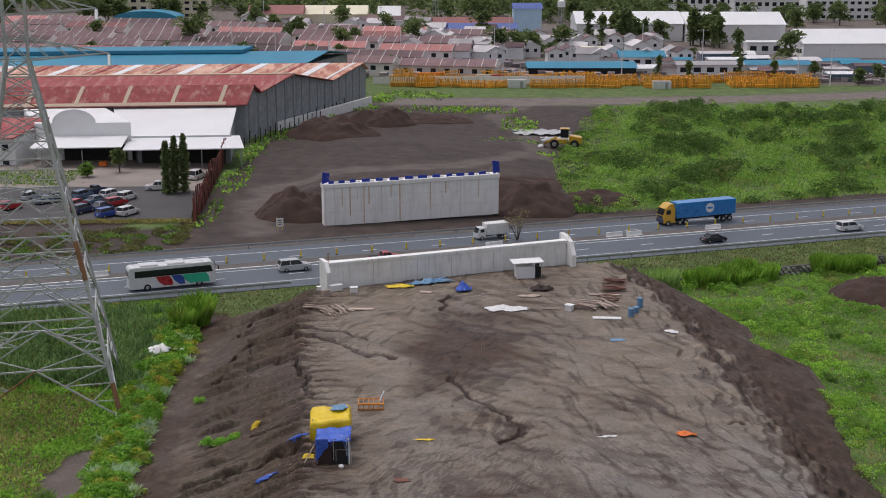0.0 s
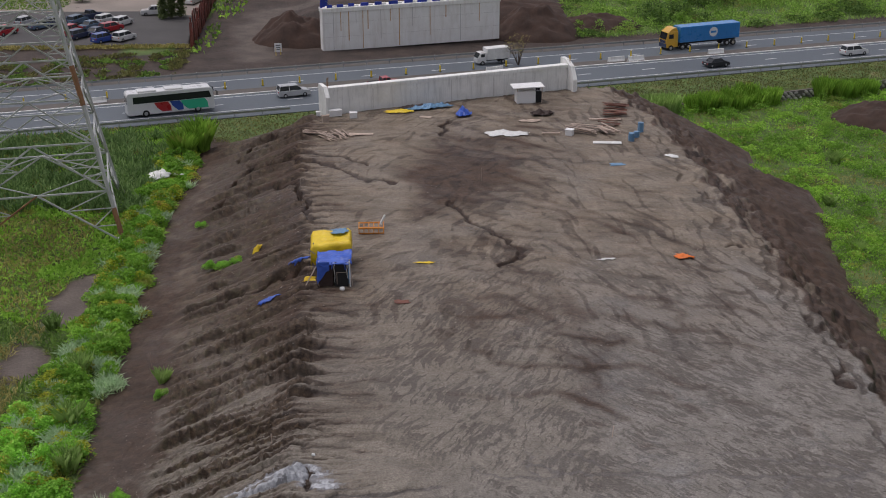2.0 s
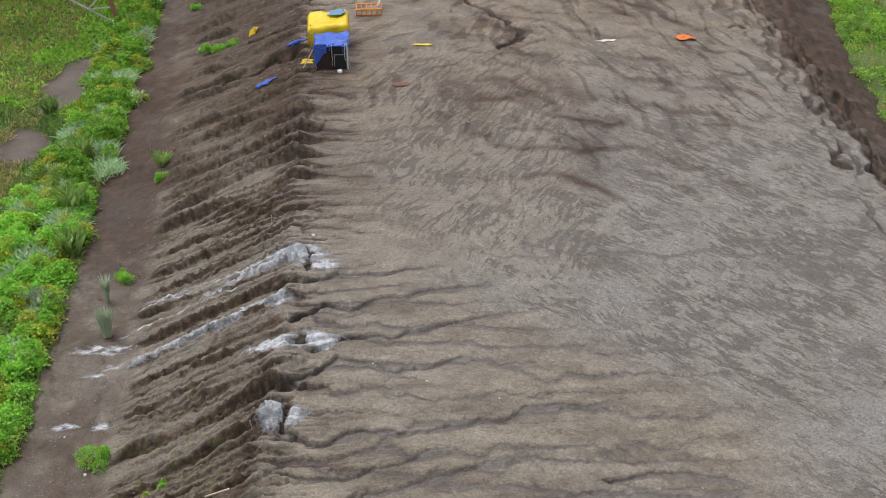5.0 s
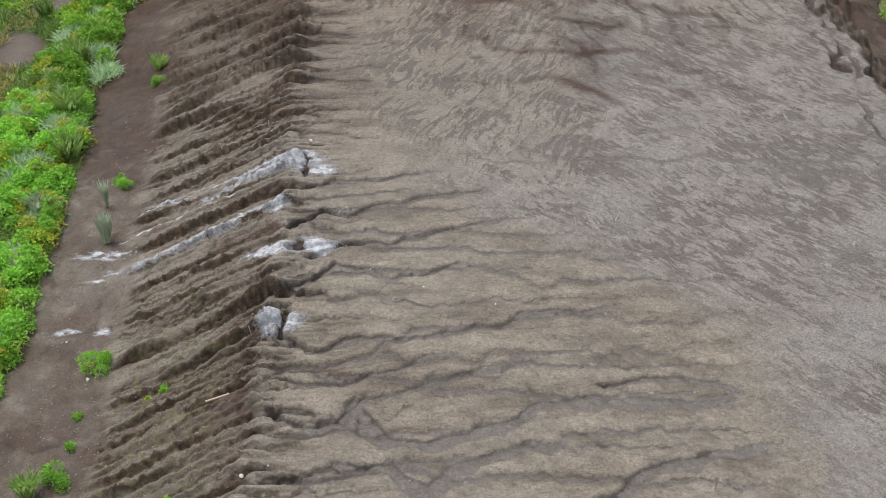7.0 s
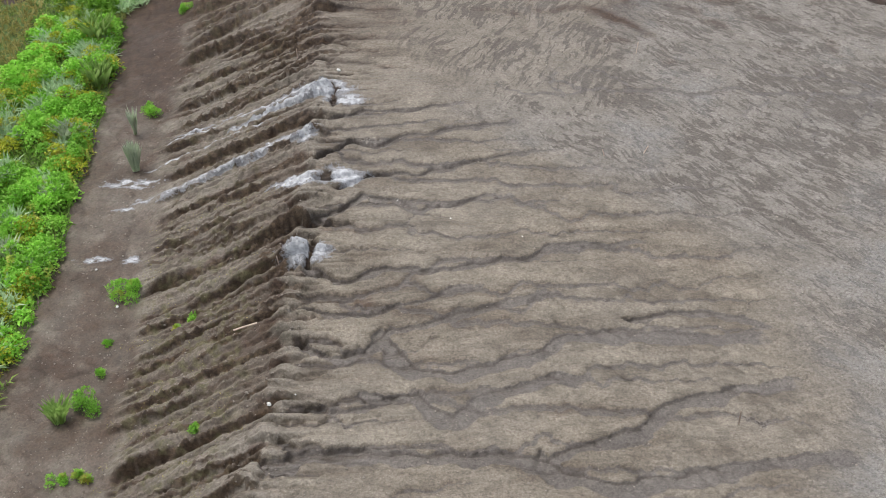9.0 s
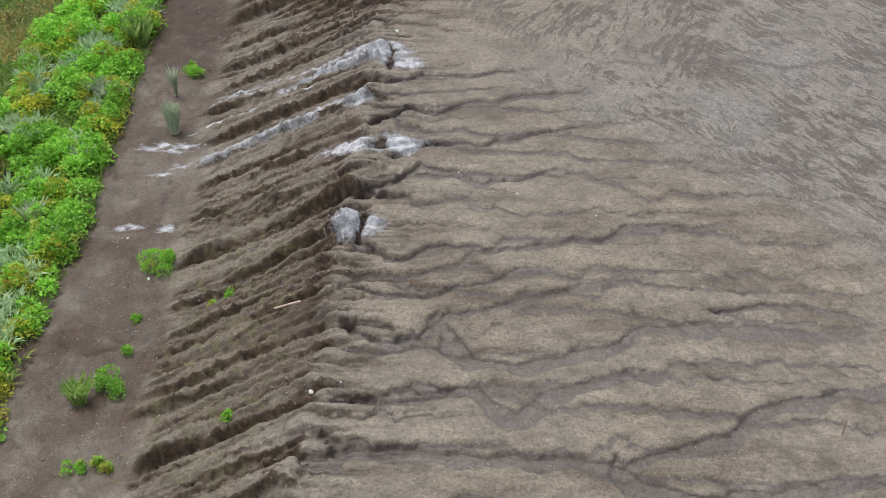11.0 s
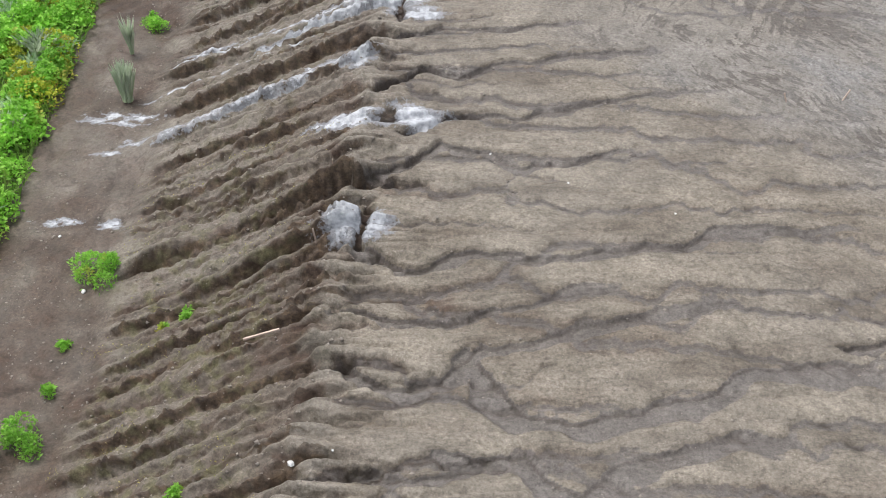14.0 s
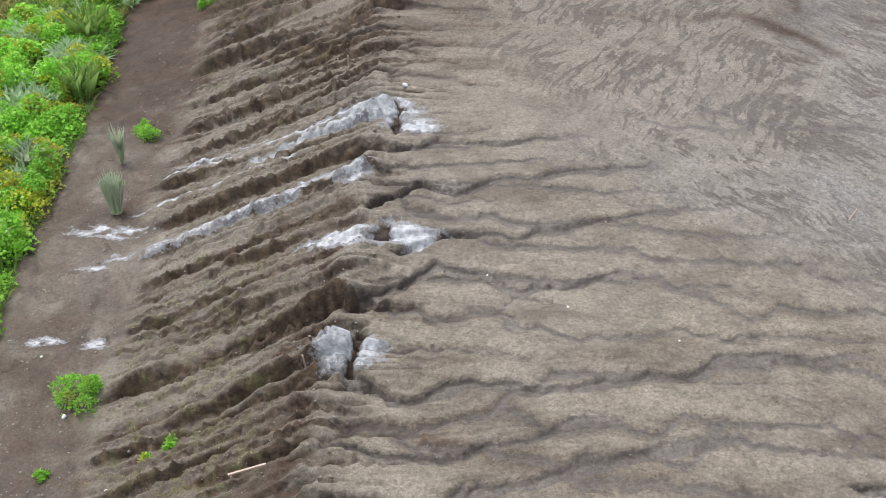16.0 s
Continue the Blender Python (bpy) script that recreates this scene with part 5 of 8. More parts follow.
# tall reed tufts standing in the weeds
for i, (x, y, h, rad) in enumerate(((-22.1, 72.3, 2.3, 0.5), (-23.0, 76.6, 2.4, 0.15), (-27.2, 83.5, 2.4, 1.5), (-28.6, 90, 2.6, 1.6), (-30.2, 99, 2.4, 1.6), (-27.6, 76, 1.8, 1.0), (-27, 69, 1.6, 0.8), (-28, 63, 1.6, 0.8),
                                    (-31.2, 163, 5.0, 2.6), (-32.8, 160.5, 3.8, 2.0), (-21.4, 48.9, 1.6, 0.8), (-29.5, 104, 2, 1.0), (-35, 108, 1.8, 1.2), (-15.1, 42.6, 1.0, 0.5), (-22.9, 97, 1.7, 0.8))):
    ob = blades("reed_tuft", x, y, float(ground_z(np.array([x]), np.array([y]))[0]) + (0.3 if x > -24.5 else 0), (420 if i < 2 or i in (8, 9) else 160) if rad > 0.3 else 60, h, rad, 100 + i, 0.16 if i < 2 else 0.35, TUFT if i < 2 or i in (5, 6, 7) else (LIME if i in (8, 9) else BLADE))
    tagged(ob, "tall blue-green reed tuft beside the foot track", "reed", "reed tufts")
# reeds under and beyond the pylon
px, py = rng.uniform(-66, -34, 420), rng.uniform(138, 168, 420)
keep = road_n(px, py) < -3.5
px, py = px[keep], py[keep]
cc = []
for x, y in zip(px, py):
    cc.append(tuft_points(rng, x, y, float(ground_z(np.array([x]), np.array([y]))[0]), 46, 1.0))
cc = np.concatenate(cc)
leaves("reed_bank", cc, 1.9, 2.6, REED, 12, 6, "tall dark green reeds under the pylon", "reeds", 0.25)
# verges
s_, n_ = rng.uniform(-70, 130, 30000), rng.uniform(-11.8, -0.8, 30000)
P = R0[None] + RD[None] * s_[:, None] + RN[None] * n_[:, None]
keep = (s_ < 6) | (s_ > 43)
P = P[keep]
leaves("verge_grass", np.c_[P, ground_z(P[:, 0], P[:, 1]) + 0.02], 0.4, 1.0, DULL, 3.5, 7, "short olive grass on the road verge", "grass")

k = 90
px, py = rng.uniform(-46, -33, k), rng.uniform(154, 172, k)
keep = (road_n(px, py) < -3.2) & (pnoise(px / 3, py / 3, 109) > -0.15)
px, py = px[keep], py[keep]
cc = clumps(rng, px, py, ground_z(px, py), 0.8 + 0.7 * rng.rand(len(px)), 0.3 + 0.5 * rng.rand(len(px)), 150)
leaves("verge_weeds", cc, 0.3, 0.5, LIME, 2.0, 21, "low yellow-green weeds below the road verge", "weeds")

# eastern field: thick low green growth
k = 5200
px, py = rng.uniform(30, 105, k), rng.uniform(60, 215, k)
keep = (px > right_foot(py) - 0.4) & (road_n(px, py) < -13.2) & (pnoise(px / 7, py / 7, 91) + 0.4 * pnoise(px / 2.5, py / 2.5, 96) > -0.1)
keep &= ((px - 66) / 8.5) ** 2 + ((py - 188) / 6) ** 2 > 1
px, py = px[keep], py[keep]
hg = 0.3 + 1.1 * rng.rand(len(px)) ** 1.6 * (1 + 1.0 * pnoise(px / 8, py / 8, 92))
cc = clumps(rng, px, py, ground_z(px, py), 0.8 + 0.7 * rng.rand(len(px)), hg, 80)
lime = np.repeat((pnoise(px / 9, py / 9, 101) + 0.4 * pnoise(px / 3, py / 3, 102) > 0.1) | (px - right_foot(py) < 3.5 + 3 * pnoise(py / 6, px * 0, 103)), 80)
leaves("eastern_growth", cc[~lime], 0.34, 0.6, LUSH, 2.0, 8, "lush low green growth covering the eastern field", "weeds")
leaves("eastern_weeds", cc[lime], 0.36, 0.6, LIME, 2.2, 19, "bright lime green weeds in the eastern field", "weeds")
k = 130000
px, py = rng.uniform(30, 110, k), rng.uniform(60, 215, k)
keep = (px > right_foot(py) - 0.2) & (road_n(px, py) < -12.8) & (((px - 66) / 8.5) ** 2 + ((py - 188) / 6) ** 2 > 1)
px, py = px[keep], py[keep]
dry = pnoise(px / 6, py / 6, 87) + 0.5 * pnoise(px / 2, py / 2, 88) > 0.2
P = np.stack([px, py, ground_z(px, py)], -1)
leaves("eastern_grass", P[~dry], 0.6, 1.2, LUSH, 6.0, 9, "green grass among the eastern growth", "grass")
leaves("eastern_dry_grass", P[dry], 0.6, 1.2, DRYGRASS, 7.0, 16, "yellowing grass patches among the eastern growth", "grass")
for i, (x, y, h, rad) in enumerate(((44, 131, 1.6, 1.2), (43.5, 118, 1.4, 1.0), (46.5, 150, 1.5, 1.2), (52, 168, 1.7, 1.4))):
    tagged(blades("reed_tuft", x, y, float(ground_z(np.array([x]), np.array([y]))[0]), 150, h, rad, 140 + i, 0.5), "bushy grass tuft in the eastern field", "reed", "reed tufts")

# thicket beyond the road: bushes standing in tall grass
k = 7000
px, py = rng.uniform(18, 190, k), rng.uniform(236, 392, k)
edge = 24 + np.maximum(0, (py - 285)) * 0.22 + 3 * pnoise(py / 9, py * 0, 93)
n_ = road_n(px, py)
bushy = pnoise(px / 16, py / 16, 95) + 0.6 * pnoise(px / 6, py / 6, 98)
keep = (px > edge) & (n_ > 31 + 3 * pnoise(px / 10, py * 0, 94)) & (py < 384 + 0.12 * px + 0.0011 * px * px - 12) & (bushy > 0.05 + 0.25 * rng.rand(k))
px, py, bushy = px[keep], py[keep], bushy[keep]
rim = np.clip(np.minimum((px - edge[keep]) / 14, (n_[keep] - 30) / 12), 0.25, 1)
hg = np.clip(1.0 + 3.4 * bushy + 1.0 * rng.rand(len(px)), 0.7, 4.2) * rim
cc = clumps(rng, px, py, G(px, py), 1.3 + 1.5 * rng.rand(len(px)), hg, 130)
leaves("thicket", cc, 0.5, 0.5, SCRUB, 1.8, 10, "dense green scrub bushes beyond the road", "scrub")
k = 4200
px, py = rng.uniform(18, 190, k), rng.uniform(236, 392, k)
edge = 24 + np.maximum(0, (py - 285)) * 0.22 + 3 * pnoise(py / 9, py * 0, 93)
keep = (px > edge) & (road_n(px, py) > 31) & (py < 384 + 0.12 * px + 0.0011 * px * px - 10) & (pnoise(px / 9, py / 9, 97) > -0.25 + 0.3 * rng.rand(k))
px, py = px[keep], py[keep]
cc = clumps(rng, px, py, G(px, py), 0.9 + 1.4 * rng.rand(len(px)), 0.7 + 1.9 * rng.rand(len(px)) ** 2, 70)
leaves("brush", cc, 0.5, 0.7, BRUSH, 2.2, 18, "pale green brush growing between the scrub", "scrub")
k = 110000
px, py = rng.uniform(18, 190, k), rng.uniform(236, 392, k)
edge = 24 + np.maximum(0, (py - 285)) * 0.22
keep = (px > edge) & (road_n(px, py) > 30) & (py < 384 + 0.12 * px + 0.0011 * px * px - 9)
px, py = px[keep], py[keep]
leaves("thicket_grass", np.stack([px, py, G(px, py)], -1), 1.0 + 0.8 * pnoise(px / 7, py / 7, 99), 1.3, TALLGRASS, 6.0, 12, "tall pale green grass among the scrub", "grass")
# green patches on the far works
k = 20000
px, py = rng.uniform(-47, 40, k), rng.uniform(215, 425, k)
patch = np.maximum.reduce([np.exp(-((px - a) / b) ** 2 - ((py - c) / d) ** 2) for a, b, c, d in ((16, 6, 316, 6), (20, 5, 345, 14), (5, 18, 372, 7), (-8, 13, 404, 9), (22, 6, 300, 4), (-45, 4, 330, 30), (-36, 6, 352, 12), (-24, 6, 372, 8), (-38, 4, 322, 10), (-33, 4, 340, 8), (-43, 3, 300, 20), (-42, 3, 262, 20), (-41, 2, 228, 12), (-41, 4, 345, 14), (-30, 5, 370, 9), (-20, 7, 392, 9))])
keep = patch + 0.5 * pnoise(px / 4, py / 4, 96) > 0.45
px, py = px[keep], py[keep]
tone = pnoise(px / 4, py / 4, 112) > 0.0
Q = np.stack([px, py, G(px, py)], -1)
leaves("works_grass", Q[~tone], 1.1, 1.0, GRASS, 2.4, 13, "grass patches on the far works", "grass")
leaves("works_weeds", Q[tone], 1.3, 1.0, LIME, 2.4, 23, "bright weeds on the far works", "weeds")
# grass bank along the parking lot
s_, n_ = rng.uniform(-80, 0, 30000), rng.uniform(26.2, 43, 30000)
P = R0[None] + RD[None] * s_[:, None] + RN[None] * n_[:, None]
edge = 219.2 + 0.14 * (P[:, 0] + 76) + 0.8 * pnoise(P[:, 0] / 3, P[:, 1] * 0, 89)
P = P[(P[:, 1] < edge) & (P[:, 0] < -41.8 + pnoise(P[:, 1] / 2, P[:, 0] * 0, 90)) & (pnoise(P[:, 0] / 3, P[:, 1] / 3, 91) > 0.02)]
tone = pnoise(P[:, 0] / 4, P[:, 1] / 4, 92) > 0.05
Q = np.c_[P, G(P[:, 0], P[:, 1]) + 0.02]
leaves("lot_bank_grass", Q[~tone], 0.8, 1.0, DULL, 4.0, 14, "rough yellow-green grass bank below the parking lot", "grass")
leaves("lot_bank_weeds", Q[tone], 0.7, 0.8, GRASS, 3.0, 17, "green weeds on the bank below the parking lot", "weeds")
k = 5200
px = rng.uniform(-110, -43, k)
py = 219.4 + 0.14 * (px + 76) - 1.9 * rng.rand(k) ** 1.4 + 0.8 * pnoise(px / 3, py[:1] * 0, 89)
leaves("lot_edge_grass", np.stack([px, py, G(px, py) + 0.02], -1), 0.8, 1.2, DRYGRASS, 5.0, 22, "pale dry grass along the edge of the parking lot", "grass")
# hedge of tall grass before the stone wall, with gaps
for i, (s0, s1, tall, mat) in enumerate(((46.5, 49.0, 2.6, BLADE), (51.5, 56.0, 3.6, BLADE), (59.0, 73.0, 3.1, LIME), (82.2, 84.0, 3.4, LIME), (86.0, 92.0, 3.1, LIME), (97.0, 101.0, 2.8, BLADE), (104.0, 119.0, 3.1, LIME))):
    for k, s in enumerate(np.arange(s0, s1, 1.25)):
        p = R0 + RD * (s + 0.4 * rng.normal()) + RN * ((-13.6 if i != 1 else -15.0) + 0.6 * rng.normal())
        ob = blades("hedge_clump", p[0], p[1], float(ground_z(p[:1], p[1:])[0]), 560, tall * (0.75 + 0.4 * rng.rand()), 2.4 + 0.8 * rng.rand(), 700 + 20 * i + k, 0.24, mat)
        tagged(ob, "clump of tall green grass before the stone wall" if mat is LIME else "clump of tall yellow-green grass before the stone wall", "grass clump", "hedge clumps")

# single bushes on the foot track and slope
for i, (x, y, r, h) in enumerate(((-19.7, 59.4, 1.2, 1.0), (-22.4, 79.4, 0.85, 0.7), (-15.1, 55.4, 0.35, 0.4), (-16.0, 55.0, 0.3, 0.2), (-20.1, 55.0, 0.35, 0.3), (-19.9, 52.4, 0.4, 0.4), (-20.1, 49.8, 1.0, 0.8), (-19.0, 45.0, 0.7, 0.4), (-20.4, 44.6, 0.6, 0.4),
                                  (-22.1, 119.3, 1.4, 0.7), (-20.3, 119.8, 0.9, 0.5), (-25.9, 133, 0.8, 0.6), (-22.6, 94.2, 0.7, 0.8), (-13.3, 45.9, 0.4, 0.3))):
    z = E(x, y)
    k = int(700 * r * r / 0.7) + 120
    m = 7
    a, d = rng.rand(m) * 6.283, r * 0.75 * np.sqrt(rng.rand(m))
    cc = clumps(rng, np.cos(a) * d, np.sin(a) * d, np.zeros(m), r * (0.3 + 0.25 * rng.rand(m)), h * (0.45 + 0.75 * rng.rand(m)), k // m)
    ob = leaves("bush", cc, 0.19, 0.7, WEED, 2.8, 200 + i)
    ob.matrix_basis = pose(x, y, z - 0.03)
    tagged(ob, "small bright green weed bush on bare soil", "bush", "weed bushes")
# seedlings thinly over the near slope
k = 5000
px, py = rng.uniform(-20, -10, k), rng.uniform(40, 66, k)
keep = (pnoise(px / 2.2, py / 1.2, 97) > 0.22) & (px < left_crest(py) - 1) & (px > left_foot(py))
px, py = px[keep], py[keep]
leaves("seedlings", np.stack([px, py, emb(px, py)[0]], -1), 0.09, 0.8, DRYGRASS, 2.0, 15, "sparse seedlings on the eroded slope", "seedlings")


# ---- trees
def tree(name, x, y, h, crown_r, label, seed, crown_lo=0.35, mat=TREE, leaf=0.6, n=700, group=""):
    rng = np.random.RandomState(seed)
    root = thing(name, label, "tree", (x, y, float(G(x, y)) - 0.1), rng.rand() * 360, group)
    bm = BM()
    rod(bm, (0, 0, 0), (0.1, 0, h * 0.55), 0.035 * h * 0.6 + 0.06, 0.03 * h * 0.4 + 0.03, 7)
    for k in range(5):
        a = k * 1.3 + rng.rand()
        z0 = h * (0.3 + 0.08 * k)
        rod(bm, (0, 0, z0), (math.cos(a) * crown_r * 0.6, math.sin(a) * crown_r * 0.6, z0 + h * 0.22), 0.05 + 0.008 * h, 0.03, 5)
    part("trunk", bm, BARK, root)
    m = 9
    th, ph = rng.rand(m) * 6.283, rng.rand(m)
    cx, cy, cz = np.cos(th) * crown_r * 0.55 * ph, np.sin(th) * crown_r * 0.55 * ph, h * (crown_lo + (0.85 - crown_lo) * rng.rand(m))
    cc = clumps(rng, cx, cy, cz - h * 0.12, crown_r * (0.35 + 0.3 * rng.rand(m)), np.full(m, h * 0.27), n // m)
    cr = leaves("crown", cc, leaf, 0.2, mat, 1.6, seed + 1)
    cr.parent = root
    return root


def cypress(x, y, h, seed):
    rng = np.random.RandomState(seed)
    root = thing("cypress", "tall narrow dark green columnar tree by the parking lot", "tree", (x, y, float(G(x, y))), 0, "columnar trees")
    bm = BM()
    rod(bm, (0, 0, 0), (0, 0, h * 0.9), 0.16, 0.04, 6)
    part("trunk", bm, BARK, root)
    k = 2400
    hh = rng.rand(k)
    r = 1.0 * np.sqrt(rng.rand(k)) * (0.75 + 0.25 * np.sin(hh * 40 + seed)) * np.clip(np.minimum(1.2, (1.02 - hh) * 3.2), 0.08, 1)
    a = rng.rand(k) * 6.283
    cr = leaves("crown", np.stack([np.cos(a) * r, np.sin(a) * r, 0.4 + hh * (h - 0.6)], -1), 0.5, -0.5, TREE, 2.5, seed)
    cr.parent = root


cypress(-52.4, 246.6, 10.4, 301)
cypress(-51.0, 247.8, 11.2, 302)
cypress(-49.4, 248.6, 11.6, 303)
tree("tree", -66.5, 268, 5.5, 2.2, "round green shade tree beside the white building", 311, n=900)
tree("tree", -71.5, 262, 3.0, 1.8, "low palm-like garden shrub on the lawn", 312, 0.2, GRASS, 0.9, 300)


def sapling(x, y, h, spread, seed):
    """A half-bare sapling: several thin stems fanning out, forked twigs, few leaves."""
    rng = np.random.RandomState(seed)
    root = thing("sapling", "thin half-bare brown sapling by the road behind the wall", "tree", (x, y, float(G(x, y)) - 0.1))
    tips = []
    for k in range(9):
        a, lean = k * 0.698 + 0.4 * rng.rand(), spread * (0.35 + 0.65 * rng.rand())
        top = Vector((math.cos(a) * lean, math.sin(a) * lean, h * (0.6 + 0.4 * rng.rand())))
        mid = Vector((top.x * 0.35, top.y * 0.35, top.z * 0.5))
        bm = BM()
        rod(bm, (0.05 * math.cos(a), 0.05 * math.sin(a), 0), mid, 0.06, 0.045, 5)
        rod(bm, mid, top, 0.045, 0.02, 5)
        stem = part("stem", bm, BARK, root)
        for j in range(7):
            p = mid.lerp(top, 0.15 + 0.13 * j)
            q = p + Vector((rng.normal() * 0.4, rng.normal() * 0.4, 0.3 + 0.4 * rng.rand()))
            bm = BM()
            rod(bm, p, q, 0.022, 0.012, 4)
            part("twig", bm, BARK, stem)
            tips.append(q)
    c = np.repeat(np.array([tuple(p) for p in tips]), 5, 0)
    cr = leaves("crown", c + rng.normal(size=c.shape) * 0.14, 0.2, 0.2, DRYGRASS, 1.8, seed)
    cr.parent = root


sapling(12.4, 214.2, 5.0, 2.6, 313)


# ---- lattice transmission pylon
def unit_bar(name, material):
    bm = BM()
    bmesh.ops.create_cube(bm, size=1.0)
    me = bpy.data.meshes.new(name)
    bm.to_mesh(me)
    bm.free()
    me.materials.append(material)
    return me


BAR, BAR_RUST = unit_bar("steel_angle", TOWER_STEEL), unit_bar("rusty_angle", TOWER_RUST)


def member(name, parent, a, b, w, mesh=BAR, label=""):
    a, b = Vector(a), Vector(b)
    d = b - a
    o = new(name, mesh)
    o.parent = parent
    o.matrix_basis = Matrix.Translation((a + b) / 2) @ d.to_track_quat("Z", "Y").to_matrix().to_4x4() @ Matrix.Diagonal((w, w, d.length, 1))
    if label:
        o["label"] = label
    return o


def pylon(cx, cy):
    root = thing("transmission_pylon", "tall galvanised lattice pylon with some rusty members", "pylon", (cx, cy, float(G(cx, cy))), 14)
    b0, b1, waist, top = 8.2, 1.1, 36.4, 46.0

    def half(z):
        return b0 + (b1 - b0) * min(1, z / waist)
    lv = [0, 5.4, 10.4, 14.8, 18.8, 22.4, 25.6, 28.4, 30.9, 33.0, 34.8, 36.4, 38.6, 41.0, 43.4, 46.0]
    sg = ((1, -1), (1, 1), (-1, 1), (-1, -1))
    for sx, sy in sg:
        member("leg", root, (sx * b0, sy * b0, 0), (sx * b1, sy * b1, waist), 0.3)
        member("upper_leg", root, (sx * b1, sy * b1, waist), (sx * b1, sy * b1, top), 0.2)
        bm = BM()
        box(bm, (1.1, 1.1, 0.6), (sx * b0, sy * b0, 0.15), bevel=0.05)
        part("footing", bm, CONC, root)
    for a, b in ((0.4, 3.6), (14.2, 18.2)):
        member("leg_splice", root, (half(a), -half(a), a), (half(b), -half(b), b), 0.37, BAR_RUST, "orange rusted leg section")
    for i, (a, b) in enumerate(zip(lv, lv[1:])):
        ha, hb = half(a), half(b)
        for f in range(4):
            (ax, ay), (bx, by) = sg[f], sg[(f + 1) % 4]
            A0, B0 = Vector((ax * ha, ay * ha, a)), Vector((bx * ha, by * ha, a))
            A1, B1 = Vector((ax * hb, ay * hb, b)), Vector((bx * hb, by * hb, b))
            w = 0.16 if i < 5 else 0.11
            mesh = BAR_RUST if (i * 5 + f) % 19 == 3 else BAR
            if i < 7:
                mid = (A1 + B1) / 2
                member("brace", root, A0, mid, w, mesh)
                member("brace", root, B0, mid, w)
                for t in (0.34, 0.67):
                    for C0, C1 in ((A0, A1), (B0, B1)):
                        member("redundant", root, C0.lerp(mid, t), C0.lerp(C1, t), w * 0.6)
                        member("redundant", root, C0.lerp(mid, t), C0.lerp(C1, min(1, t + 0.33)), w * 0.6)
            else:
                member("brace", root, A0, B1, w, mesh)
                member("brace", root, B0, A1, w)
            member("strut", root, A1, B1, w)
        if i in (0, 2, 4):
            m = [Vector(((sg[f][0] + sg[(f + 1) % 4][0]) / 2 * hb, (sg[f][1] + sg[(f + 1) % 4][1]) / 2 * hb, b)) for f in range(4)]
            for f in range(4):
                member("plan_brace", root, m[f], m[(f + 1) % 4], 0.11)
    for z, ln in ((waist, 8.0), (41.0, 7.0)):
        for sx in (1, -1):
            tip = Vector((sx * (b1 + ln), 0, z + 0.5))
            for sy in (1, -1):
                lo, hi = Vector((sx * b1, sy * b1, z)), Vector((sx * b1, sy * b1, z + 2.2))
                member("arm_chord", root, lo, tip, 0.14)
                member("arm_chord", root, hi, tip, 0.12)
                for t in (0.25, 0.5, 0.75):
                    member("arm_lacing", root, lo.lerp(tip, t), hi.lerp(tip, t - 0.22), 0.07)
            for t in (0.15, 0.4, 0.65):
                member("arm_lacing", root, Vector((sx * b1, b1, z)).lerp(tip, t), Vector((sx * b1, -b1, z)).lerp(tip, t + 0.2), 0.08)
            for sgn in (1, -1):
                bm = BM()
                rod(bm, tip + Vector((0, sgn * 0.2, -0.2)), tip + Vector((0, sgn * 4.2, -0.9)), 0.04, seg=6)
                for kk in range(16):
                    q = tip + Vector((0, sgn * (0.4 + 0.235 * kk), -0.235 - 0.041 * kk))
                    rod(bm, q, q + Vector((0, sgn * 0.13, -0.02)), 0.17, 0.05, 8)
                part("insulator", bm, WHITE, root, "white disc insulator string")
    return root


pylon(-43.4, 135.5)


# ---- loose things on the fill
def sheet(name, sx, sy, at, rz, material, label, category, seed, lump=0.25, n=22, group="", fold=0.0, lift=0.0):
    """A crumpled sheet lying on the fill, its edge uneven, with folds and some thickness."""
    rng = np.random.RandomState(seed)
    u, v = np.meshgrid(np.linspace(-1, 1, n), np.linspace(-1, 1, n))
    th = np.arctan2(v, u)
    rad = 1.05 + 0.5 * pnoise(np.cos(th) * 1.7 + seed, np.sin(th) * 1.7, seed) + 0.35 * pnoise(np.cos(th) * 5 + seed, np.sin(th) * 5, seed + 2)
    x, y = u * np.sqrt(1 - 0.4 * v * v) * sx / 2 * rad, v * np.sqrt(1 - 0.4 * u * u) * sy / 2 * rad
    a = radians(rz)
    wx, wy = at[0] + x * math.cos(a) - y * math.sin(a), at[1] + x * math.sin(a) + y * math.cos(a)
    edge = np.clip(1.15 - np.maximum(np.abs(u), np.abs(v)), 0, 1) ** 0.6
    fold = fold or 0.35 + lump
    z = emb(wx, wy)[0] + 0.05 + lift + lump * edge * (0.5 + 1.3 * np.abs(fbm(wx / fold, wy / fold, seed, 4)))
    verts = np.stack([wx - at[0], wy - at[1], z - E(*at)], -1).reshape(-1, 3)
    ob = quick(name, verts, grid_faces(n, n), material, True)
    ob.matrix_basis = pose(at[0], at[1], E(*at))
    sol = ob.modifiers.new("thickness", "SOLIDIFY")
    sol.thickness, sol.offset = 0.03, -1
    return tagged(ob, label, category, group)


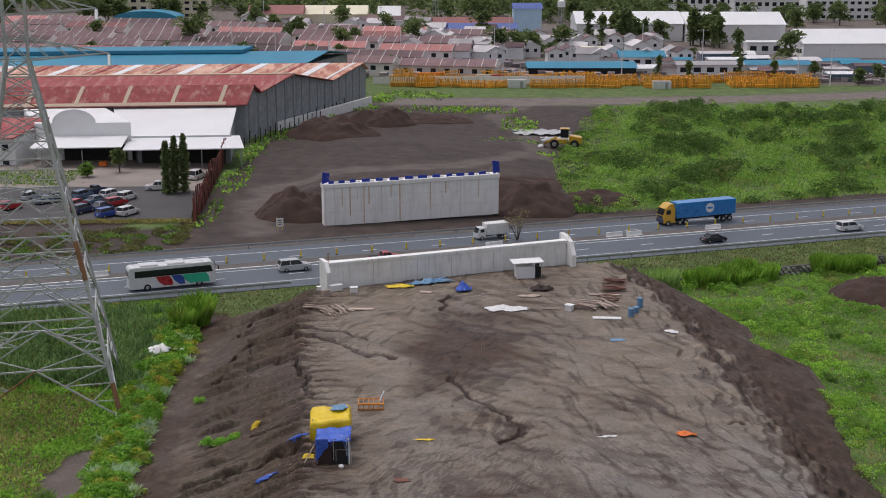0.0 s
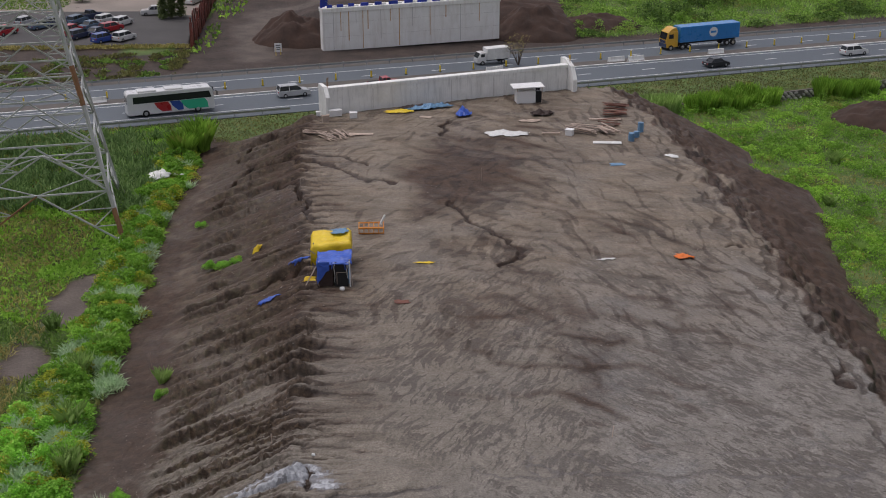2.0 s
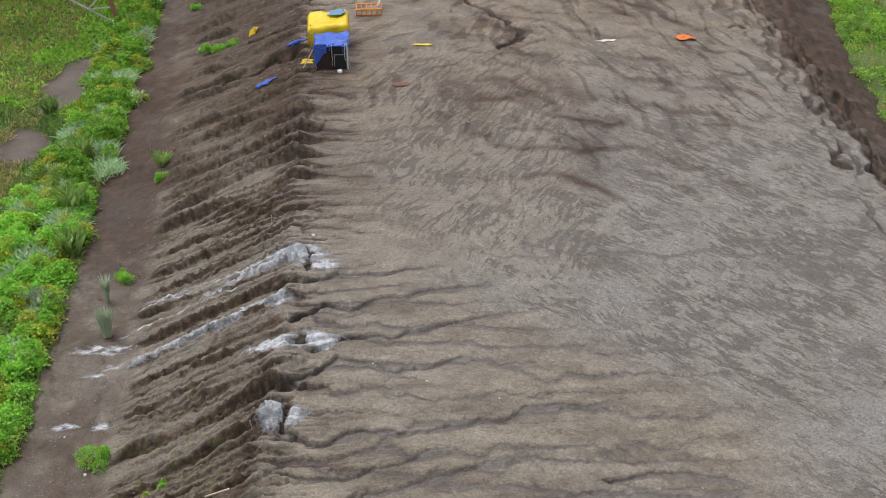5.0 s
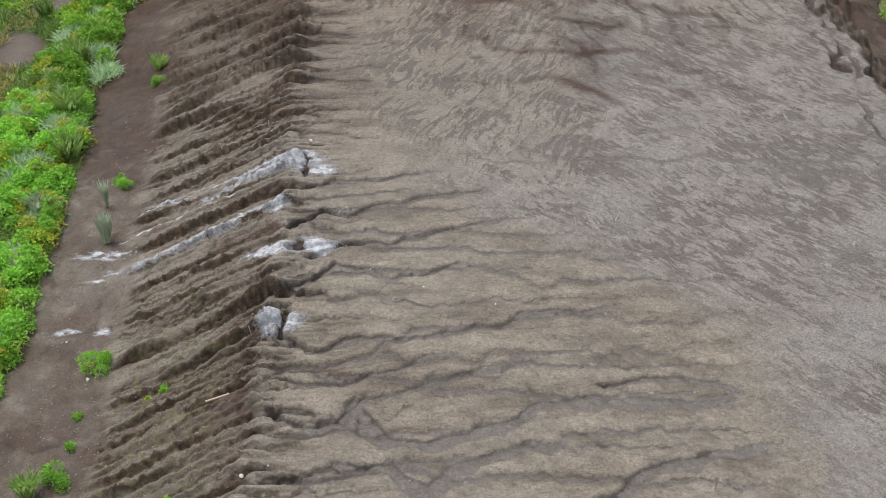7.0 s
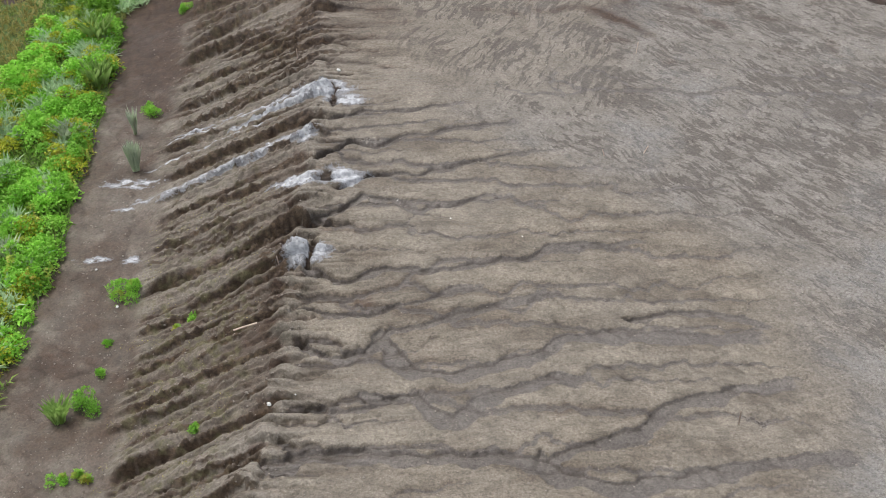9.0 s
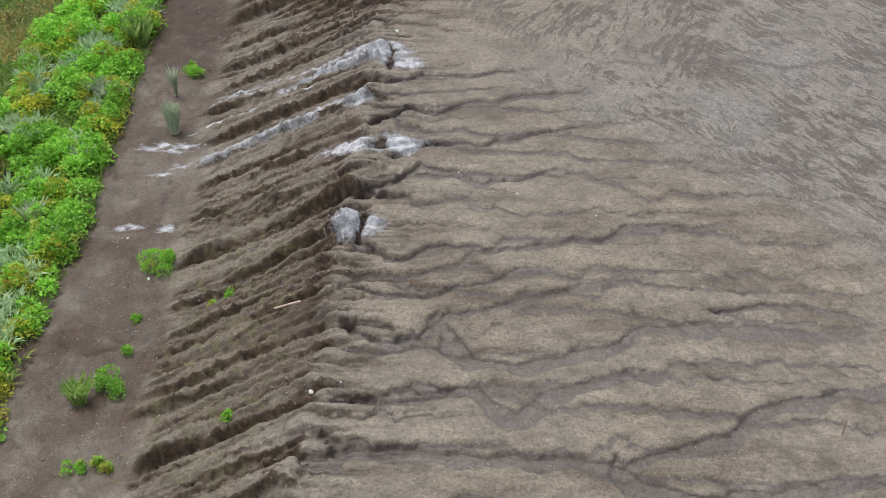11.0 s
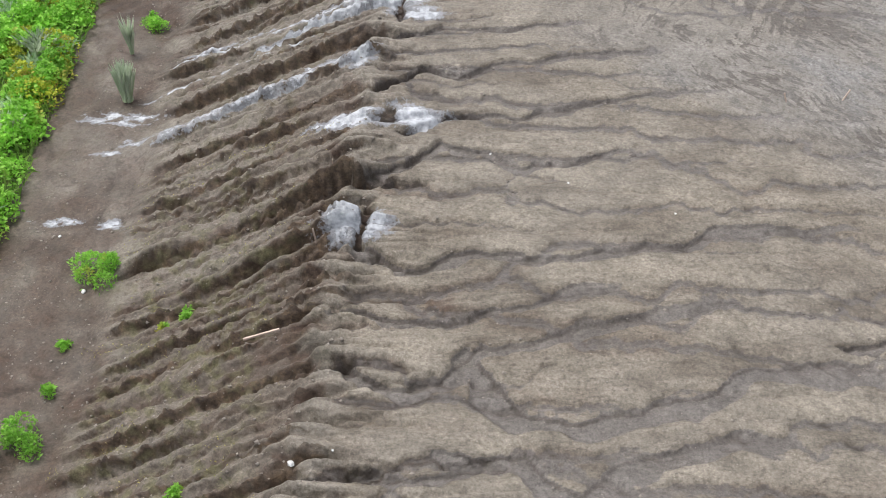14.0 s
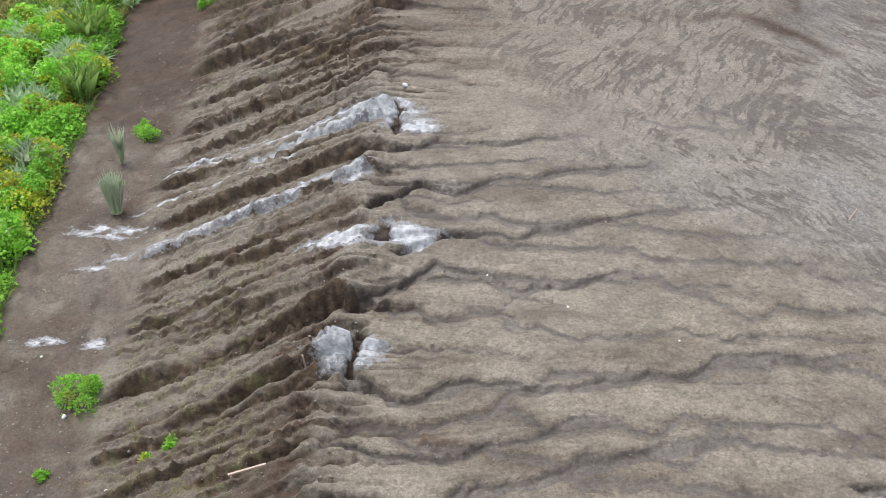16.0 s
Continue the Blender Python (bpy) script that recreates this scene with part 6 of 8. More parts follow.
# site hut: dark panels under a blue tarp
hx, hy = -9.6, 108.6
hut = thing("site_hut", "small makeshift hut of dark panels under a blue tarp", "hut", (hx, hy, E(hx, hy) - 0.05), 2)
for sx_ in (-1.35, 1.35):
    for sy_ in (-1.0, 1.0):
        bm = BM()
        beam(bm, (sx_, sy_, -0.1), (sx_ + 0.03, sy_, 2.35 if sx_ < 0 else 2.55), 0.09)
        part("post", bm, LUMBER, hut)
bm = BM()
box(bm, (1.25, 0.05, 2.0), (-0.72, -1.02, 1.05), rz=1.5)
part("front_panel", bm, DARKPLY, hut, "dark brown plywood panel")
bm = BM()
box(bm, (1.2, 0.05, 2.3), (0.62, -0.96, 1.15), rz=-3)
part("door", bm, DARK, hut, "black plastic door sheet")
bm = BM()
box(bm, (0.9, 0.03, 0.05), (0.65, -1.04, 1.35))
box(bm, (0.05, 0.03, 1.1), (0.25, -1.04, 0.8))
part("door_batten", bm, LUMBER, hut)
for sx_ in (-1.38, 1.38):
    bm = BM()
    box(bm, (0.05, 2.0, 2.15), (sx_, 0, 1.08))
    part("side_panel", bm, DARKPLY if sx_ < 0 else PALE_TARP, hut)
bm = BM()
box(bm, (2.7, 0.05, 2.1), (0, 1.0, 1.05))
part("back_panel", bm, DARKPLY, hut)


def drape(sx, sy, z0, amp, seed, skirt, n=26):
    """A tarp over a roof, sagging, its edges hanging down."""
    u, v = np.meshgrid(np.linspace(-1.25, 1.25, n), np.linspace(-1.25, 1.25, n))
    over = np.maximum(np.maximum(np.abs(u), np.abs(v)) - 1, 0)
    x, y = np.clip(u, -1.04, 1.04) * sx / 2, np.clip(v, -1.04, 1.04) * sy / 2
    x, y = x + over * 0.12 * np.sign(u), y + over * 0.12 * np.sign(v)
    z = z0 + amp * fbm(u * 1.3 + seed, v * 1.3, seed, 3) - over * 4 * skirt * (0.6 + 0.8 * np.abs(pnoise(u * 2 + v, v * 2, seed + 3))) + 0.12 * u + 0.16 * v + 0.06 * pnoise(u * 4 + seed, v * 4, seed + 8)
    x, y = x + 0.14 * pnoise(u * 3, v * 3, seed + 6) + 0.1 * over * np.sin(v * 14), y + 0.14 * pnoise(u * 3, v * 3 + 5, seed + 7) + 0.1 * over * np.sin(u * 14)
    ob = quick("tarp", np.stack([x, y, z], -1).reshape(-1, 3), grid_faces(n, n), BLUE_TARP, True)
    sol = ob.modifiers.new("thickness", "SOLIDIFY")
    sol.thickness = 0.025
    return ob


tp = drape(2.9, 2.2, 2.4, 0.24, 5, 0.13)
tp.name, tp.parent = "roof_tarp", hut
tp["label"] = "faded blue tarp roof with hanging edges"
# blue tarp hanging over the side and half the front
n = 16
u, v = np.meshgrid(np.linspace(0, 1, n), np.linspace(0, 1, n))
fx = np.where(u < 0.55, -1.47, -1.47 + (u - 0.55) * 2.4) + 0.05 * pnoise(u * 6, v * 5, 61)
fy = np.where(u < 0.55, 1.1 - u * 4.1, -1.13) + 0.06 * pnoise(u * 6, v * 5, 62)
fz = 2.4 - v * (2.2 - 1.4 * sstep(0.5, 1.0, u) - 0.5 * np.abs(pnoise(u * 4, v * 0, 63)))
sd = quick("side_tarp", np.stack([fx, fy, fz], -1).reshape(-1, 3), grid_faces(n, n), BLUE_TARP, True)
sd.parent = hut
sd.modifiers.new("thickness", "SOLIDIFY").thickness = 0.025
bm = BM()
beam(bm, (1.42, -1.1, 0.0), (1.36, -1.14, 2.45), 0.1)
part("corner_post", bm, WHITE, hut, "white painted corner post")
for k, (a, b) in enumerate((((-1.5, -0.6, 1.9), (-2.5, -1.1, 0.2)), ((-1.7, 0.8, 2.4), (-2.3, 0.5, 3.0)), ((1.45, -0.9, 2.3), (1.6, -1.2, 0.1)))):
    bm = BM()
    beam(bm, a, b, 0.07)
    part("pole", bm, LUMBER, hut)
# torn strips of tarp hanging at the open side
for k, (xx, ln, w, mat_) in enumerate(((1.3, 2.0, 0.1, PALE_TARP), (1.16, 1.5, 0.07, WHITE_TARP), (0.98, 0.7, 0.09, BLUE_TARP), (0.05, 1.9, 0.05, WHITE_TARP), (-0.15, 0.6, 0.12, BLUE_TARP))):
    bm = BM()
    for j in range(5):
        box(bm, (w * (1 - 0.1 * j), 0.02, ln / 5), (xx + 0.03 * math.sin(j * 1.7 + k), -1.12 - 0.02 * j, 2.35 - (j + 0.5) * ln / 5), ry=6 * math.sin(j * 2.1 + k))
    part("hanging_strip", bm, mat_, hut, "torn strip of tarp")
# yellow tarp shelter behind it
yx, yy = -10.2, 112.8
yt = thing("tarp_shelter", "low shelter wrapped in a bright yellow tarp", "shelter", (yx, yy, E(yx, yy) - 0.05), 4)
for sx_ in (-1.3, 1.3):
    for sy_ in (-1.3, 1.3):
        bm = BM()
        beam(bm, (sx_ * 1.2, sy_, -0.1), (sx_ * 1.2, sy_, 2.75), 0.09)
        part("post", bm, LUMBER, yt)
yr = drape(3.5, 3.0, 2.8, 0.26, 15, 2.1)
yr.name, yr.parent = "roof_tarp", yt
yr.data.materials[0] = YEL_TARP
pg = sheet("grey_sheet", 1.5, 1.0, (yx + 0.9, yy + 0.9), 10, PALE_TARP, "pale grey-blue plastic patch on the yellow tarp", "tarp", 16, 0.1)
pg.matrix_basis = pose(yx + 0.8, yy + 0.7, E(yx, yy) + 2.98)
bm = BM()
bmesh.ops.create_icosphere(bm, subdivisions=2, radius=0.25)
for vtx in bm.verts:
    vtx.co.z *= 0.8
    vtx.co *= 1 + 0.2 * noise.noise(vtx.co * 6)
sack = tagged(part("sack", bm, WHITE_TARP, None, "", True), "small white sack beside the hut door", "sack")
sack.matrix_basis = pose(-8.8, 106.8, E(-8.8, 106.8) + 0.13)

# orange steel frame on the ground
ox, oy = -7.0, 121.4
fr = thing("steel_frame", "orange steel formwork frame lying beside the tarp shelter", "frame", (ox, oy, E(ox, oy)), 3)
for dy in (-0.8, 0.8):
    for z in (0.08, 0.62):
        bm = BM()
        beam(bm, (-1.25, dy, z), (1.25, dy, z), 0.11)
        part("rail", bm, ORANGE, fr)
for k in range(6):
    bm = BM()
    beam(bm, (-1.2 + 0.48 * k, -0.85, 0.62), (-1.2 + 0.48 * k, 0.85, 0.62), 0.09)
    part("slat", bm, ORANGE, fr)
for k in range(6):
    bm = BM()
    beam(bm, (-1.2 + 0.48 * k, -0.8, 0.05), (-1.2 + 0.48 * k, -0.8, 0.62), 0.08)
    part("upright", bm, ORANGE, fr)
bm = BM()
beam(bm, (0.9, 0.3, 0.6), (1.35, 0.5, 1.5), 0.16)
part("lever", bm, WHITE, fr, "pale loose plank")

sheet("yellow_scrap", 1.7, 0.35, (-1.7, 112.9), 6, YEL_TARP, "narrow yellow plastic scrap on the fill", "scrap", 30, 0.12, 14)
sheet("orange_tarp", 1.7, 0.9, (22.4, 114.3), -18, ORANGE_TARP, "bright orange tarp bundle on the fill", "tarp", 31, 0.45, 16)
sheet("white_scrap", 1.7, 0.35, (15.2, 113.9), 12, WHITE_TARP, "dirty white board scrap on the fill", "scrap", 32, 0.1, 14)
sheet("white_sheet", 4.6, 2.4, (7.8, 155.6), 3, WHITE_TARP, "crumpled white plastic sheet on the fill", "sheet", 33, 0.32, 44, "", 1.3)
sheet("grey_sheet", 1.6, 0.9, (19.8, 143.0), 0, PALE_TARP, "flat pale plastic sheet on the fill", "sheet", 34, 0.06, 14)
sheet("white_scrap", 1.2, 1.4, (26.5, 146.5), 40, WHITE_TARP, "torn white plastic scrap on the shoulder", "scrap", 35, 0.2, 14)
sheet("blue_scrap", 1.9, 0.6, (-15.3, 107.2), 22, BLUE_TARP, "torn blue and white tarp scrap on the slope", "scrap", 36, 0.15, 16)
sheet("blue_scrap", 2.0, 0.4, (-13.1, 113.6), 35, BLUE_TARP, "thin blue tarp scrap on the slope", "scrap", 37, 0.1, 14)
sheet("yellow_scrap", 1.0, 0.5, (-11.9, 109.2), 20, YEL_TARP, "small yellow tarp scrap beside the hut", "scrap", 38, 0.15, 12)
sheet("yellow_scrap", 0.9, 0.5, (-18.2, 121.0), 40, YEL_TARP, "small yellow plastic scrap on the slope", "scrap", 39, 0.12, 12)
sheet("yellow_tarp", 3.2, 1.1, (-5.6, 165.6), 12, YEL_TARP, "yellow tarp spread by the abutment wall", "tarp", 40, 0.4, 22)
sheet("blue_tarp", 5.4, 1.5, (-1.7, 167.4), 18, PALE_TARP, "pale blue tarp over materials by the abutment wall", "tarp", 41, 0.7, 26)
sheet("dark_tarp", 4.5, 1.2, (-3.4, 168.0), 20, DARKPLY, "dark tarp heap against the abutment wall", "tarp", 42, 0.45, 22)
sheet("blue_tarp", 2.0, 1.7, (2.6, 163.6), 70, BLUE_TARP, "heaped bright blue tarp near the abutment", "tarp", 43, 1.0, 20)
sheet("dark_tarp", 2.8, 1.4, (12.8, 164.4), 10, DARKPLY, "dark brown tarp bundle near the white booth", "tarp", 44, 0.7, 18)
sheet("grey_sheet", 2.6, 0.9, (11.0, 161.3), 5, LUMBER, "heap of broken boards", "debris", 45, 0.25, 16)
sheet("white_scrap", 2.6, 2.0, (-33.7, 149.7), 30, WHITE_TARP, "white plastic rags caught in the weeds", "scrap", 46, 1.0, 14, "", 0.0, 0.9)
for x, y, s in ((-34.6, 150.6, 0.5), (-33.2, 150.2, 0.4), (-32.0, 150.8, 0.35), (-31.2, 150.6, 0.3)):
    sheet("white_scrap", s * 1.6, s * 1.1, (x, y), 20, WHITE_TARP, "small white rag in the weeds", "scrap", int(s * 100), 0.3, 10, "", 0.0, 0.8)
# raised brown sheet added in place of a flat dark stain
sheet("dark_patch", 1.3, 0.8, (-3.5, 103.8), 0, REDWOOD, "brown sheet standing for a dark stain on the fill", "debris", 48, 0.12, 14)

# lumber piles
plank_mesh = {}


def plank(parent, a, b, w, h, material):
    key = material.name
    if key not in plank_mesh:
        plank_mesh[key] = unit_bar("plank", material)
    a, b = Vector(a), Vector(b)
    d = b - a
    o = new("plank", plank_mesh[key])
    o.parent = parent
    o.matrix_basis = Matrix.Translation((a + b) / 2) @ d.to_track_quat("X", "Z").to_matrix().to_4x4() @ Matrix.Diagonal((d.length, w, h, 1))


def pile(x, y, rz, n, ln, spread, material, label, seed, fan=0.25):
    rng = np.random.RandomState(seed)
    root = thing("lumber_pile", label, "lumber", (x, y, E(x, y)), rz, "lumber piles")
    for k in range(n):
        c = (rng.rand() - 0.5) * spread
        a = fan * (rng.rand() - 0.5) * 2
        l2 = ln * (0.6 + 0.4 * rng.rand()) / 2
        z = 0.08 + 0.12 * (k // max(1, n // 4))
        plank(root, (c - math.sin(a) * l2, -math.cos(a) * l2, z), (c + math.sin(a) * l2, math.cos(a) * l2, z + 0.3 * rng.rand()), 0.16 + 0.1 * rng.rand(), 0.06, material)


pile(-13.0, 154.6, 30, 16, 3.6, 3.2, LUMBER, "fanned pile of weathered form lumber on the crest", 51, 0.5)
pile(-15.6, 155.2, 92, 8, 3.2, 1.5, LUMBER, "small stack of weathered boards on the crest", 52, 0.1)
pile(17.2, 156.4, 62, 14, 4.4, 2.6, LUMBER, "scattered pile of grey boards on the fill", 53, 0.25)
pile(20.2, 156.0, 40, 10, 3.4, 2.2, LUMBER, "scattered short boards beside the grey boards", 54, 0.3)
pile(22.6, 168.0, 86, 12, 3.6, 2.2, REDWOOD, "stacked red-brown form lumber near the shoulder", 55, 0.12)
pile(22.0, 164.0, 85, 9, 3.4, 1.6, REDWOOD, "low stack of red-brown lumber near the shoulder", 56, 0.2)
pile(20.8, 159.6, 94, 5, 3.0, 1.6, REDWOOD, "reddish boards strewn on the fill", 57, 0.3)


def board(x, y, sx, sy, rz, material, label, cat="board", h=0.12, seed=1):
    bm = BM()
    box(bm, (sx, sy, h), (0, 0, h / 2), bevel=min(0.03, h / 4))
    ob = tagged(part("board", bm, material), label, cat, "loose boards")
    ob.matrix_basis = pose(x, y, max(E(x, y), E(x + sx / 2, y), E(x - sx / 2, y)) + 0.01, 0, 0, rz)


board(-10.0, 155.4, 3.0, 0.7, -1, LUMBER, "single pale plywood strip on the crest")
board(19.6, 151.6, 3.4, 0.9, -4, WHITE_TARP, "long white panel lying on the fill")
board(13.2, 155.6, 2.2, 0.3, 0, LUMBER, "thin grey board lying on the fill")
board(20.5, 161.8, 4.0, 0.5, -3, LUMBER, "long pale plank lying on the fill")
board(-2.2, 163.2, 1.6, 0.7, -15, LUMBER, "short plywood piece by the yellow tarp")


def crate(x, y, sx, sy, sz, rz, material, label):
    root = thing("crate", label, "crate", (x, y, E(x, y) - 0.03), rz, "site crates")
    bm = BM()
    box(bm, (sx, sy, sz), (0, 0, sz / 2), bevel=0.03)
    part("box", bm, material, root)
    bm = BM()
    box(bm, (sx + 0.1, sy + 0.1, 0.07), (0, 0, sz + 0.03), bevel=0.02)
    part("lid", bm, material, root)


crate(-13.8, 164.0, 1.6, 0.8, 0.75, 20, WHITE, "white plastic tank by the wall end")
crate(-11.4, 163.2, 0.9, 0.7, 0.7, 10, WHITE, "small white box near the wall end")
crate(-15.9, 163.4, 0.5, 0.5, 0.5, 10, WHITE, "little white pail box by the wall end")
crate(15.4, 155.0, 0.9, 0.8, 0.7, -30, WHITE, "white box beside the grey boards")
crate(-14.8, 161.6, 0.9, 0.3, 0.9, 25, LUMBER, "upright wooden crate on the crest")
for x, y, h in ((22.6, 152.6, 1.0), (24.2, 156.2, 1.2), (23.4, 154.0, 0.7)):
    root = thing("blue_drum", "blue plastic drum on the fill shoulder", "drum", (x, y, E(x, y) - 0.02), 0, "blue drums")
    bm = BM()
    rod(bm, (0, 0, 0), (0, 0, h), 0.36, 0.36, 14)
    part("drum_body", bm, PALE_TARP, root)
    for z in (h * 0.33, h * 0.66):
        bm = BM()
        rod(bm, (0, 0, z - 0.03), (0, 0, z + 0.03), 0.39, 0.39, 14)
        part("hoop", bm, PALE_TARP, root)

# white guard booth at the wall
gx_, gy_ = 10.9, 171.0
booth = thing("guard_booth", "small white site booth with a flat overhanging roof", "booth", (gx_, gy_, E(gx_, gy_) - 0.1), 8)
bm = BM()
box(bm, (2.5, 1.8, 1.7), (0, 0, 0.85), bevel=0.02)
part("wall_panel", bm, WHITE, booth)
bm = BM()
box(bm, (4.2, 2.6, 0.12), (0.3, 0.1, 2.25), ry=-1.5, bevel=0.02)
part("roof", bm, WHITE, booth)
for sx_, sy_ in ((-1.2, -0.85), (-1.2, 0.85), (1.2, 0.85), (2.1, -0.9)):
    bm = BM()
    beam(bm, (sx_, sy_, 0), (sx_, sy_, 2.25), 0.08)
    part("post", bm, LUMBER, booth)
bm = BM()
box(bm, (0.8, 0.7, 1.5), (1.75, -0.2, 0.75), bevel=0.05)
part("dark_tank", bm, DARK, booth, "black water tank")
bm = BM()
box(bm, (0.6, 0.03, 0.4), (1.5, -0.95, 2.0))
part("hatch", bm, DARK, booth)

# stakes, sticks and stones over the fill
rng = np.random.RandomState(61)
for x, y, h, lx, ly in ((-10.3, 61.5, 0.7, 0.05, 0), (-10.4, 57.6, 0.6, -0.1, 0), (-11.9, 80.8, 0.8, 0, 0), (11.7, 80.5, 0.9, 0.1, 0), (11.0, 68.2, 0.5, 0.3, 0.1), (8.6, 67.8, 0.4, -0.15, 0.1), (13.3, 44.8, 0.9, 0, 0), (4.2, 137, 1.5, 0, 0), (-15.3, 135, 1.2, 0, 0), (-24.5, 100, 1.4, 0, 0)):
    bm = BM()
    beam(bm, (0, 0, -0.1), (lx, ly, h), 0.055)
    ob = tagged(part("stake", bm, LUMBER), "thin pale survey stake in the soil", "stake", "survey stakes")
    ob.matrix_basis = pose(x, y, E(x, y))
bm = BM()
beam(bm, (-0.6, -0.25, 0.04), (0.6, 0.3, 0.1), 0.07)
ob = tagged(part("stick", bm, LUMBER), "pale broken stick lying in a gully", "stick")
ob.matrix_basis = pose(-11.6, 52.4, E(-11.6, 52.4) + 0.12)
peb = []
for k in range(3):
    bm = BM()
    bmesh.ops.create_icosphere(bm, subdivisions=1, radius=0.5)
    for vtx in bm.verts:
        vtx.co *= 1 + 0.4 * (rng.rand() - 0.5)
    me = bpy.data.meshes.new("stone")
    bm.to_mesh(me)
    bm.free()
    me.materials.append(STONE if k else WHITE_TARP)
    peb.append(me)
for x, y, s, k in ((-9.5, 46.2, 0.3, 0), (-8.7, 78.0, 0.36, 0), (-20.3, 58.2, 0.26, 0), (-17.3, 53.9, 0.2, 0), (-0.8, 61.3, 0.13, 0), (-4.0, 63.4, 0.13, 0), (3.3, 59.5, 0.13, 0), (-8.2, 46.5, 0.12, 0), (-22.4, 61.8, 0.2, 0)):
    ob = new("stone", peb[k])
    ob.matrix_basis = pose(x, y, E(x, y) + s * 0.2, 20, 30, x * 40) @ Matrix.Diagonal((s, s * 0.7, s * 0.6, 1))
    tagged(ob, "small pale stone on the eroded fill", "stone", "pale stones")
# clods and gravel, past counting
k = 26000
px, py = rng.uniform(-24, 32, k), 36 + 100 * rng.rand(k) ** 1.5
keep = (px > left_edge(py)) & ((px < left_crest(py) + 1) | (rng.rand(k) < 0.18))
px, py = px[keep], py[keep]
pz = emb(px, py)[0]
k = len(px)
s = (0.02 + 0.075 * rng.rand(k) ** 4)[:, None, None]
octa = np.array([[1, 0, 0], [0, 1, 0], [-1, 0, 0], [0, -1, 0], [0, 0, 0.8], [0, 0, -0.6]])
v = octa[None] * (0.7 + 0.6 * rng.rand(k, 6, 3)) * s + np.stack([px, py, pz], -1)[:, None]
tri = np.array([[0, 1, 4], [1, 2, 4], [2, 3, 4], [3, 0, 4], [1, 0, 5], [2, 1, 5], [3, 2, 5], [0, 3, 5]])
f = (tri[None] + 6 * np.arange(k)[:, None, None]).reshape(-1, 3)
CLOD = plain("clod", (0.34, 0.3, 0.26), (0.17, 0.145, 0.12), 3, 0.9)
tagged(quick("clods", v.reshape(-1, 3), f, CLOD), "scattered soil clods and gravel on the fill", "gravel", kind="stuff")


# ---- heaps of earth
def heap(x, y, rx_, ry_, h, seed, label, rz=0.0):
    n = 56
    u, v = np.meshgrid(np.linspace(-1.1, 1.1, n), np.linspace(-1.1, 1.1, n))
    r = np.sqrt(u * u + v * v) * (1 + 0.3 * pnoise(np.arctan2(v, u) * 1.1, u * 0 + seed, seed))
    z = h * np.clip(1 - r ** 2.3, 0, 1) * (0.9 + 0.45 * fbm(u * 2.2, v * 2.2, seed, 4)) - 1.5 * sstep(0.98, 1.1, r) + 0.35 * fbm(u * 5, v * 5, seed + 5, 4) * (r < 1)
    ob = quick("earth_mound", np.stack([u * rx_, v * ry_, z], -1).reshape(-1, 3), grid_faces(n, n), HEAP)
    ob.matrix_basis = pose(x, y, float(ground_z(np.array([x]), np.array([y]))[0]), 0, 0, rz)
    tagged(ob, label, "earth heap", "earth heaps")


HEAP = plain("heap_earth", (0.07, 0.041, 0.03), (0.034, 0.021, 0.016), 0.5, 0.95, fine=3, bump=0.5)
heap(-25.6, 231, 8.2, 7, 4.6, 71, "dark brown earth heap beside the far abutment", 10)
heap(16.5, 240, 10, 8, 4.8, 72, "dark brown earth bank beside the far abutment", 20)
heap(28, 246, 9, 6, 2.6, 78, "low dark earth bank by the thicket", 20)
heap(-27, 322, 12, 9, 5.0, 73, "reddish brown earth heap on the far works", 5)
heap(-16, 345, 9, 7, 4.4, 74, "reddish brown earth heap behind another heap", 0)
heap(66, 190, 9, 6.5, 2.6, 75, "grey-brown earth heap in the eastern field", 10)
heap(-6, 352, 14, 7, 1.6, 76, "low spread earth bank on the far works", 0)
heap(4, 258, 22, 9, 2.4, 77, "broad brown fill behind the far abutment", 20)


# ---- vehicles
def paint(name, c):
    return plain(name, c, tuple(v * 0.85 for v in c), 1.0, 0.3, 0.0, 30, 0.0, coat=0.6)


P_WHITE, P_SILVER, P_BLACK, P_RED = paint("car_white", (0.75, 0.75, 0.74)), paint("car_silver", (0.5, 0.51, 0.52)), paint("car_black", (0.012, 0.013, 0.016)), paint("car_red", (0.45, 0.012, 0.02))
P_BLUE, P_NAVY, P_STEEL = paint("car_blue", (0.02, 0.07, 0.35)), paint("car_navy", (0.02, 0.035, 0.09)), paint("car_steel_blue", (0.1, 0.17, 0.26))
P_CONT = paint("container_blue", (0.02, 0.24, 0.62))
P_CAB = paint("cab_yellow", (0.75, 0.42, 0.03))
P_GREEN = paint("livery_green", (0.02, 0.5, 0.28))


def wheel(parent, x, y, r=0.33, w=0.22):
    bm = BM()
    rod(bm, (0, -w / 2, 0), (0, w / 2, 0), r, r, 14)
    o = part("wheel", bm, TYRE, parent)
    o.matrix_basis = pose(x, y, r)
    bm = BM()
    s = 1 if y > 0 else -1
    rod(bm, (0, s * w * 0.35, 0), (0, s * (w / 2 + 0.015), 0), r * 0.6, r * 0.5, 10)
    part("rim", bm, CHROME, o)


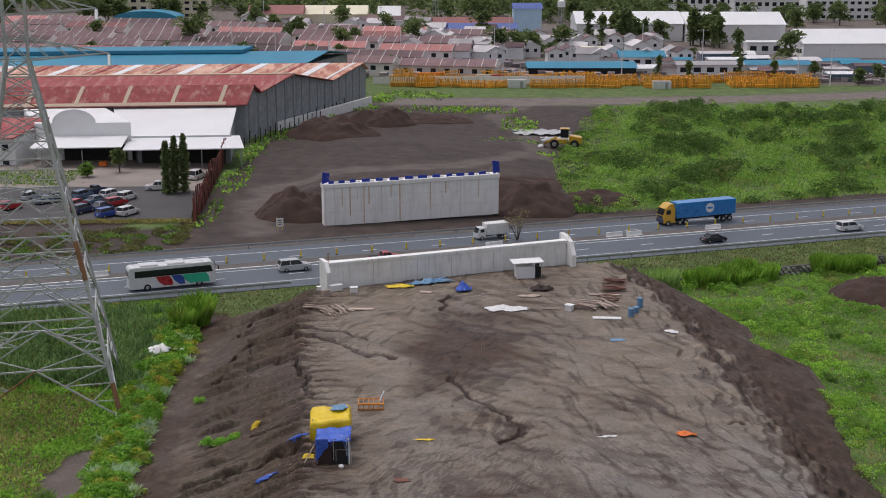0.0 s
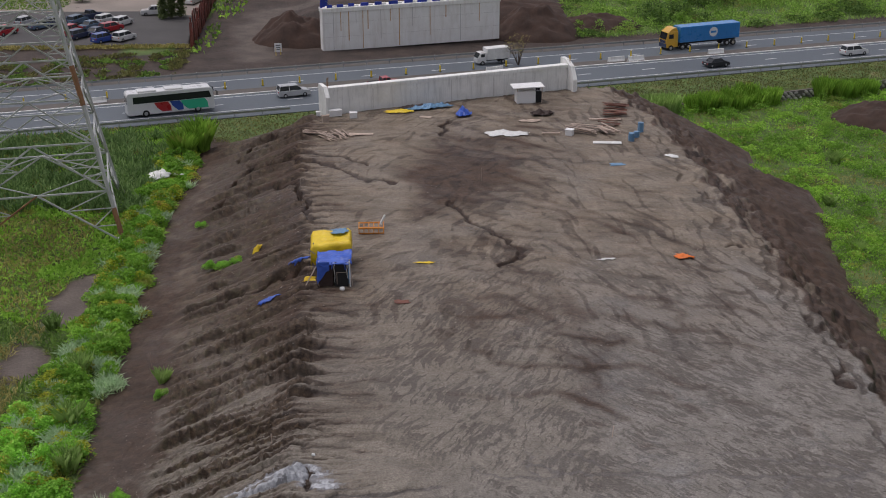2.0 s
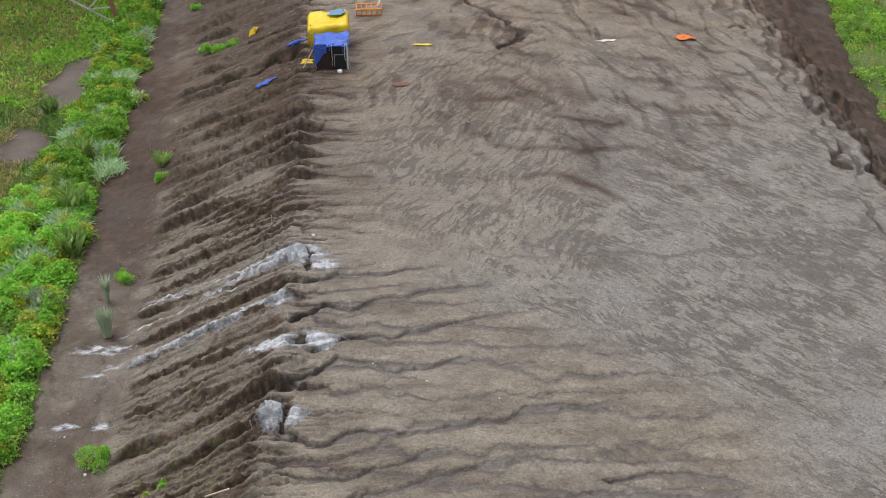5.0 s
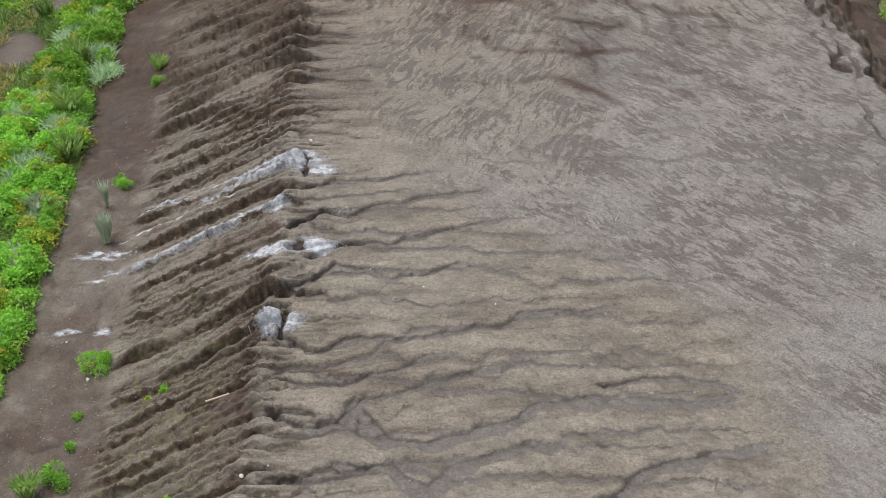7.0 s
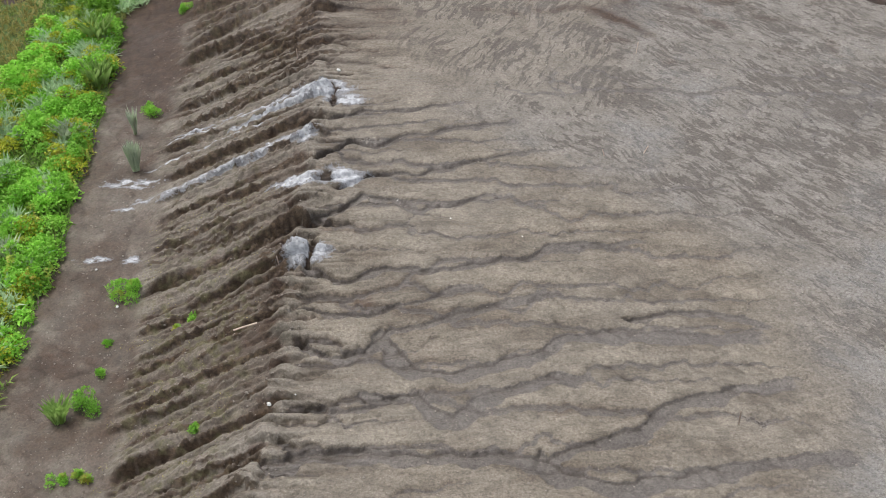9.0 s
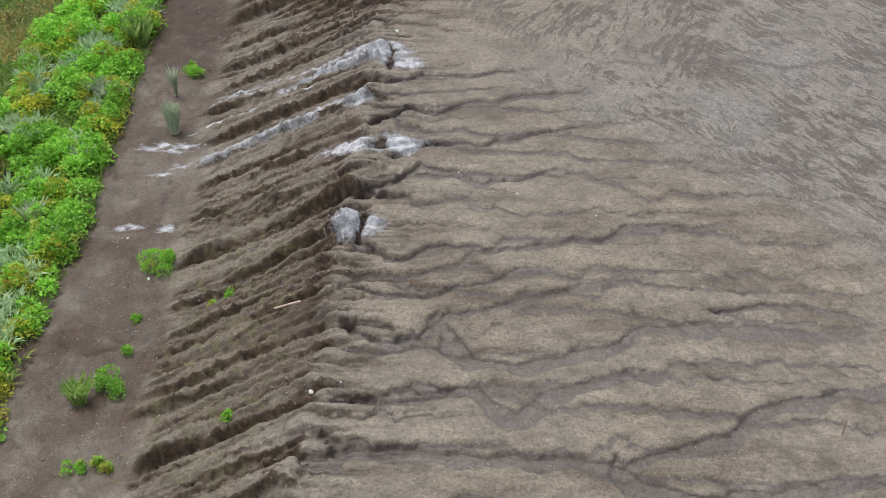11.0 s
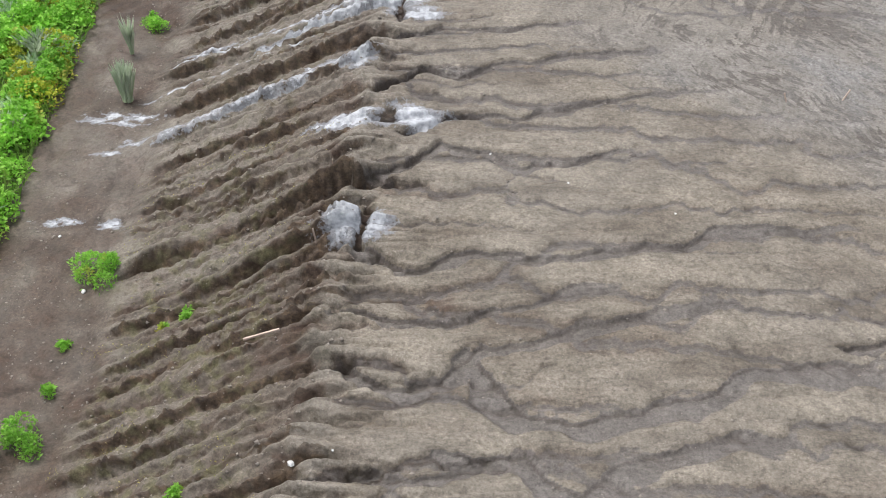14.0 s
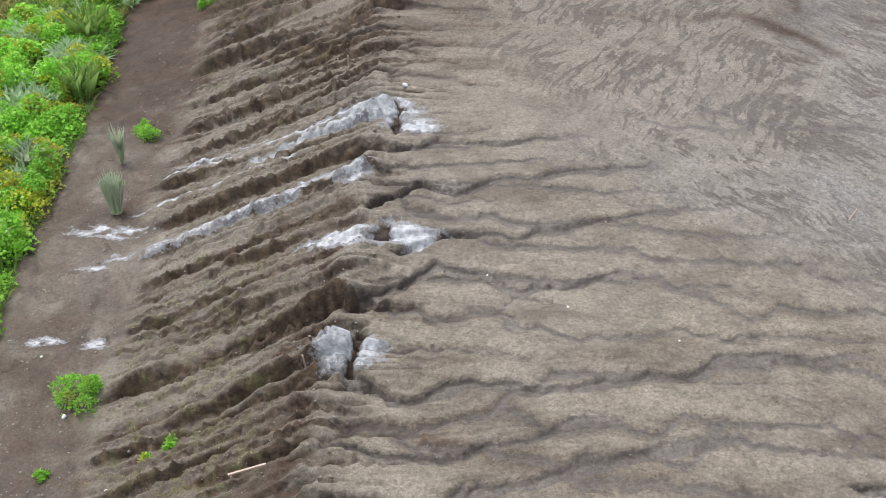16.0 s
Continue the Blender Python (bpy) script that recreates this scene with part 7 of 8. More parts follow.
def car(name, label, colour, at, rz, L=4.4, W=1.78, Hh=1.5, style="sedan", group=""):
    root = thing(name, label, "car", at, rz, group)
    lo = 0.24
    if style == "sedan":
        hood, belt, pro = 0.86, 0.95, [(-0.34, 0.0), (-0.2, 1.0), (0.1, 1.0), (0.27, 0.0)]
    elif style == "pickup":
        hood, belt, pro = 1.08, 1.12, [(-0.12, 0.0), (-0.1, 1.0), (0.1, 1.0), (0.22, 0.0)]
    else:
        hood, belt, pro = 1.0, 1.08, [(-0.48, 0.0), (-0.44, 1.0), (0.1, 1.0), (0.25, 0.0)]
    bm = BM()
    h = L / 2
    prism(bm, [(-h, lo + 0.15), (-h, belt - 0.12), (-h + 0.08, belt), (0.28 * L, belt), (h - 0.25, hood - 0.06), (h - 0.03, hood - 0.22), (h, lo + 0.2), (h - 0.12, lo), (-h + 0.12, lo)], W, Matrix())
    bmesh.ops.bevel(bm, geom=list(bm.edges), offset=0.05, segments=1, affect="EDGES")
    part("body", bm, colour, root)
    gw = W - 0.16
    bm = BM()
    top = Hh - 0.05
    prism(bm, [(x * L, belt - 0.02 + z * (top - belt)) for x, z in pro], gw, Matrix())
    for vtx in bm.verts:
        if vtx.co.z > belt + 0.2:
            vtx.co.y *= 0.84
    part("glasshouse", bm, GLASS, root, "dark tinted windows")
    bm = BM()
    x0, x1 = pro[1][0] * L, pro[2][0] * L
    box(bm, (x1 - x0 + 0.1, gw * 0.86, 0.07), ((x0 + x1) / 2, 0, top + 0.01), bevel=0.025)
    part("roof_panel", bm, colour, root)
    for k, xx in enumerate((pro[1][0] * L, (pro[1][0] + pro[2][0]) / 2 * L, pro[2][0] * L)):
        for sy in (1, -1):
            bm = BM()
            foot = pro[0][0] * L if k == 0 else (pro[3][0] * L if k == 2 else xx)
            beam(bm, (foot, sy * (gw / 2 + 0.005), belt), (xx, sy * gw * 0.425, top), 0.07)
            part("pillar", bm, colour, root)
    if style == "pickup":
        bm = BM()
        box(bm, (0.33 * L, W - 0.3, 0.06), (-0.32 * L, 0, belt + 0.01))
        part("cargo_bed", bm, DARK, root, "dark open cargo bed")
    for sy in (1, -1):
        bm = BM()
        box(bm, (0.12, 0.34, 0.14), (h - 0.1, sy * (W / 2 - 0.24), hood - 0.25), bevel=0.02)
        part("headlight", bm, LAMP_W, root)
        bm = BM()
        box(bm, (0.08, 0.28, 0.2), (-h + 0.01, sy * (W / 2 - 0.2), belt - 0.22), bevel=0.02)
        part("tail_light", bm, LAMP_R, root)
        for xx in (-0.3 * L, 0.31 * L):
            wheel(root, xx, sy * (W / 2 - 0.1))
        bm = BM()
        box(bm, (0.12, 0.2, 0.14), (0.2 * L, sy * (W / 2 + 0.05), belt + 0.1), bevel=0.02)
        part("mirror", bm, colour, root)
    bm = BM()
    box(bm, (0.05, W * 0.6, 0.16), (h - 0.02, 0, lo + 0.3))
    part("grille", bm, DARK, root)
    bm = BM()
    box(bm, (0.03, 0.5, 0.13), (-h + 0.0, 0, lo + 0.42))
    part("plate", bm, PAINT_W, root)
    return root


RA = math.degrees(ROAD_A)
car("sedan", "black sedan driving on the near carriageway", P_BLACK, on_road(74.6, 4.9, 0.06), RA)
car("suv", "white sport utility car on the near carriageway", P_WHITE, on_road(102.8, 5.0, 0.06), RA, 4.9, 1.85, 1.75, "suv")
car("suv", "silver sport utility car on the near carriageway", P_SILVER, on_road(3.0, 8.4, 0.06), RA, 4.9, 1.85, 1.8, "suv")
car("pickup", "red pickup truck on the near carriageway", P_RED, on_road(17.5, 8.6, 0.06), RA, 5.2, 1.85, 1.78, "pickup")


def bus(at, rz):
    root = thing("bus", "white coach with green, blue and red side graphics", "bus", at, rz)
    L, W, Hh = 12.2, 2.5, 3.5
    bm = BM()
    prism(bm, [(-6.1, 0.35), (-6.1, 3.2), (-5.9, 3.45), (5.6, 3.45), (5.95, 3.1), (6.1, 1.6), (6.1, 0.35)], W, Matrix())
    bmesh.ops.bevel(bm, geom=list(bm.edges), offset=0.08, segments=2, affect="EDGES")
    part("body", bm, P_WHITE, root)
    for sy in (1, -1):
        bm = BM()
        prism(bm, [(-5.3, 2.0), (-5.3, 2.95), (5.4, 2.95), (5.7, 2.0)], 0.03, pose(0, sy * (W / 2 + 0.005), 0))
        part("side_glazing", bm, GLASS, root)
        for k, (x0, x1, m) in enumerate(((-2.4, 0.0, P_RED), (-0.2, 1.7, P_BLUE), (1.3, 5.2, P_GREEN))):
            bm = BM()
            prism(bm, [(x0, 1.95), (x1 - 0.5, 1.95), (x1 - 0.1, 1.4), (x1, 0.6), (x0 + 1.1, 0.6), (x0 + 0.4, 1.2)], 0.03, pose(0, sy * (W / 2 + 0.005), 0))
            part("graphic", bm, m, root)
        for xx in (-3.6, 3.7):
            wheel(root, xx, sy * (W / 2 - 0.14), 0.5, 0.3)
        bm = BM()
        beam(bm, (6.0, sy * 1.2, 3.0), (6.5, sy * 1.35, 2.8), 0.06)
        box(bm, (0.12, 0.25, 0.5), (6.5, sy * 1.35, 2.5))
        part("mirror", bm, DARK, root)
        bm = BM()
        box(bm, (0.1, 0.4, 0.2), (6.07, sy * 0.9, 0.8))
        part("headlight", bm, LAMP_W, root)
    bm = BM()
    prism(bm, [(6.125, 1.5), (6.0, 3.05), (5.96, 3.05), (6.09, 1.5)], 2.2, Matrix())
    part("windscreen", bm, GLASS, root)
    bm = BM()
    box(bm, (0.04, 1.9, 0.9), (-6.1, 0, 2.4))
    part("rear_window", bm, GLASS, root)
    for xx in (-3.2, 0.6):
        bm = BM()
        box(bm, (2.6, 1.8, 0.25), (xx, 0, 3.55), bevel=0.08)
        part("roof_unit", bm, P_WHITE, root, "white air-conditioning unit")


bus(on_road(-16.0, 5.0, 0.06), RA)


def container_truck(at, rz):
    root = thing("container_truck", "articulated truck with yellow cab and blue shipping container", "truck", at, rz)
    bm = BM()
    box(bm, (12.2, 2.44, 2.7), (-1.6, 0, 2.65), bevel=0.04)
    cont = part("container", bm, P_CONT, root, "blue corrugated shipping container")
    for sy in (1, -1):
        for k in range(36):
            bm = BM()
            box(bm, (0.16, 0.05, 2.4), (-7.5 + 0.335 * k, sy * 1.235, 2.65))
            part("rib", bm, P_CONT, cont)
        bm = BM()
        bmesh.ops.create_cone(bm, cap_ends=True, segments=24, radius1=0.85, radius2=0.85, depth=0.03, matrix=pose(-2.2, sy * 1.275, 2.75, 90))
        part("round_mark", bm, PAINT_W, cont, "round white emblem")
        bm = BM()
        box(bm, (1.1, 0.02, 0.35), (-2.2, sy * 1.3, 2.75))
        part("mark_bar", bm, P_CONT, cont)
    bm = BM()
    for sy in (0.5, -0.5):
        box(bm, (13.5, 0.16, 0.3), (-0.6, sy, 1.05))
    part("chassis", bm, DARK, root)
    bm = BM()
    prism(bm, [(4.9, 0.6), (4.9, 3.2), (5.2, 3.45), (6.9, 3.3), (7.25, 2.1), (7.25, 0.6)], 2.4, Matrix())
    bmesh.ops.bevel(bm, geom=list(bm.edges), offset=0.06, segments=1, affect="EDGES")
    cab = part("cab", bm, P_CAB, root)
    bm = BM()
    prism(bm, [(7.28, 2.05), (7.02, 3.15), (6.97, 3.15), (7.23, 2.05)], 2.1, Matrix())
    part("windscreen", bm, GLASS, cab)
    for sy in (1, -1):
        bm = BM()
        box(bm, (0.9, 0.04, 0.75), (6.3, sy * 1.2, 2.55))
        part("side_window", bm, GLASS, cab)
        bm = BM()
        box(bm, (0.08, 0.35, 0.2), (7.26, sy * 0.85, 0.95))
        part("headlight", bm, LAMP_W, cab)
        for xx in (6.3, 3.9, 2.7, -5.2, -6.5):
            wheel(root, xx, sy * 1.02, 0.52, 0.4)
    bm = BM()
    box(bm, (0.12, 2.3, 0.7), (7.25, 0, 0.95), bevel=0.03)
    part("bumper", bm, P_NAVY, cab, "dark blue bumper")
    bm = BM()
    box(bm, (0.06, 1.8, 0.5), (7.27, 0, 1.6))
    part("grille", bm, P_NAVY, cab)
    bm = BM()
    prism(bm, [(4.95, 3.4), (5.3, 4.0), (6.0, 3.9), (6.7, 3.35)], 2.2, Matrix())
    part("wind_deflector", bm, P_CAB, cab)


container_truck(on_road(80.0, 18.9, 0.06), RA + 180)


def box_truck(at, rz):
    root = thing("box_truck", "small white light truck with a canvas box body", "truck", at, rz)
    bm = BM()
    prism(bm, [(1.4, 0.4), (1.4, 2.0), (1.6, 2.1), (2.5, 2.05), (2.95, 1.25), (2.95, 0.4)], 1.8, Matrix())
    bmesh.ops.bevel(bm, geom=list(bm.edges), offset=0.05, segments=1, affect="EDGES")
    cab = part("cab", bm, P_WHITE, root)
    bm = BM()
    prism(bm, [(2.97, 1.25), (2.56, 2.0), (2.52, 2.0), (2.93, 1.25)], 1.6, Matrix())
    part("windscreen", bm, GLASS, cab)
    bm = BM()
    box(bm, (4.1, 1.95, 1.9), (-0.75, 0, 1.75), bevel=0.06)
    part("cargo_box", bm, WHITE_TARP, root, "grey-white canvas cargo box")
    bm = BM()
    box(bm, (5.2, 0.8, 0.2), (-0.2, 0, 0.65))
    part("chassis", bm, DARK, root)
    for sy in (1, -1):
        for xx in (2.1, -1.6):
            wheel(root, xx, sy * 0.8, 0.36, 0.24)
        bm = BM()
        box(bm, (0.7, 0.04, 0.5), (2.05, sy * 0.9, 1.6))
        part("side_window", bm, GLASS, cab)
        bm = BM()
        box(bm, (0.06, 0.3, 0.16), (2.95, sy * 0.65, 0.75))
        part("headlight", bm, LAMP_W, cab)


box_truck(on_road(40.0, 18.6, 0.06), RA + 180)


def loader(at, rz):
    root = thing("wheel_loader", "yellow wheel loader parked on the far works", "loader", at, rz)
    Y_ = P_CAB
    bm = BM()
    prism(bm, [(-3.2, 0.9), (-3.2, 2.0), (-1.0, 2.3), (-1.0, 0.9)], 1.9, Matrix())
    bmesh.ops.bevel(bm, geom=list(bm.edges), offset=0.08, segments=1, affect="EDGES")
    part("engine_hood", bm, Y_, root)
    bm = BM()
    box(bm, (2.6, 1.6, 0.8), (0.6, 0, 1.2), bevel=0.06)
    part("front_frame", bm, Y_, root)
    bm = BM()
    box(bm, (1.4, 1.5, 1.5), (-0.2, 0, 2.6), bevel=0.08)
    cabn = part("cabin", bm, GLASS, root)
    bm = BM()
    box(bm, (1.7, 1.7, 0.14), (-0.2, 0, 3.4), bevel=0.04)
    part("cabin_roof", bm, Y_, cabn)
    for sy in (1, -1):
        bm = BM()
        beam(bm, (1.2, sy * 0.55, 1.8), (3.4, sy * 0.6, 0.7), 0.26)
        part("lift_arm", bm, Y_, root)
        for xx in (-2.0, 1.5):
            wheel(root, xx, sy * 1.1, 0.78, 0.6)
    bm = BM()
    prism(bm, [(3.3, 0.15), (3.3, 1.3), (3.6, 1.35), (3.5, 0.4), (4.5, 0.2), (4.5, 0.1)], 2.8, Matrix())
    part("bucket", bm, TOWER_STEEL, root)


loader((28.6, 311, float(G(28.6, 311))), 170)
bpy.data.objects["wheel_loader"].scale = (1.35, 1.35, 1.35)
# parked cars on the lot
for i, (x, y, c, st, lab) in enumerate(((-76.9, 230.5, P_RED, "suv", "dark red"), (-75.8, 239, P_SILVER, "suv", "silver"), (-72.4, 236, P_STEEL, "sedan", "steel blue"), (-70.4, 239, P_NAVY, "suv", "navy"), (-67.0, 241, P_STEEL, "suv", "steel blue"), (-65.8, 245.5, P_NAVY, "pickup", "dark blue"),
                                           (-63.6, 228.6, P_NAVY, "suv", "navy"), (-61.2, 231.5, P_NAVY, "sedan", "dark navy"), (-59.4, 235.0, P_RED, "suv", "bright red"), (-62.0, 242.2, P_WHITE, "suv", "white"), (-58.6, 240.5, P_WHITE, "suv", "white"), (-58.6, 226.0, P_BLUE, "suv", "bright blue"),
                                           (-55.4, 227.6, P_WHITE, "suv", "white"), (-65.9, 232.5, P_RED, "suv", "dark red"), (-80.5, 233.5, P_SILVER, "sedan", "silver"), (-63.5, 237.0, P_STEEL, "sedan", "steel blue"))):
    car("parked_car", f"{lab} car parked on the gravel lot", c, (x, y, float(G(x, y)) + 0.07), 60 + 8 * math.sin(i * 2.1), 4.5, 1.8, 1.7 if st != "sedan" else 1.48, st, "parked cars")
car("pickup", "white double-cab pickup beside the columnar trees", P_WHITE, (-54.8, 250.4, float(G(-54, 250)) + 0.07), 190, 5.2, 1.85, 1.8, "pickup")
car("parked_car", "white van parked behind the columnar trees", P_WHITE, (-49.6, 262.5, float(G(-49, 262)) + 0.07), 75, 4.8, 1.85, 2.0, "suv", "parked cars")
car("parked_car", "white car under the canopy edge", P_WHITE, (-58.5, 281.0, float(G(-58, 281)) + 0.07), 170, 4.4, 1.75, 1.5, "sedan", "parked cars")


# ---- the compound
def slab(name, corners, z, material, label, cat, thick=0.1, kind="structure"):
    bm = BM()
    t = [bm.verts.new((x, y, float(G(x, y)) + z)) for x, y in corners]
    b = [bm.verts.new((x, y, float(G(x, y)) + z - thick)) for x, y in corners]
    bm.faces.new(t)
    bm.faces.new(b[::-1])
    for i in range(len(t)):
        bm.faces.new((t[i], b[i], b[(i + 1) % len(t)], t[(i + 1) % len(t)]))
    bmesh.ops.recalc_face_normals(bm, faces=bm.faces)
    return tagged(part(name, bm, material), label, cat, kind=kind)


slab("parking_lot", [(-120, 206), (-76, 219.5), (-44.0, 224.0), (-46.8, 250), (-58, 253.5), (-120, 246)], 0.06, LOT, "dark gravel parking lot", "parking lot", 0.15)
slab("apron", [(-120, 246), (-58, 253.5), (-46.8, 250), (-49.2, 300), (-74, 300), (-120, 300)], 0.05, APRON, "dusty pale apron before the warehouses", "apron", 0.15)
rng = np.random.RandomState(77)
k = 2600
px, py = rng.uniform(-100, -73, k), rng.uniform(252, 268, k)
keep = (px - py * 0) < -73.5
leaves("lawn", np.stack([px[keep], py[keep], G(px[keep], py[keep]) + 0.06], -1), 0.6, 0.8, GRASS, 2.5, 78, "green lawn strip beside the apron", "grass")

WX, WU = np.array([-0.995, -0.1]), np.array([0.28, 0.96])
WF = np.array([-48.6, 303.0])


def wp(u, w, z):
    p = WF + WU * u + WX * w
    return Vector((p[0], p[1], 1.0 + z))


def hexa(bm, pts):
    v = [bm.verts.new(p) for p in pts]
    for f in ((0, 1, 2, 3), (7, 6, 5, 4), (0, 4, 5, 1), (1, 5, 6, 2), (2, 6, 7, 3), (3, 7, 4, 0)):
        bm.faces.new([v[i] for i in f])
    bmesh.ops.recalc_face_normals(bm, faces=bm.faces)
    return bm


def roof(name, parent, u0, z0, u1, z1, w0, w1, material, label="", t=0.25, w0b=None, w1b=None):
    bm = BM()
    w0b, w1b = w0 if w0b is None else w0b, w1 if w1b is None else w1b
    hexa(bm, [wp(u0, w0, z0), wp(u0, w1, z0), wp(u1, w1b, z1), wp(u1, w0b, z1), wp(u0, w0, z0 - t), wp(u0, w1, z0 - t), wp(u1, w1b, z1 - t), wp(u1, w0b, z1 - t)])
    return part(name, bm, material, parent, label)


def wallblock(name, parent, u0, u1, w0, w1, z0, z1, material, label="", z1b=None, w0b=None, w1b=None):
    w0b, w1b = w0 if w0b is None else w0b, w1 if w1b is None else w1b
    z1b = z1 if z1b is None else z1b
    bm = BM()
    hexa(bm, [wp(u0, w0, z1), wp(u0, w1, z1), wp(u1, w1b, z1b), wp(u1, w0b, z1b), wp(u0, w0, z0), wp(u0, w1, z0), wp(u1, w1b, z0), wp(u1, w0b, z0)])
    return part(name, bm, material, parent, label)


ROOF_RED = streaked("rusty_red_roof", (0.4, 0.085, 0.08), (0.25, 0.045, 0.045), (0.6, 0.36, 0.3), (0.7, 0.07, 0.7), 0.55, lo=0.5, hi=0.68)
ROOF_PINK = streaked("rusty_pale_roof", (0.78, 0.56, 0.44), (0.66, 0.33, 0.21), (0.38, 0.1, 0.06), (0.35, 0.06, 0.5), 0.85, lo=0.42, hi=0.58)
ROOF_BLUE = plain("blue_sheet_roof", (0.03, 0.27, 0.4), (0.018, 0.18, 0.3), 0.08, 0.5)
ROOF_CREAM = plain("cream_fascia", (0.62, 0.5, 0.36), (0.5, 0.38, 0.27), 0.2, 0.7)
ROOF_WHITE = plain("white_sheet_roof", (0.85, 0.85, 0.84), (0.75, 0.75, 0.74), 0.1, 0.5)
WALL_GREY = streaked("grey_sheet_wall", (0.38, 0.4, 0.42), (0.27, 0.285, 0.3), (0.15, 0.15, 0.155), (0.6, 0.6, 0.1), 0.5)
wh = thing("warehouse", "long warehouse with rusty sheet roofs and a grey end wall", "warehouse", (0, 0, 0))
PROFILE = ((6.0, 9.0), (10.5, 13.2), (14.5, 11.0), (35.0, 13.2), (62.5, 8.6), (87.0, 11.0), (92.0, 8.8))
for k, ((u0, z0), (u1, z1)) in enumerate(zip(PROFILE, PROFILE[1:])):
    wallblock("hall_wall", wh, u0 + 0.05 + (1.5 if k == 0 else 0), u1 - 0.05, 0.0, 110, -1, z0 - 0.3, WALL_GREY, "grey sheet-metal wall", z1 - 0.3)
    roof("roof_slope", wh, u0, z0, u1, z1, -1.1, 110, ROOF_PINK if k > 3 else ROOF_RED, "pale pink roof streaked with rust" if k > 3 else "deep red rusted sheet roof")
roof("fascia", wh, 34.0, 13.35, 36.5, 13.3, -0.8, 110, ROOF_CREAM, "cream ridge flashing", 0.6)
roof("fascia", wh, 6.0, 9.12, 6.6, 9.68, 4, 110, ROOF_CREAM, "", 0.15)
for k in range(9):
    roof("skylight_strip", wh, 6.4, 9.55, 10.3, 13.2, 5 + 11 * k, 5.9 + 11 * k, ROOF_CREAM, "", 0.15)
for k in range(18):
    a = 1 + 5.9 * k + (k % 3) * 1.3
    roof("patch_strip", wh, 63, 8.8, 86.5, 11.1, a, a + (0.8, 2.4, 1.3)[k % 3], (ROOF_CREAM, ROOF_RED, ROOF_WHITE)[(k * 5) % 3] if k else ROOF_WHITE, "", 0.12)
for k in range(15):
    u = 9 + 5.5 * k
    bm = BM()
    beam(bm, wp(u, -0.1, -1), wp(u, -0.1, float(np.interp(u, [p[0] for p in PROFILE], [p[1] for p in PROFILE])) - 0.6), 0.3)
    part("wall_post", bm, STEEL, wh)
for k in range(26):
    u = -6 + 3.0 * k
    bm = BM()
    beam(bm, wp(u, -2.6, -1), wp(u, -2.7, 2.6 + 0.7 * math.sin(k * 2.7)), 0.22)
    part("boundary_post", bm, DARKPLY, wh)
# white-roofed front shed with its canopies
fs = thing("front_shed", "low shed with a bright white sheet roof and deep canopy", "shed", (0, 0, 0))
wallblock("shed_wall", fs, -23.5, 8, -9.5, 10, -1, 3.9, WALL_GREY, "dark grey shed wall", 7.4, 2.8, 30)
roof("roof_slope", fs, -16, 5.0, 8.5, 8.6, -6.2, 17.6, ROOF_WHITE, "bright white sheet roof", 0.25, 2.3, 31)
roof("canopy", fs, -31, 4.3, -15, 4.7, -15.6, 9.5, ROOF_WHITE, "pale sheet canopy", 0.2, -8.0, 16)
roof("canopy", fs, -30, 4.8, -19, 5.9, 10.2, 29, ROOF_WHITE, "pale grey sheet canopy", 0.2, 14, 32)
# solid dark slab stands in for the shade under the canopy
wallblock("bay_shade", fs, -24.0, -23.45, -8.5, 9, -1, 3.6, DARK, "dark slab for the shade of the bay")
for k in range(6):
    bm = BM()
    p = wp(-30, -14.5 + 8.2 * k, 0)
    beam(bm, (p.x, p.y, 0), (p.x, p.y, 5.2), 0.18)
    part("canopy_post", bm, STEEL, fs)
wb = thing("white_building", "two-storey white building with an arched parapet", "building", (0, 0, 0))
wallblock("main_wall", wb, -20, 6, 13, 33, -1, 8.6, WHITE, "", None, 31.5, 50)
wallblock("side_wing", wb, -27, 2, 33.5, 52, -1, 6.6, WHITE)
roof("roof_slope", wb, -28, 6.7, -14, 9.2, 33.2, 53, ROOF_RED, "red-brown sheet roof")
bm = BM()
p = wp(-19.8, 25, 8.6)
prism(bm, [(4.6 * math.cos(a * math.pi / 12), 3.0 * math.sin(a * math.pi / 12)) for a in range(13)], 0.5, pose(p.x, p.y, p.z - 0.02, 0, 0, 5.7))
part("arched_parapet", bm, WHITE, wb)
for k in range(5):
    for z in (0.8, 4.0):
        p = wp(-27.1, 35.5 + 3.2 * k, z + 0.6)
        bm = BM()
        box(bm, (1.3, 0.12, 1.3), p, rz=5.7)
        part("window", bm, GLASS, wb)
# second dark slab in place of canopy shade on this wall
wallblock("bay_shade", wb, -20.6, -20.1, 14, 27, -1, 3.9, DARK, "dark slab for the shade of the bay")
br = thing("blue_hall", "long hall with turquoise blue sheet roofs", "hall", (0, 0, 0))
wallblock("hall_wall", br, 95, 140, 22, 130, -1, 9.0, WALL_GREY)
roof("roof_slope", br, 94, 9.3, 118, 12.0, 20, 130, ROOF_BLUE, "turquoise sheet roof")
roof("roof_slope", br, 118, 12.0, 141, 9.3, 20, 130, ROOF_BLUE)
roof("ridge_vent", br, 114, 12.8, 122, 13.4, 45, 125, ROOF_BLUE, "raised blue ridge vent", 1.0)
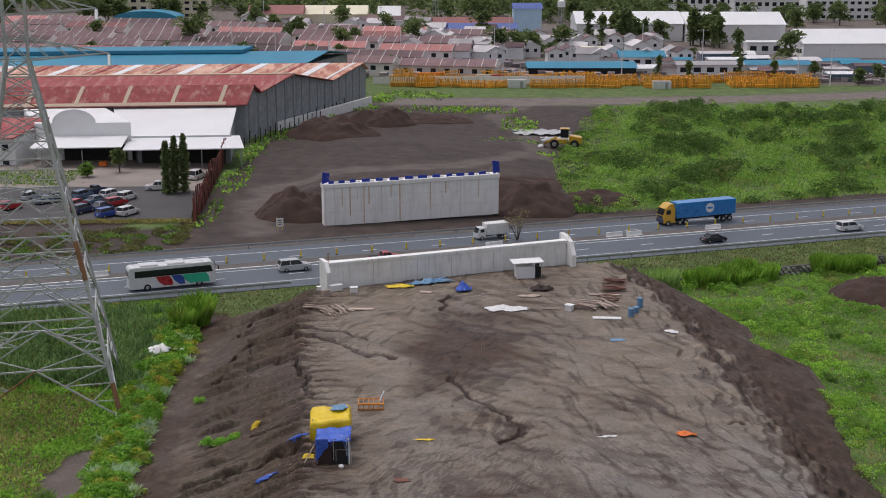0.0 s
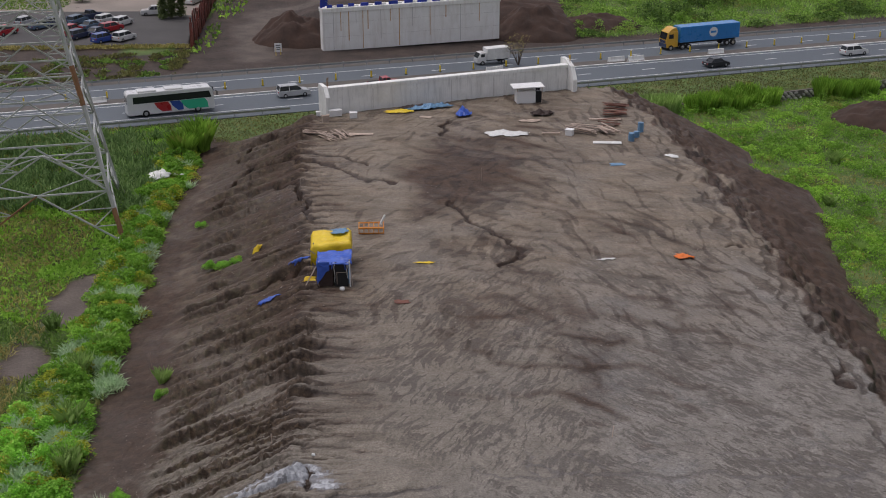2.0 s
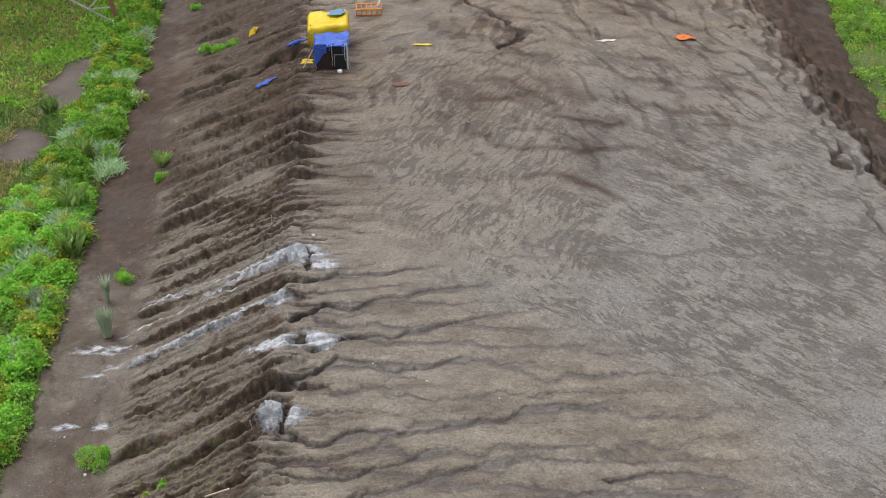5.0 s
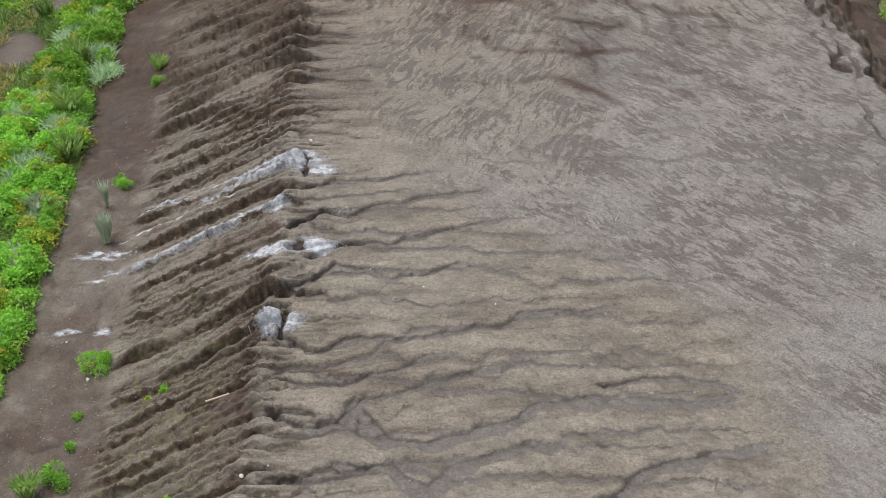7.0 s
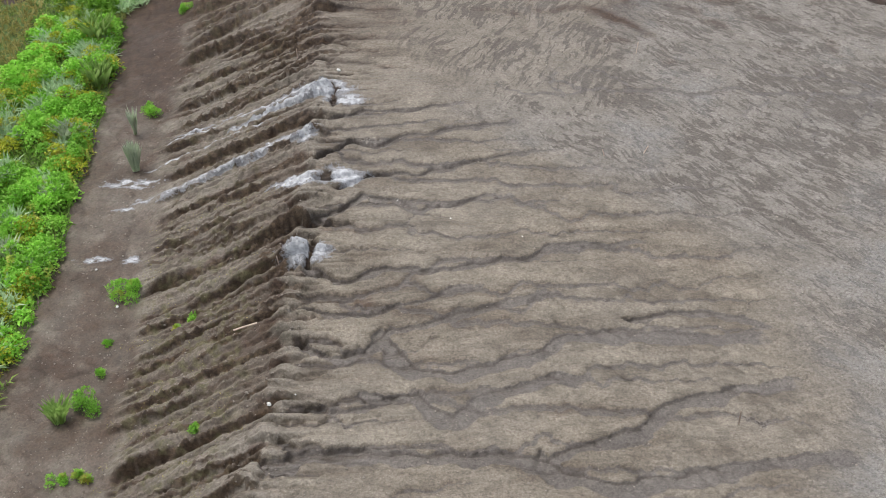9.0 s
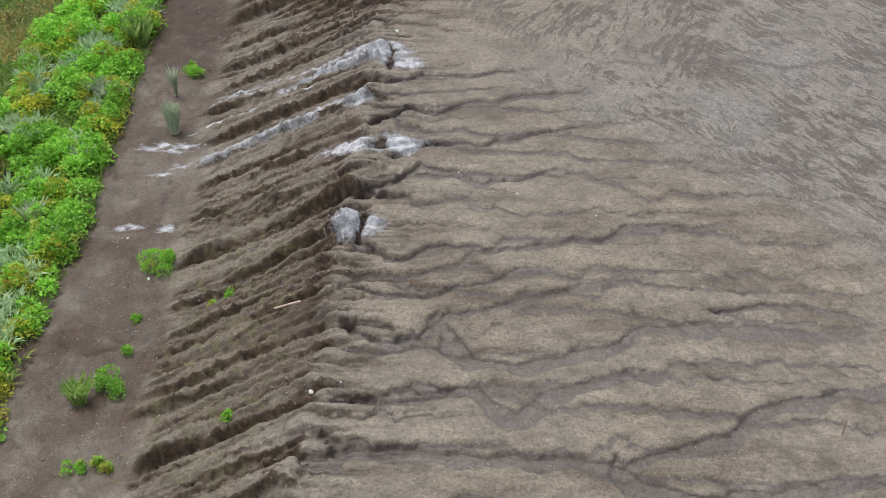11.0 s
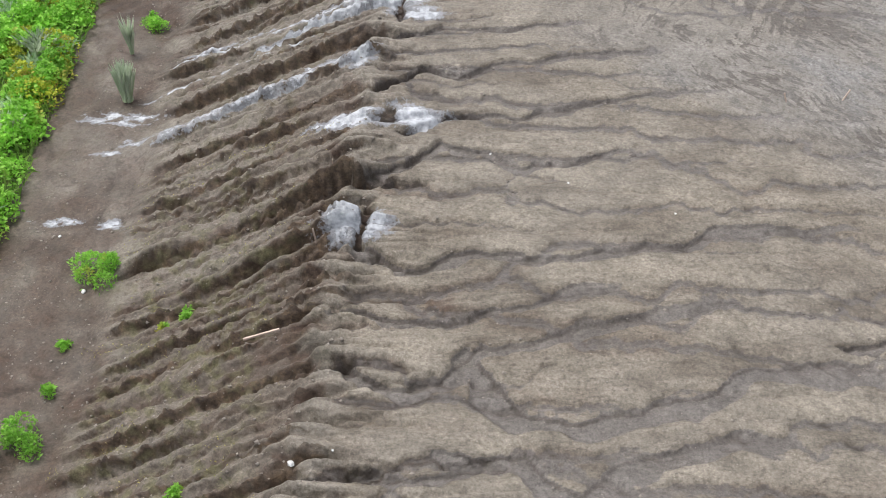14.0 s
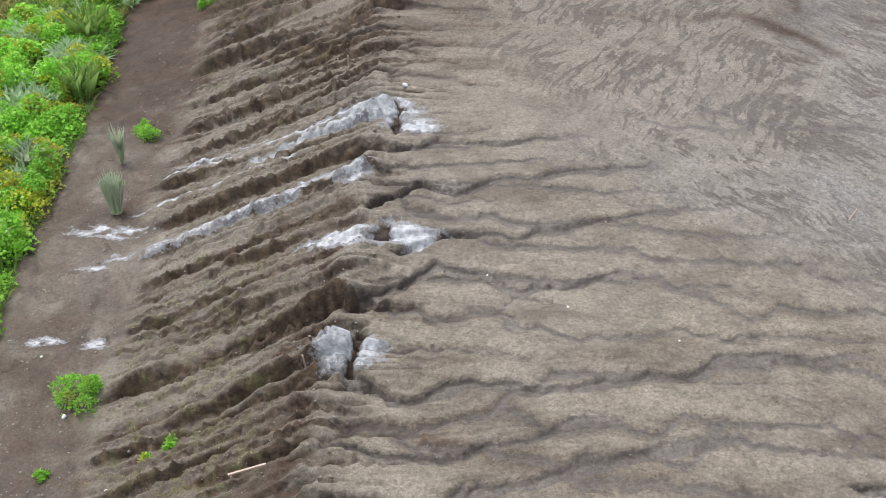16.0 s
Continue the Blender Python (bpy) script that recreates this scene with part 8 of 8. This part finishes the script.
# concrete perimeter wall beside the works
bm = BM()
for a, b in (((-45.5, 318), (-20.5, 380)),):
    d = Vector((b[0] - a[0], b[1] - a[1], 0))
    box(bm, (d.length, 0.35, 3.0), ((a[0] + b[0]) / 2, (a[1] + b[1]) / 2, 1.6), rz=math.degrees(math.atan2(d.y, d.x)))
tagged(part("perimeter_wall", bm, CONC), "grey concrete perimeter wall beside the warehouse", "wall", kind="structure")
bm = BM()
box(bm, (70, 0.3, 2.6), (0, 0, 1.3))
w2 = tagged(part("perimeter_wall", bm, CONC), "pale concrete yard wall before the far yards", "wall", kind="structure")
w2.matrix_basis = pose(12, 436, 0.0, 0, 0, 3)
# steel post fence along the compound
POSTR = plain("red_lead_steel", (0.2, 0.055, 0.04), (0.09, 0.04, 0.033), 0.6, 0.8, jitter=1.2)
fe = thing("post_fence", "tall fence of rusty red and dark steel posts", "fence", (0, 0, 0))
pmesh = unit_bar("fence_bar", POSTR)
for k in range(150):
    t = k / 149
    x, y = -42.6 - 6.0 * t + 0.1 * math.sin(k), 221 + 80 * t
    h = 3.5 + 0.8 * math.sin(k * 1.7) + (1.2 if k % 4 == 0 else 0)
    o = new("post", pmesh)
    o.parent = fe
    o.matrix_basis = pose(x, y, 0.9 + h / 2, 3 * math.sin(k * 2.3), 4 * math.sin(k * 3.1), 0) @ Matrix.Diagonal((0.22, 0.22, h, 1))
for z in (1.2, 2.6):
    member("rail", fe, (-42.6, 221, 0.9 + z), (-48.6, 301, 0.9 + z), 0.14, pmesh)
for k, t in enumerate((0.05, 0.3, 0.55, 0.8)):
    bm = BM()
    box(bm, (0.06, 17, 2.0), (-42.6 - 6 * (t + 0.1) - 0.2, 221 + 80 * (t + 0.07), 2.0), rz=4.3)
    part("dark_sheeting", bm, DARKPLY, fe)
# sign board by the haul track, plain bars for its writing
sg_ = thing("sign_board", "small white site sign on a yellow stand", "sign", (-27.6, 218.4, float(G(-27, 218))), 12)
bm = BM()
box(bm, (1.2, 0.06, 1.5), (0, 0, 1.3), bevel=0.02)
pan = part("panel", bm, WHITE, sg_)
for k in range(3):
    bm = BM()
    box(bm, (0.8 - 0.15 * k, 0.02, 0.14), (0, -0.045, 1.7 - 0.35 * k))
    part("text_bar", bm, DARK, pan)
bm = BM()
beam(bm, (-0.4, 0, 0), (-0.4, 0, 1.2), 0.08)
beam(bm, (0.4, 0, 0), (0.4, 0, 1.2), 0.08)
part("stand", bm, PAINT_Y, sg_)
bm = BM()
box(bm, (1.6, 1.0, 1.0), (0, 0, 0.5), bevel=0.1)
ob = tagged(part("orange_bin", bm, ORANGE_TARP), "orange plastic bin on the apron", "bin")
ob.matrix_basis = pose(-71.5, 274.5, float(G(-71, 274)) + 0.05)
LINER = plain('liner_plastic', (0.55, 0.56, 0.56), (0.36, 0.37, 0.37), 0.4, 0.5)
# pale liner sheets near the loader
for i, (x, y, sx, sy) in enumerate(((25, 333, 13, 8), (29, 322, 9, 6))):
    bm = BM()
    n = 14
    vs = [[bm.verts.new(((i_ / (n - 1) - 0.5) * sx * (1 + 0.15 * math.sin(j * 1.3)), (j / (n - 1) - 0.5) * sy * (1 + 0.15 * math.sin(i_ * 1.1)), 0.25 + 0.25 * math.sin(i_ * 1.9 + j) * math.cos(j * 1.4))) for i_ in range(n)] for j in range(n)]
    for j in range(n - 1):
        for i_ in range(n - 1):
            bm.faces.new((vs[j][i_], vs[j][i_ + 1], vs[j + 1][i_ + 1], vs[j + 1][i_]))
    ob = tagged(part("liner_sheet", bm, LINER), "pale grey liner sheet spread on the mud", "sheet", "liner sheets")
    ob.matrix_basis = pose(x, y, float(G(x, y)) + 0.1)


# ---- the town beyond
def house(label, wall, rf, w=7.5, d=9.0, h=4.6, rise=2.0):
    root = thing("house", label, "house", (0, 0, 0), 0, "town houses")
    bm = BM()
    prism(bm, [(-w / 2, 0), (-w / 2, h), (0, h + rise * 0.95), (w / 2, h), (w / 2, 0)], d, Matrix())
    part("wall", bm, wall, root)
    for s in (1, -1):
        bm = BM()
        hexa(bm, [Vector(p) for p in ((0, -d / 2 - 0.4, h + rise + 0.1), (s * (w / 2 + 0.5), -d / 2 - 0.4, h - 0.15), (s * (w / 2 + 0.5), d / 2 + 0.4, h - 0.15), (0, d / 2 + 0.4, h + rise + 0.1),
                                      (0, -d / 2 - 0.4, h + rise - 0.05), (s * (w / 2 + 0.5), -d / 2 - 0.4, h - 0.3), (s * (w / 2 + 0.5), d / 2 + 0.4, h - 0.3), (0, d / 2 + 0.4, h + rise - 0.05))])
        part("roof", bm, rf, root)
    for s in (-1.7, 1.7):
        bm = BM()
        box(bm, (1.3, 0.1, 1.3), (s, -d / 2 - 0.03, h - 1.6))
        part("window", bm, GLASS, root)
    return root


R_BROWN = plain("brown_tile_roof", (0.2, 0.125, 0.125), (0.1, 0.062, 0.065), 0.3, 0.8, jitter=0.9)
R_RED = plain("red_tile_roof", (0.46, 0.2, 0.18), (0.3, 0.13, 0.12), 0.3, 0.8, jitter=0.8)
R_GREY = plain("grey_sheet_roof", (0.55, 0.52, 0.52), (0.4, 0.38, 0.38), 0.3, 0.7, jitter=0.8)
W_PINK = plain("pinkish_wall", (0.86, 0.81, 0.77), (0.7, 0.63, 0.6), 0.3, 0.8, jitter=0.4)
W_SKY = plain("pale_blue_wall", (0.55, 0.75, 0.88), (0.45, 0.65, 0.8), 0.3, 0.7)
protos = [house("white house with a grey sheet roof", WHITE, R_GREY), house("small white house with a brown roof", WHITE, R_BROWN, 6.5, 7, 5.2, 1.5)]
rng = np.random.RandomState(88)
used = [False, False]


def terrace(label, rf, n, unit=4.8, d=9.0, h=4.9, rise=1.75):
    """A row of houses under one roof, parted by fire walls."""
    root = thing("row_houses", label, "terrace", (0, 0, 0), 0, "terraces")
    L = n * unit
    bm = BM()
    prism(bm, [(-d / 2, 0), (-d / 2, h), (0, h + rise * 0.95), (d / 2, h), (d / 2, 0)], L, pose(0, 0, 0, 0, 0, 90))
    part("wall", bm, W_PINK, root)
    for s_ in (1, -1):
        bm = BM()
        hexa(bm, [Vector(p) for p in ((-L / 2, 0, h + rise + 0.1), (-L / 2, s_ * (d / 2 + 0.6), h - 0.2), (L / 2, s_ * (d / 2 + 0.6), h - 0.2), (L / 2, 0, h + rise + 0.1),
                                      (-L / 2, 0, h + rise - 0.05), (-L / 2, s_ * (d / 2 + 0.6), h - 0.35), (L / 2, s_ * (d / 2 + 0.6), h - 0.35), (L / 2, 0, h + rise - 0.05))])
        part("roof", bm, rf, root)
    for k in range(n + 1):
        bm = BM()
        prism(bm, [(-d / 2 - 0.7, h - 0.6), (-d / 2 - 0.7, h + 0.1), (0, h + rise + 0.32), (d / 2 + 0.7, h + 0.1), (d / 2 + 0.7, h - 0.6)], 0.18, pose(-L / 2 + k * unit, 0, 0, 0, 0, 90))
        part("fire_wall", bm, W_PINK, root)
    for k in range(n):
        bm = BM()
        box(bm, (1.8, 0.1, 1.5), (-L / 2 + (k + 0.5) * unit, -d / 2 - 0.03, h - 1.9))
        part("window", bm, GLASS, root)
    return root


tp2 = [terrace("row of joined houses under brown tile roofs", R_BROWN, 7), terrace("row of joined houses under dull red tile roofs", R_RED, 6), terrace("short row of joined houses under brown tile roofs", R_BROWN, 5)]
seen_r = [False] * 3
for row in range(7):
    x = -240 + 9 * (row % 3)
    while x < -20 + row * 6:
        p = int(rng.choice([0, 0, 2, 1])) if row != 3 else (1 if x > -95 else 0)
        L = (7, 6, 5)[p] * 4.8
        xc = x + L / 2
        yc = 452 + row * 28 - 0.2 * (xc + 120) + 2.5 * rng.normal()
        x += L + 1.2 + (4 if rng.rand() < 0.3 else 0)
        if xc > -75 and yc < 455:
            continue
        m = pose(xc, yc, float(G(xc, yc)) - 0.2 - 0.5 * rng.rand(), 0, 0, -11.3 + 1.5 * rng.normal())
        if not seen_r[p]:
            tp2[p].matrix_basis, seen_r[p] = m, True
        else:
            copy_thing(tp2[p], m)
for k in range(96):
    x, y = rng.uniform(-15, 95), rng.uniform(508, 640)
    if k > 70:
        x, y = rng.uniform(-110, -10), rng.uniform(600, 680)
    p = 0 if rng.rand() < 0.6 else 1
    m = pose(x, y, float(G(x, y)) - 0.2, 0, 0, rng.choice([-12, 78, 5, 10]))
    if not used[p]:
        protos[p].matrix_basis = m
        used[p] = True
    else:
        copy_thing(protos[p], m)


def block(label, x, y, w, d, h, wall, rf, storeys, rise=0.0, rz=0.0, arch=False):
    root = thing("town_building", label, "building", (x, y, float(G(x, y)) - 0.3), rz, "town buildings")
    bm = BM()
    box(bm, (w, d, h), (0, 0, h / 2))
    part("wall", bm, wall, root)
    bm = BM()
    if arch:
        prism(bm, [(-w / 2 - 0.5, h)] + [(-(w / 2 + 0.5) * math.cos(a * math.pi / 10), h + rise * math.sin(a * math.pi / 10)) for a in range(1, 10)] + [(w / 2 + 0.5, h)], d + 1, Matrix())
    elif rise:
        prism(bm, [(-d / 2 - 0.6, h + 0.01), (0, h + rise), (d / 2 + 0.6, h + 0.01)], w + 1, pose(0, 0, 0, 0, 0, 90))
    else:
        box(bm, (w + 0.8, d + 0.8, 0.5), (0, 0, h + 0.25))
    part("roof", bm, rf, root)
    n = max(2, int(w / 4.2))
    for st in range(storeys):
        for k in range(n):
            bm = BM()
            box(bm, (w / n * 0.55, 0.15, h / max(1, storeys) * 0.42), (-w / 2 + (k + 0.5) * w / n, -d / 2 - 0.04, (st + 0.55) * h / max(1, storeys)))
            part("window", bm, GLASS, root)


for b in (("three-storey cream block of flats", -166, 716, 20, 12, 11, CREAM, ROOF_WHITE, 3), ("long cream school block with a brown front", -141, 722, 31, 12, 10, CREAM, ROOF_WHITE, 3), ("hall with a domed pale blue roof", -148, 674, 32, 16, 3, WHITE, ROOF_BLUE, 0, 4.0, 0, True),
          ("hall with a cream gabled roof", -58, 712, 36, 22, 5, CREAM, CREAM, 0, 4.0), ("hall with a dark red gabled roof", -87, 704, 28, 18, 5, CREAM, R_RED, 0, 4.0), ("long shed with a dark red roof", 14, 672, 42, 16, 4, CREAM, R_RED, 1, 3.0),
          ("pale blue gabled tower building", 42, 672, 14, 14, 12, W_SKY, P_BLUE, 0, 2.5), ("market shed with blue roofs", 15, 636, 40, 20, 3.5, WHITE, P_BLUE, 0, 3.0), ("long white institutional building", 155, 828, 54, 14, 12, WHITE, ROOF_BLUE, 2),
          ("white office block of four storeys", 235, 800, 42, 18, 16, WHITE, WHITE, 4), ("small white two-storey house", 138, 575, 15, 8, 5, WHITE, ROOF_WHITE, 1), ("long open shed with a green roof", 49, 474, 38, 14, 3.4, DARK, ROOF_BLUE, 0, 1.6),
          ("shed with a bright blue roof", 76, 512, 17, 12, 4, WHITE, ROOF_BLUE, 1, 2.0), ("office with a pale yellow roof", 57, 532, 18, 9, 4.5, WHITE, CREAM, 1, 1.0), ("low white workshop with a grey roof", 97, 486, 24, 9, 4, WHITE, R_GREY, 1, 1.0),
          ("low workshop with a pale roof", 122, 492, 26, 10, 4, WHITE, ROOF_BLUE, 0, 1.2), ("white chapel with a steep roof", -28, 700, 11, 12, 5, WHITE, ROOF_WHITE, 0, 5.0), ("tall slim white concrete tower", 112, 815, 4, 4, 17, WHITE, WHITE, 0), ("white block behind the palms", 195, 815, 40, 14, 11, WHITE, ROOF_WHITE, 2)):
    block(*b)
for i, (x, y, w, h) in enumerate(((88, 645, 50, 8), (137, 640, 46, 9), (172, 572, 44, 6.5), (217, 578, 46, 7.5))):
    block("long white factory hall with a low gabled roof", x, y, w, 30, h, WHITE, ROOF_WHITE, 0, 5.0, (0, 0, 2, 2)[i])


# low yard sheds and trailers
rng = np.random.RandomState(93)
for k in range(26):
    x, y = rng.uniform(58, 195), rng.uniform(470, 545)
    block("low yard shed with a weathered sheet roof", x, y, rng.uniform(6, 20), rng.uniform(4, 9), rng.uniform(2.4, 3.6), (WHITE, W_PINK, P_STEEL)[k % 3], (R_GREY, ROOF_BLUE, ROOF_WHITE, R_BROWN)[k % 4], 0, rng.uniform(0.6, 1.4), rng.uniform(-6, 8))


# orange formwork racks along the yard
def rack(label, material, w, d, h, name="formwork_rack", cat="formwork"):
    root = thing(name, label, cat, (0, 0, 0), 0, name + " rows")
    mesh = unit_bar("bar", material)
    for k in range(11):
        x = -w / 2 + w * k / 10
        for y in (-d / 2, d / 2):
            member("upright", root, (x, y, 0), (x + 0.08 * math.sin(k * 2.1), y, h * (0.8 + 0.2 * math.sin(k * 1.9 + y))), 0.3, mesh)
    for z in (0.3, h * 0.5, h * 0.85):
        for y in (-d / 2, d / 2):
            member("rail", root, (-w / 2, y, z), (w / 2, y, z), 0.16, mesh)
    for k in range(5):
        member("cross_tie", root, (-w / 2 + w * k / 4, -d / 2, h * 0.85), (-w / 2 + w * k / 4, d / 2, h * 0.85), 0.16, mesh)
    bm = BM()
    box(bm, (w * 0.96, d * 0.8, h * 0.3), (0, 0, h * 0.16))
    part("infill", bm, material, root)
    return root


r0 = rack("rack of orange steel formwork in the yard", plain("yard_orange_steel", (0.85, 0.45, 0.04), (0.6, 0.27, 0.03), 0.5, 0.6, jitter=0.7), 7.2, 2.4, 4.2)
first = True
for row in range(3):
    for k in range(19):
        x = -14 + k * 7.6 + rng.rand() * 1.0
        y = 428 + row * 7 + 0.09 * x + 0.0006 * x * x + rng.rand() * 2
        if rng.rand() < (0.1, 0.2, 0.3)[row] or (row == 0 and k in (5, 14)):
            continue
        m = pose(x, y, float(G(x, y)), 0, 0, rng.uniform(-14, 22)) @ Matrix.Diagonal((rng.uniform(0.85, 1.05), 1, rng.uniform(0.6, 1.2), 1))
        if first:
            r0.matrix_basis, first = m, False
        else:
            copy_thing(r0, m)
PRECAST = plain("precast_grey", (0.36, 0.31, 0.31), (0.19, 0.165, 0.165), 0.4, 0.9, jitter=0.9)
g0 = thing("precast_stack", "stack of grey precast pieces in the yard", "precast stack", (0, 0, 0), 0, "precast stacks")
gm = unit_bar("slab", PRECAST)
for k in range(7):
    o = new("slab", gm)
    o.parent = g0
    o.matrix_basis = pose(-3 + 3 * (k % 3) + 0.3 * math.sin(k * 3.1), 0.5 * math.cos(k * 2.2), 0.35 + 0.75 * (k // 3), 0, 0, 6 * math.sin(k * 1.7)) @ Matrix.Diagonal((2.5, 3.4, 0.62, 1))
first = True
for k in range(130):
    x, y = rng.uniform(-30, 52), rng.uniform(448, 512)
    if k > 80:
        x, y = rng.uniform(50, 190), rng.uniform(460, 520)
    m = pose(x, y, float(G(x, y)), 0, 0, rng.uniform(-15, 15))
    if first:
        g0.matrix_basis, first = m, False
    else:
        copy_thing(g0, m)
for x, y, c, lab in ((24, 431, P_WHITE, "white site cabin"), (72, 436, P_WHITE, "white site cabin"), (-4, 447, ORANGE_TARP, "rust orange site container"), (14, 445, P_WHITE, "white site container"), (19, 445, P_RED, "red site container"), (118, 470, P_RED, "pink-red site container"), (-22, 462, P_STEEL, "blue-grey site container")):
    root = thing("site_container", lab + " in the far yard", "container", (x, y, float(G(x, y)) - 0.05), 4, "site containers")
    bm = BM()
    box(bm, (6.0 if c != ORANGE_TARP else 9.0, 2.4, 2.6), (0, 0, 1.3), bevel=0.04)
    part("shell", bm, c, root)
    bm = BM()
    box(bm, (0.9, 0.06, 2.0), (1.4, -1.22, 1.1))
    part("door", bm, STEEL, root)


# trees in the town
tp_ = [tree("tree", 0, 0, 12, 6, "dark green broad town tree", 401 + 7 * i, 0.25, TREE, 1.5, 700, "town trees") for i in range(3)]
tp_.append(tree("tree", 0, 0, 16, 3.0, "tall slim dark green town tree", 431, 0.15, TREE, 1.4, 600, "town trees"))
spots = [(26, 542), (30, 536), (36, 541), (43, 535), (40, 548), (48, 540), (22, 536)] + [(rng.uniform(66, 132), rng.uniform(592, 622)) for _ in range(22)] + [(rng.uniform(-210, -90), rng.uniform(690, 712)) for _ in range(14)]
spots += [(rng.uniform(60, 130), rng.uniform(680, 760)) for _ in range(12)] + [(rng.uniform(120, 270), rng.uniform(690, 780)) for _ in range(22)] + [(-35, 438), (105, 470), (84, 452), (160, 575)]
spots += [(rng.uniform(-230, 60), rng.uniform(560, 660)) for _ in range(14)] + [(rng.uniform(-200, 0), rng.uniform(450, 560)) for _ in range(16)] + [(rng.uniform(60, 190), rng.uniform(455, 540)) for _ in range(10)]
seen_t = [False] * 4
for i, (x, y) in enumerate(spots):
    p = rng.randint(3) if not (66 < x < 132 and y < 640) else (3 if rng.rand() < 0.6 else 1)
    s = 0.55 if y < 530 else 0.8 + 0.4 * rng.rand()
    m = pose(x, y, float(G(x, y)) - 0.2, 0, 0, rng.rand() * 360)
    tp_[p].scale = (s, s, s)
    if not seen_t[p]:
        tp_[p].matrix_basis = m @ Matrix.Diagonal((s, s, s, 1))
        seen_t[p] = True
    else:
        copy_thing(tp_[p], m)
# far wood closing the view
k = 1500
px, py = rng.uniform(-330, 420, k), rng.uniform(730, 1150, k)
keep = ~((np.abs(px - 155) < 32) & (py < 840)) & ~((np.abs(px - 225) < 50) & (py < 830)) & ~((px < -110) & (py < 760))
px, py = px[keep], py[keep]
cc = clumps(rng, px, py, G(px, py), 6 + 4 * rng.rand(len(px)), 8 + 7 * rng.rand(len(px)), 70)
leaves("far_wood", cc, 3.2, 0.4, TREE, 1.5, 501, "dark green wood beyond the town", "wood")
# poles
lp = thing("light_pole", "tall slim grey utility pole", "pole", (0, 0, 0), 0, "utility poles")
bm = BM()
rod(bm, (0, 0, 0), (0, 0, 13), 0.2, 0.12, 6)
part("mast", bm, WHITE, lp)
bm = BM()
beam(bm, (-1.1, 0, 12.3), (1.1, 0, 12.3), 0.14)
part("cross_arm", bm, STEEL, lp)
first = True
for x, y in [(-170 + 22 * k, 480 + 40 * math.sin(k * 1.9)) for k in range(8)] + [(20 + 21 * k, 520 + 60 * math.sin(k * 2.3)) for k in range(9)] + [(-120 + 30 * k, 640 + 40 * math.sin(k)) for k in range(8)] + [(47, 490), (133, 455)]:
    m = pose(x, y, float(G(x, y)) - 0.2)
    if first:
        lp.matrix_basis, first = m, False
    else:
        copy_thing(lp, m)
for x, y in ((60, 680), (-4, 720)):
    root = thing("water_tower", "white elevated water tank on legs", "water tower", (x, y, float(G(x, y))), 0, "water towers")
    for a in range(4):
        bm = BM()
        rod(bm, (1.6 * math.cos(a * 1.571), 1.6 * math.sin(a * 1.571), 0), (1.2 * math.cos(a * 1.571), 1.2 * math.sin(a * 1.571), 12), 0.2, seg=6)
        part("leg", bm, STEEL, root)
    bm = BM()
    rod(bm, (0, 0, 12), (0, 0, 15), 2.0, 2.0, 14)
    rod(bm, (0, 0, 15), (0, 0, 15.8), 2.0, 0.3, 14)
    part("tank", bm, WHITE, root)
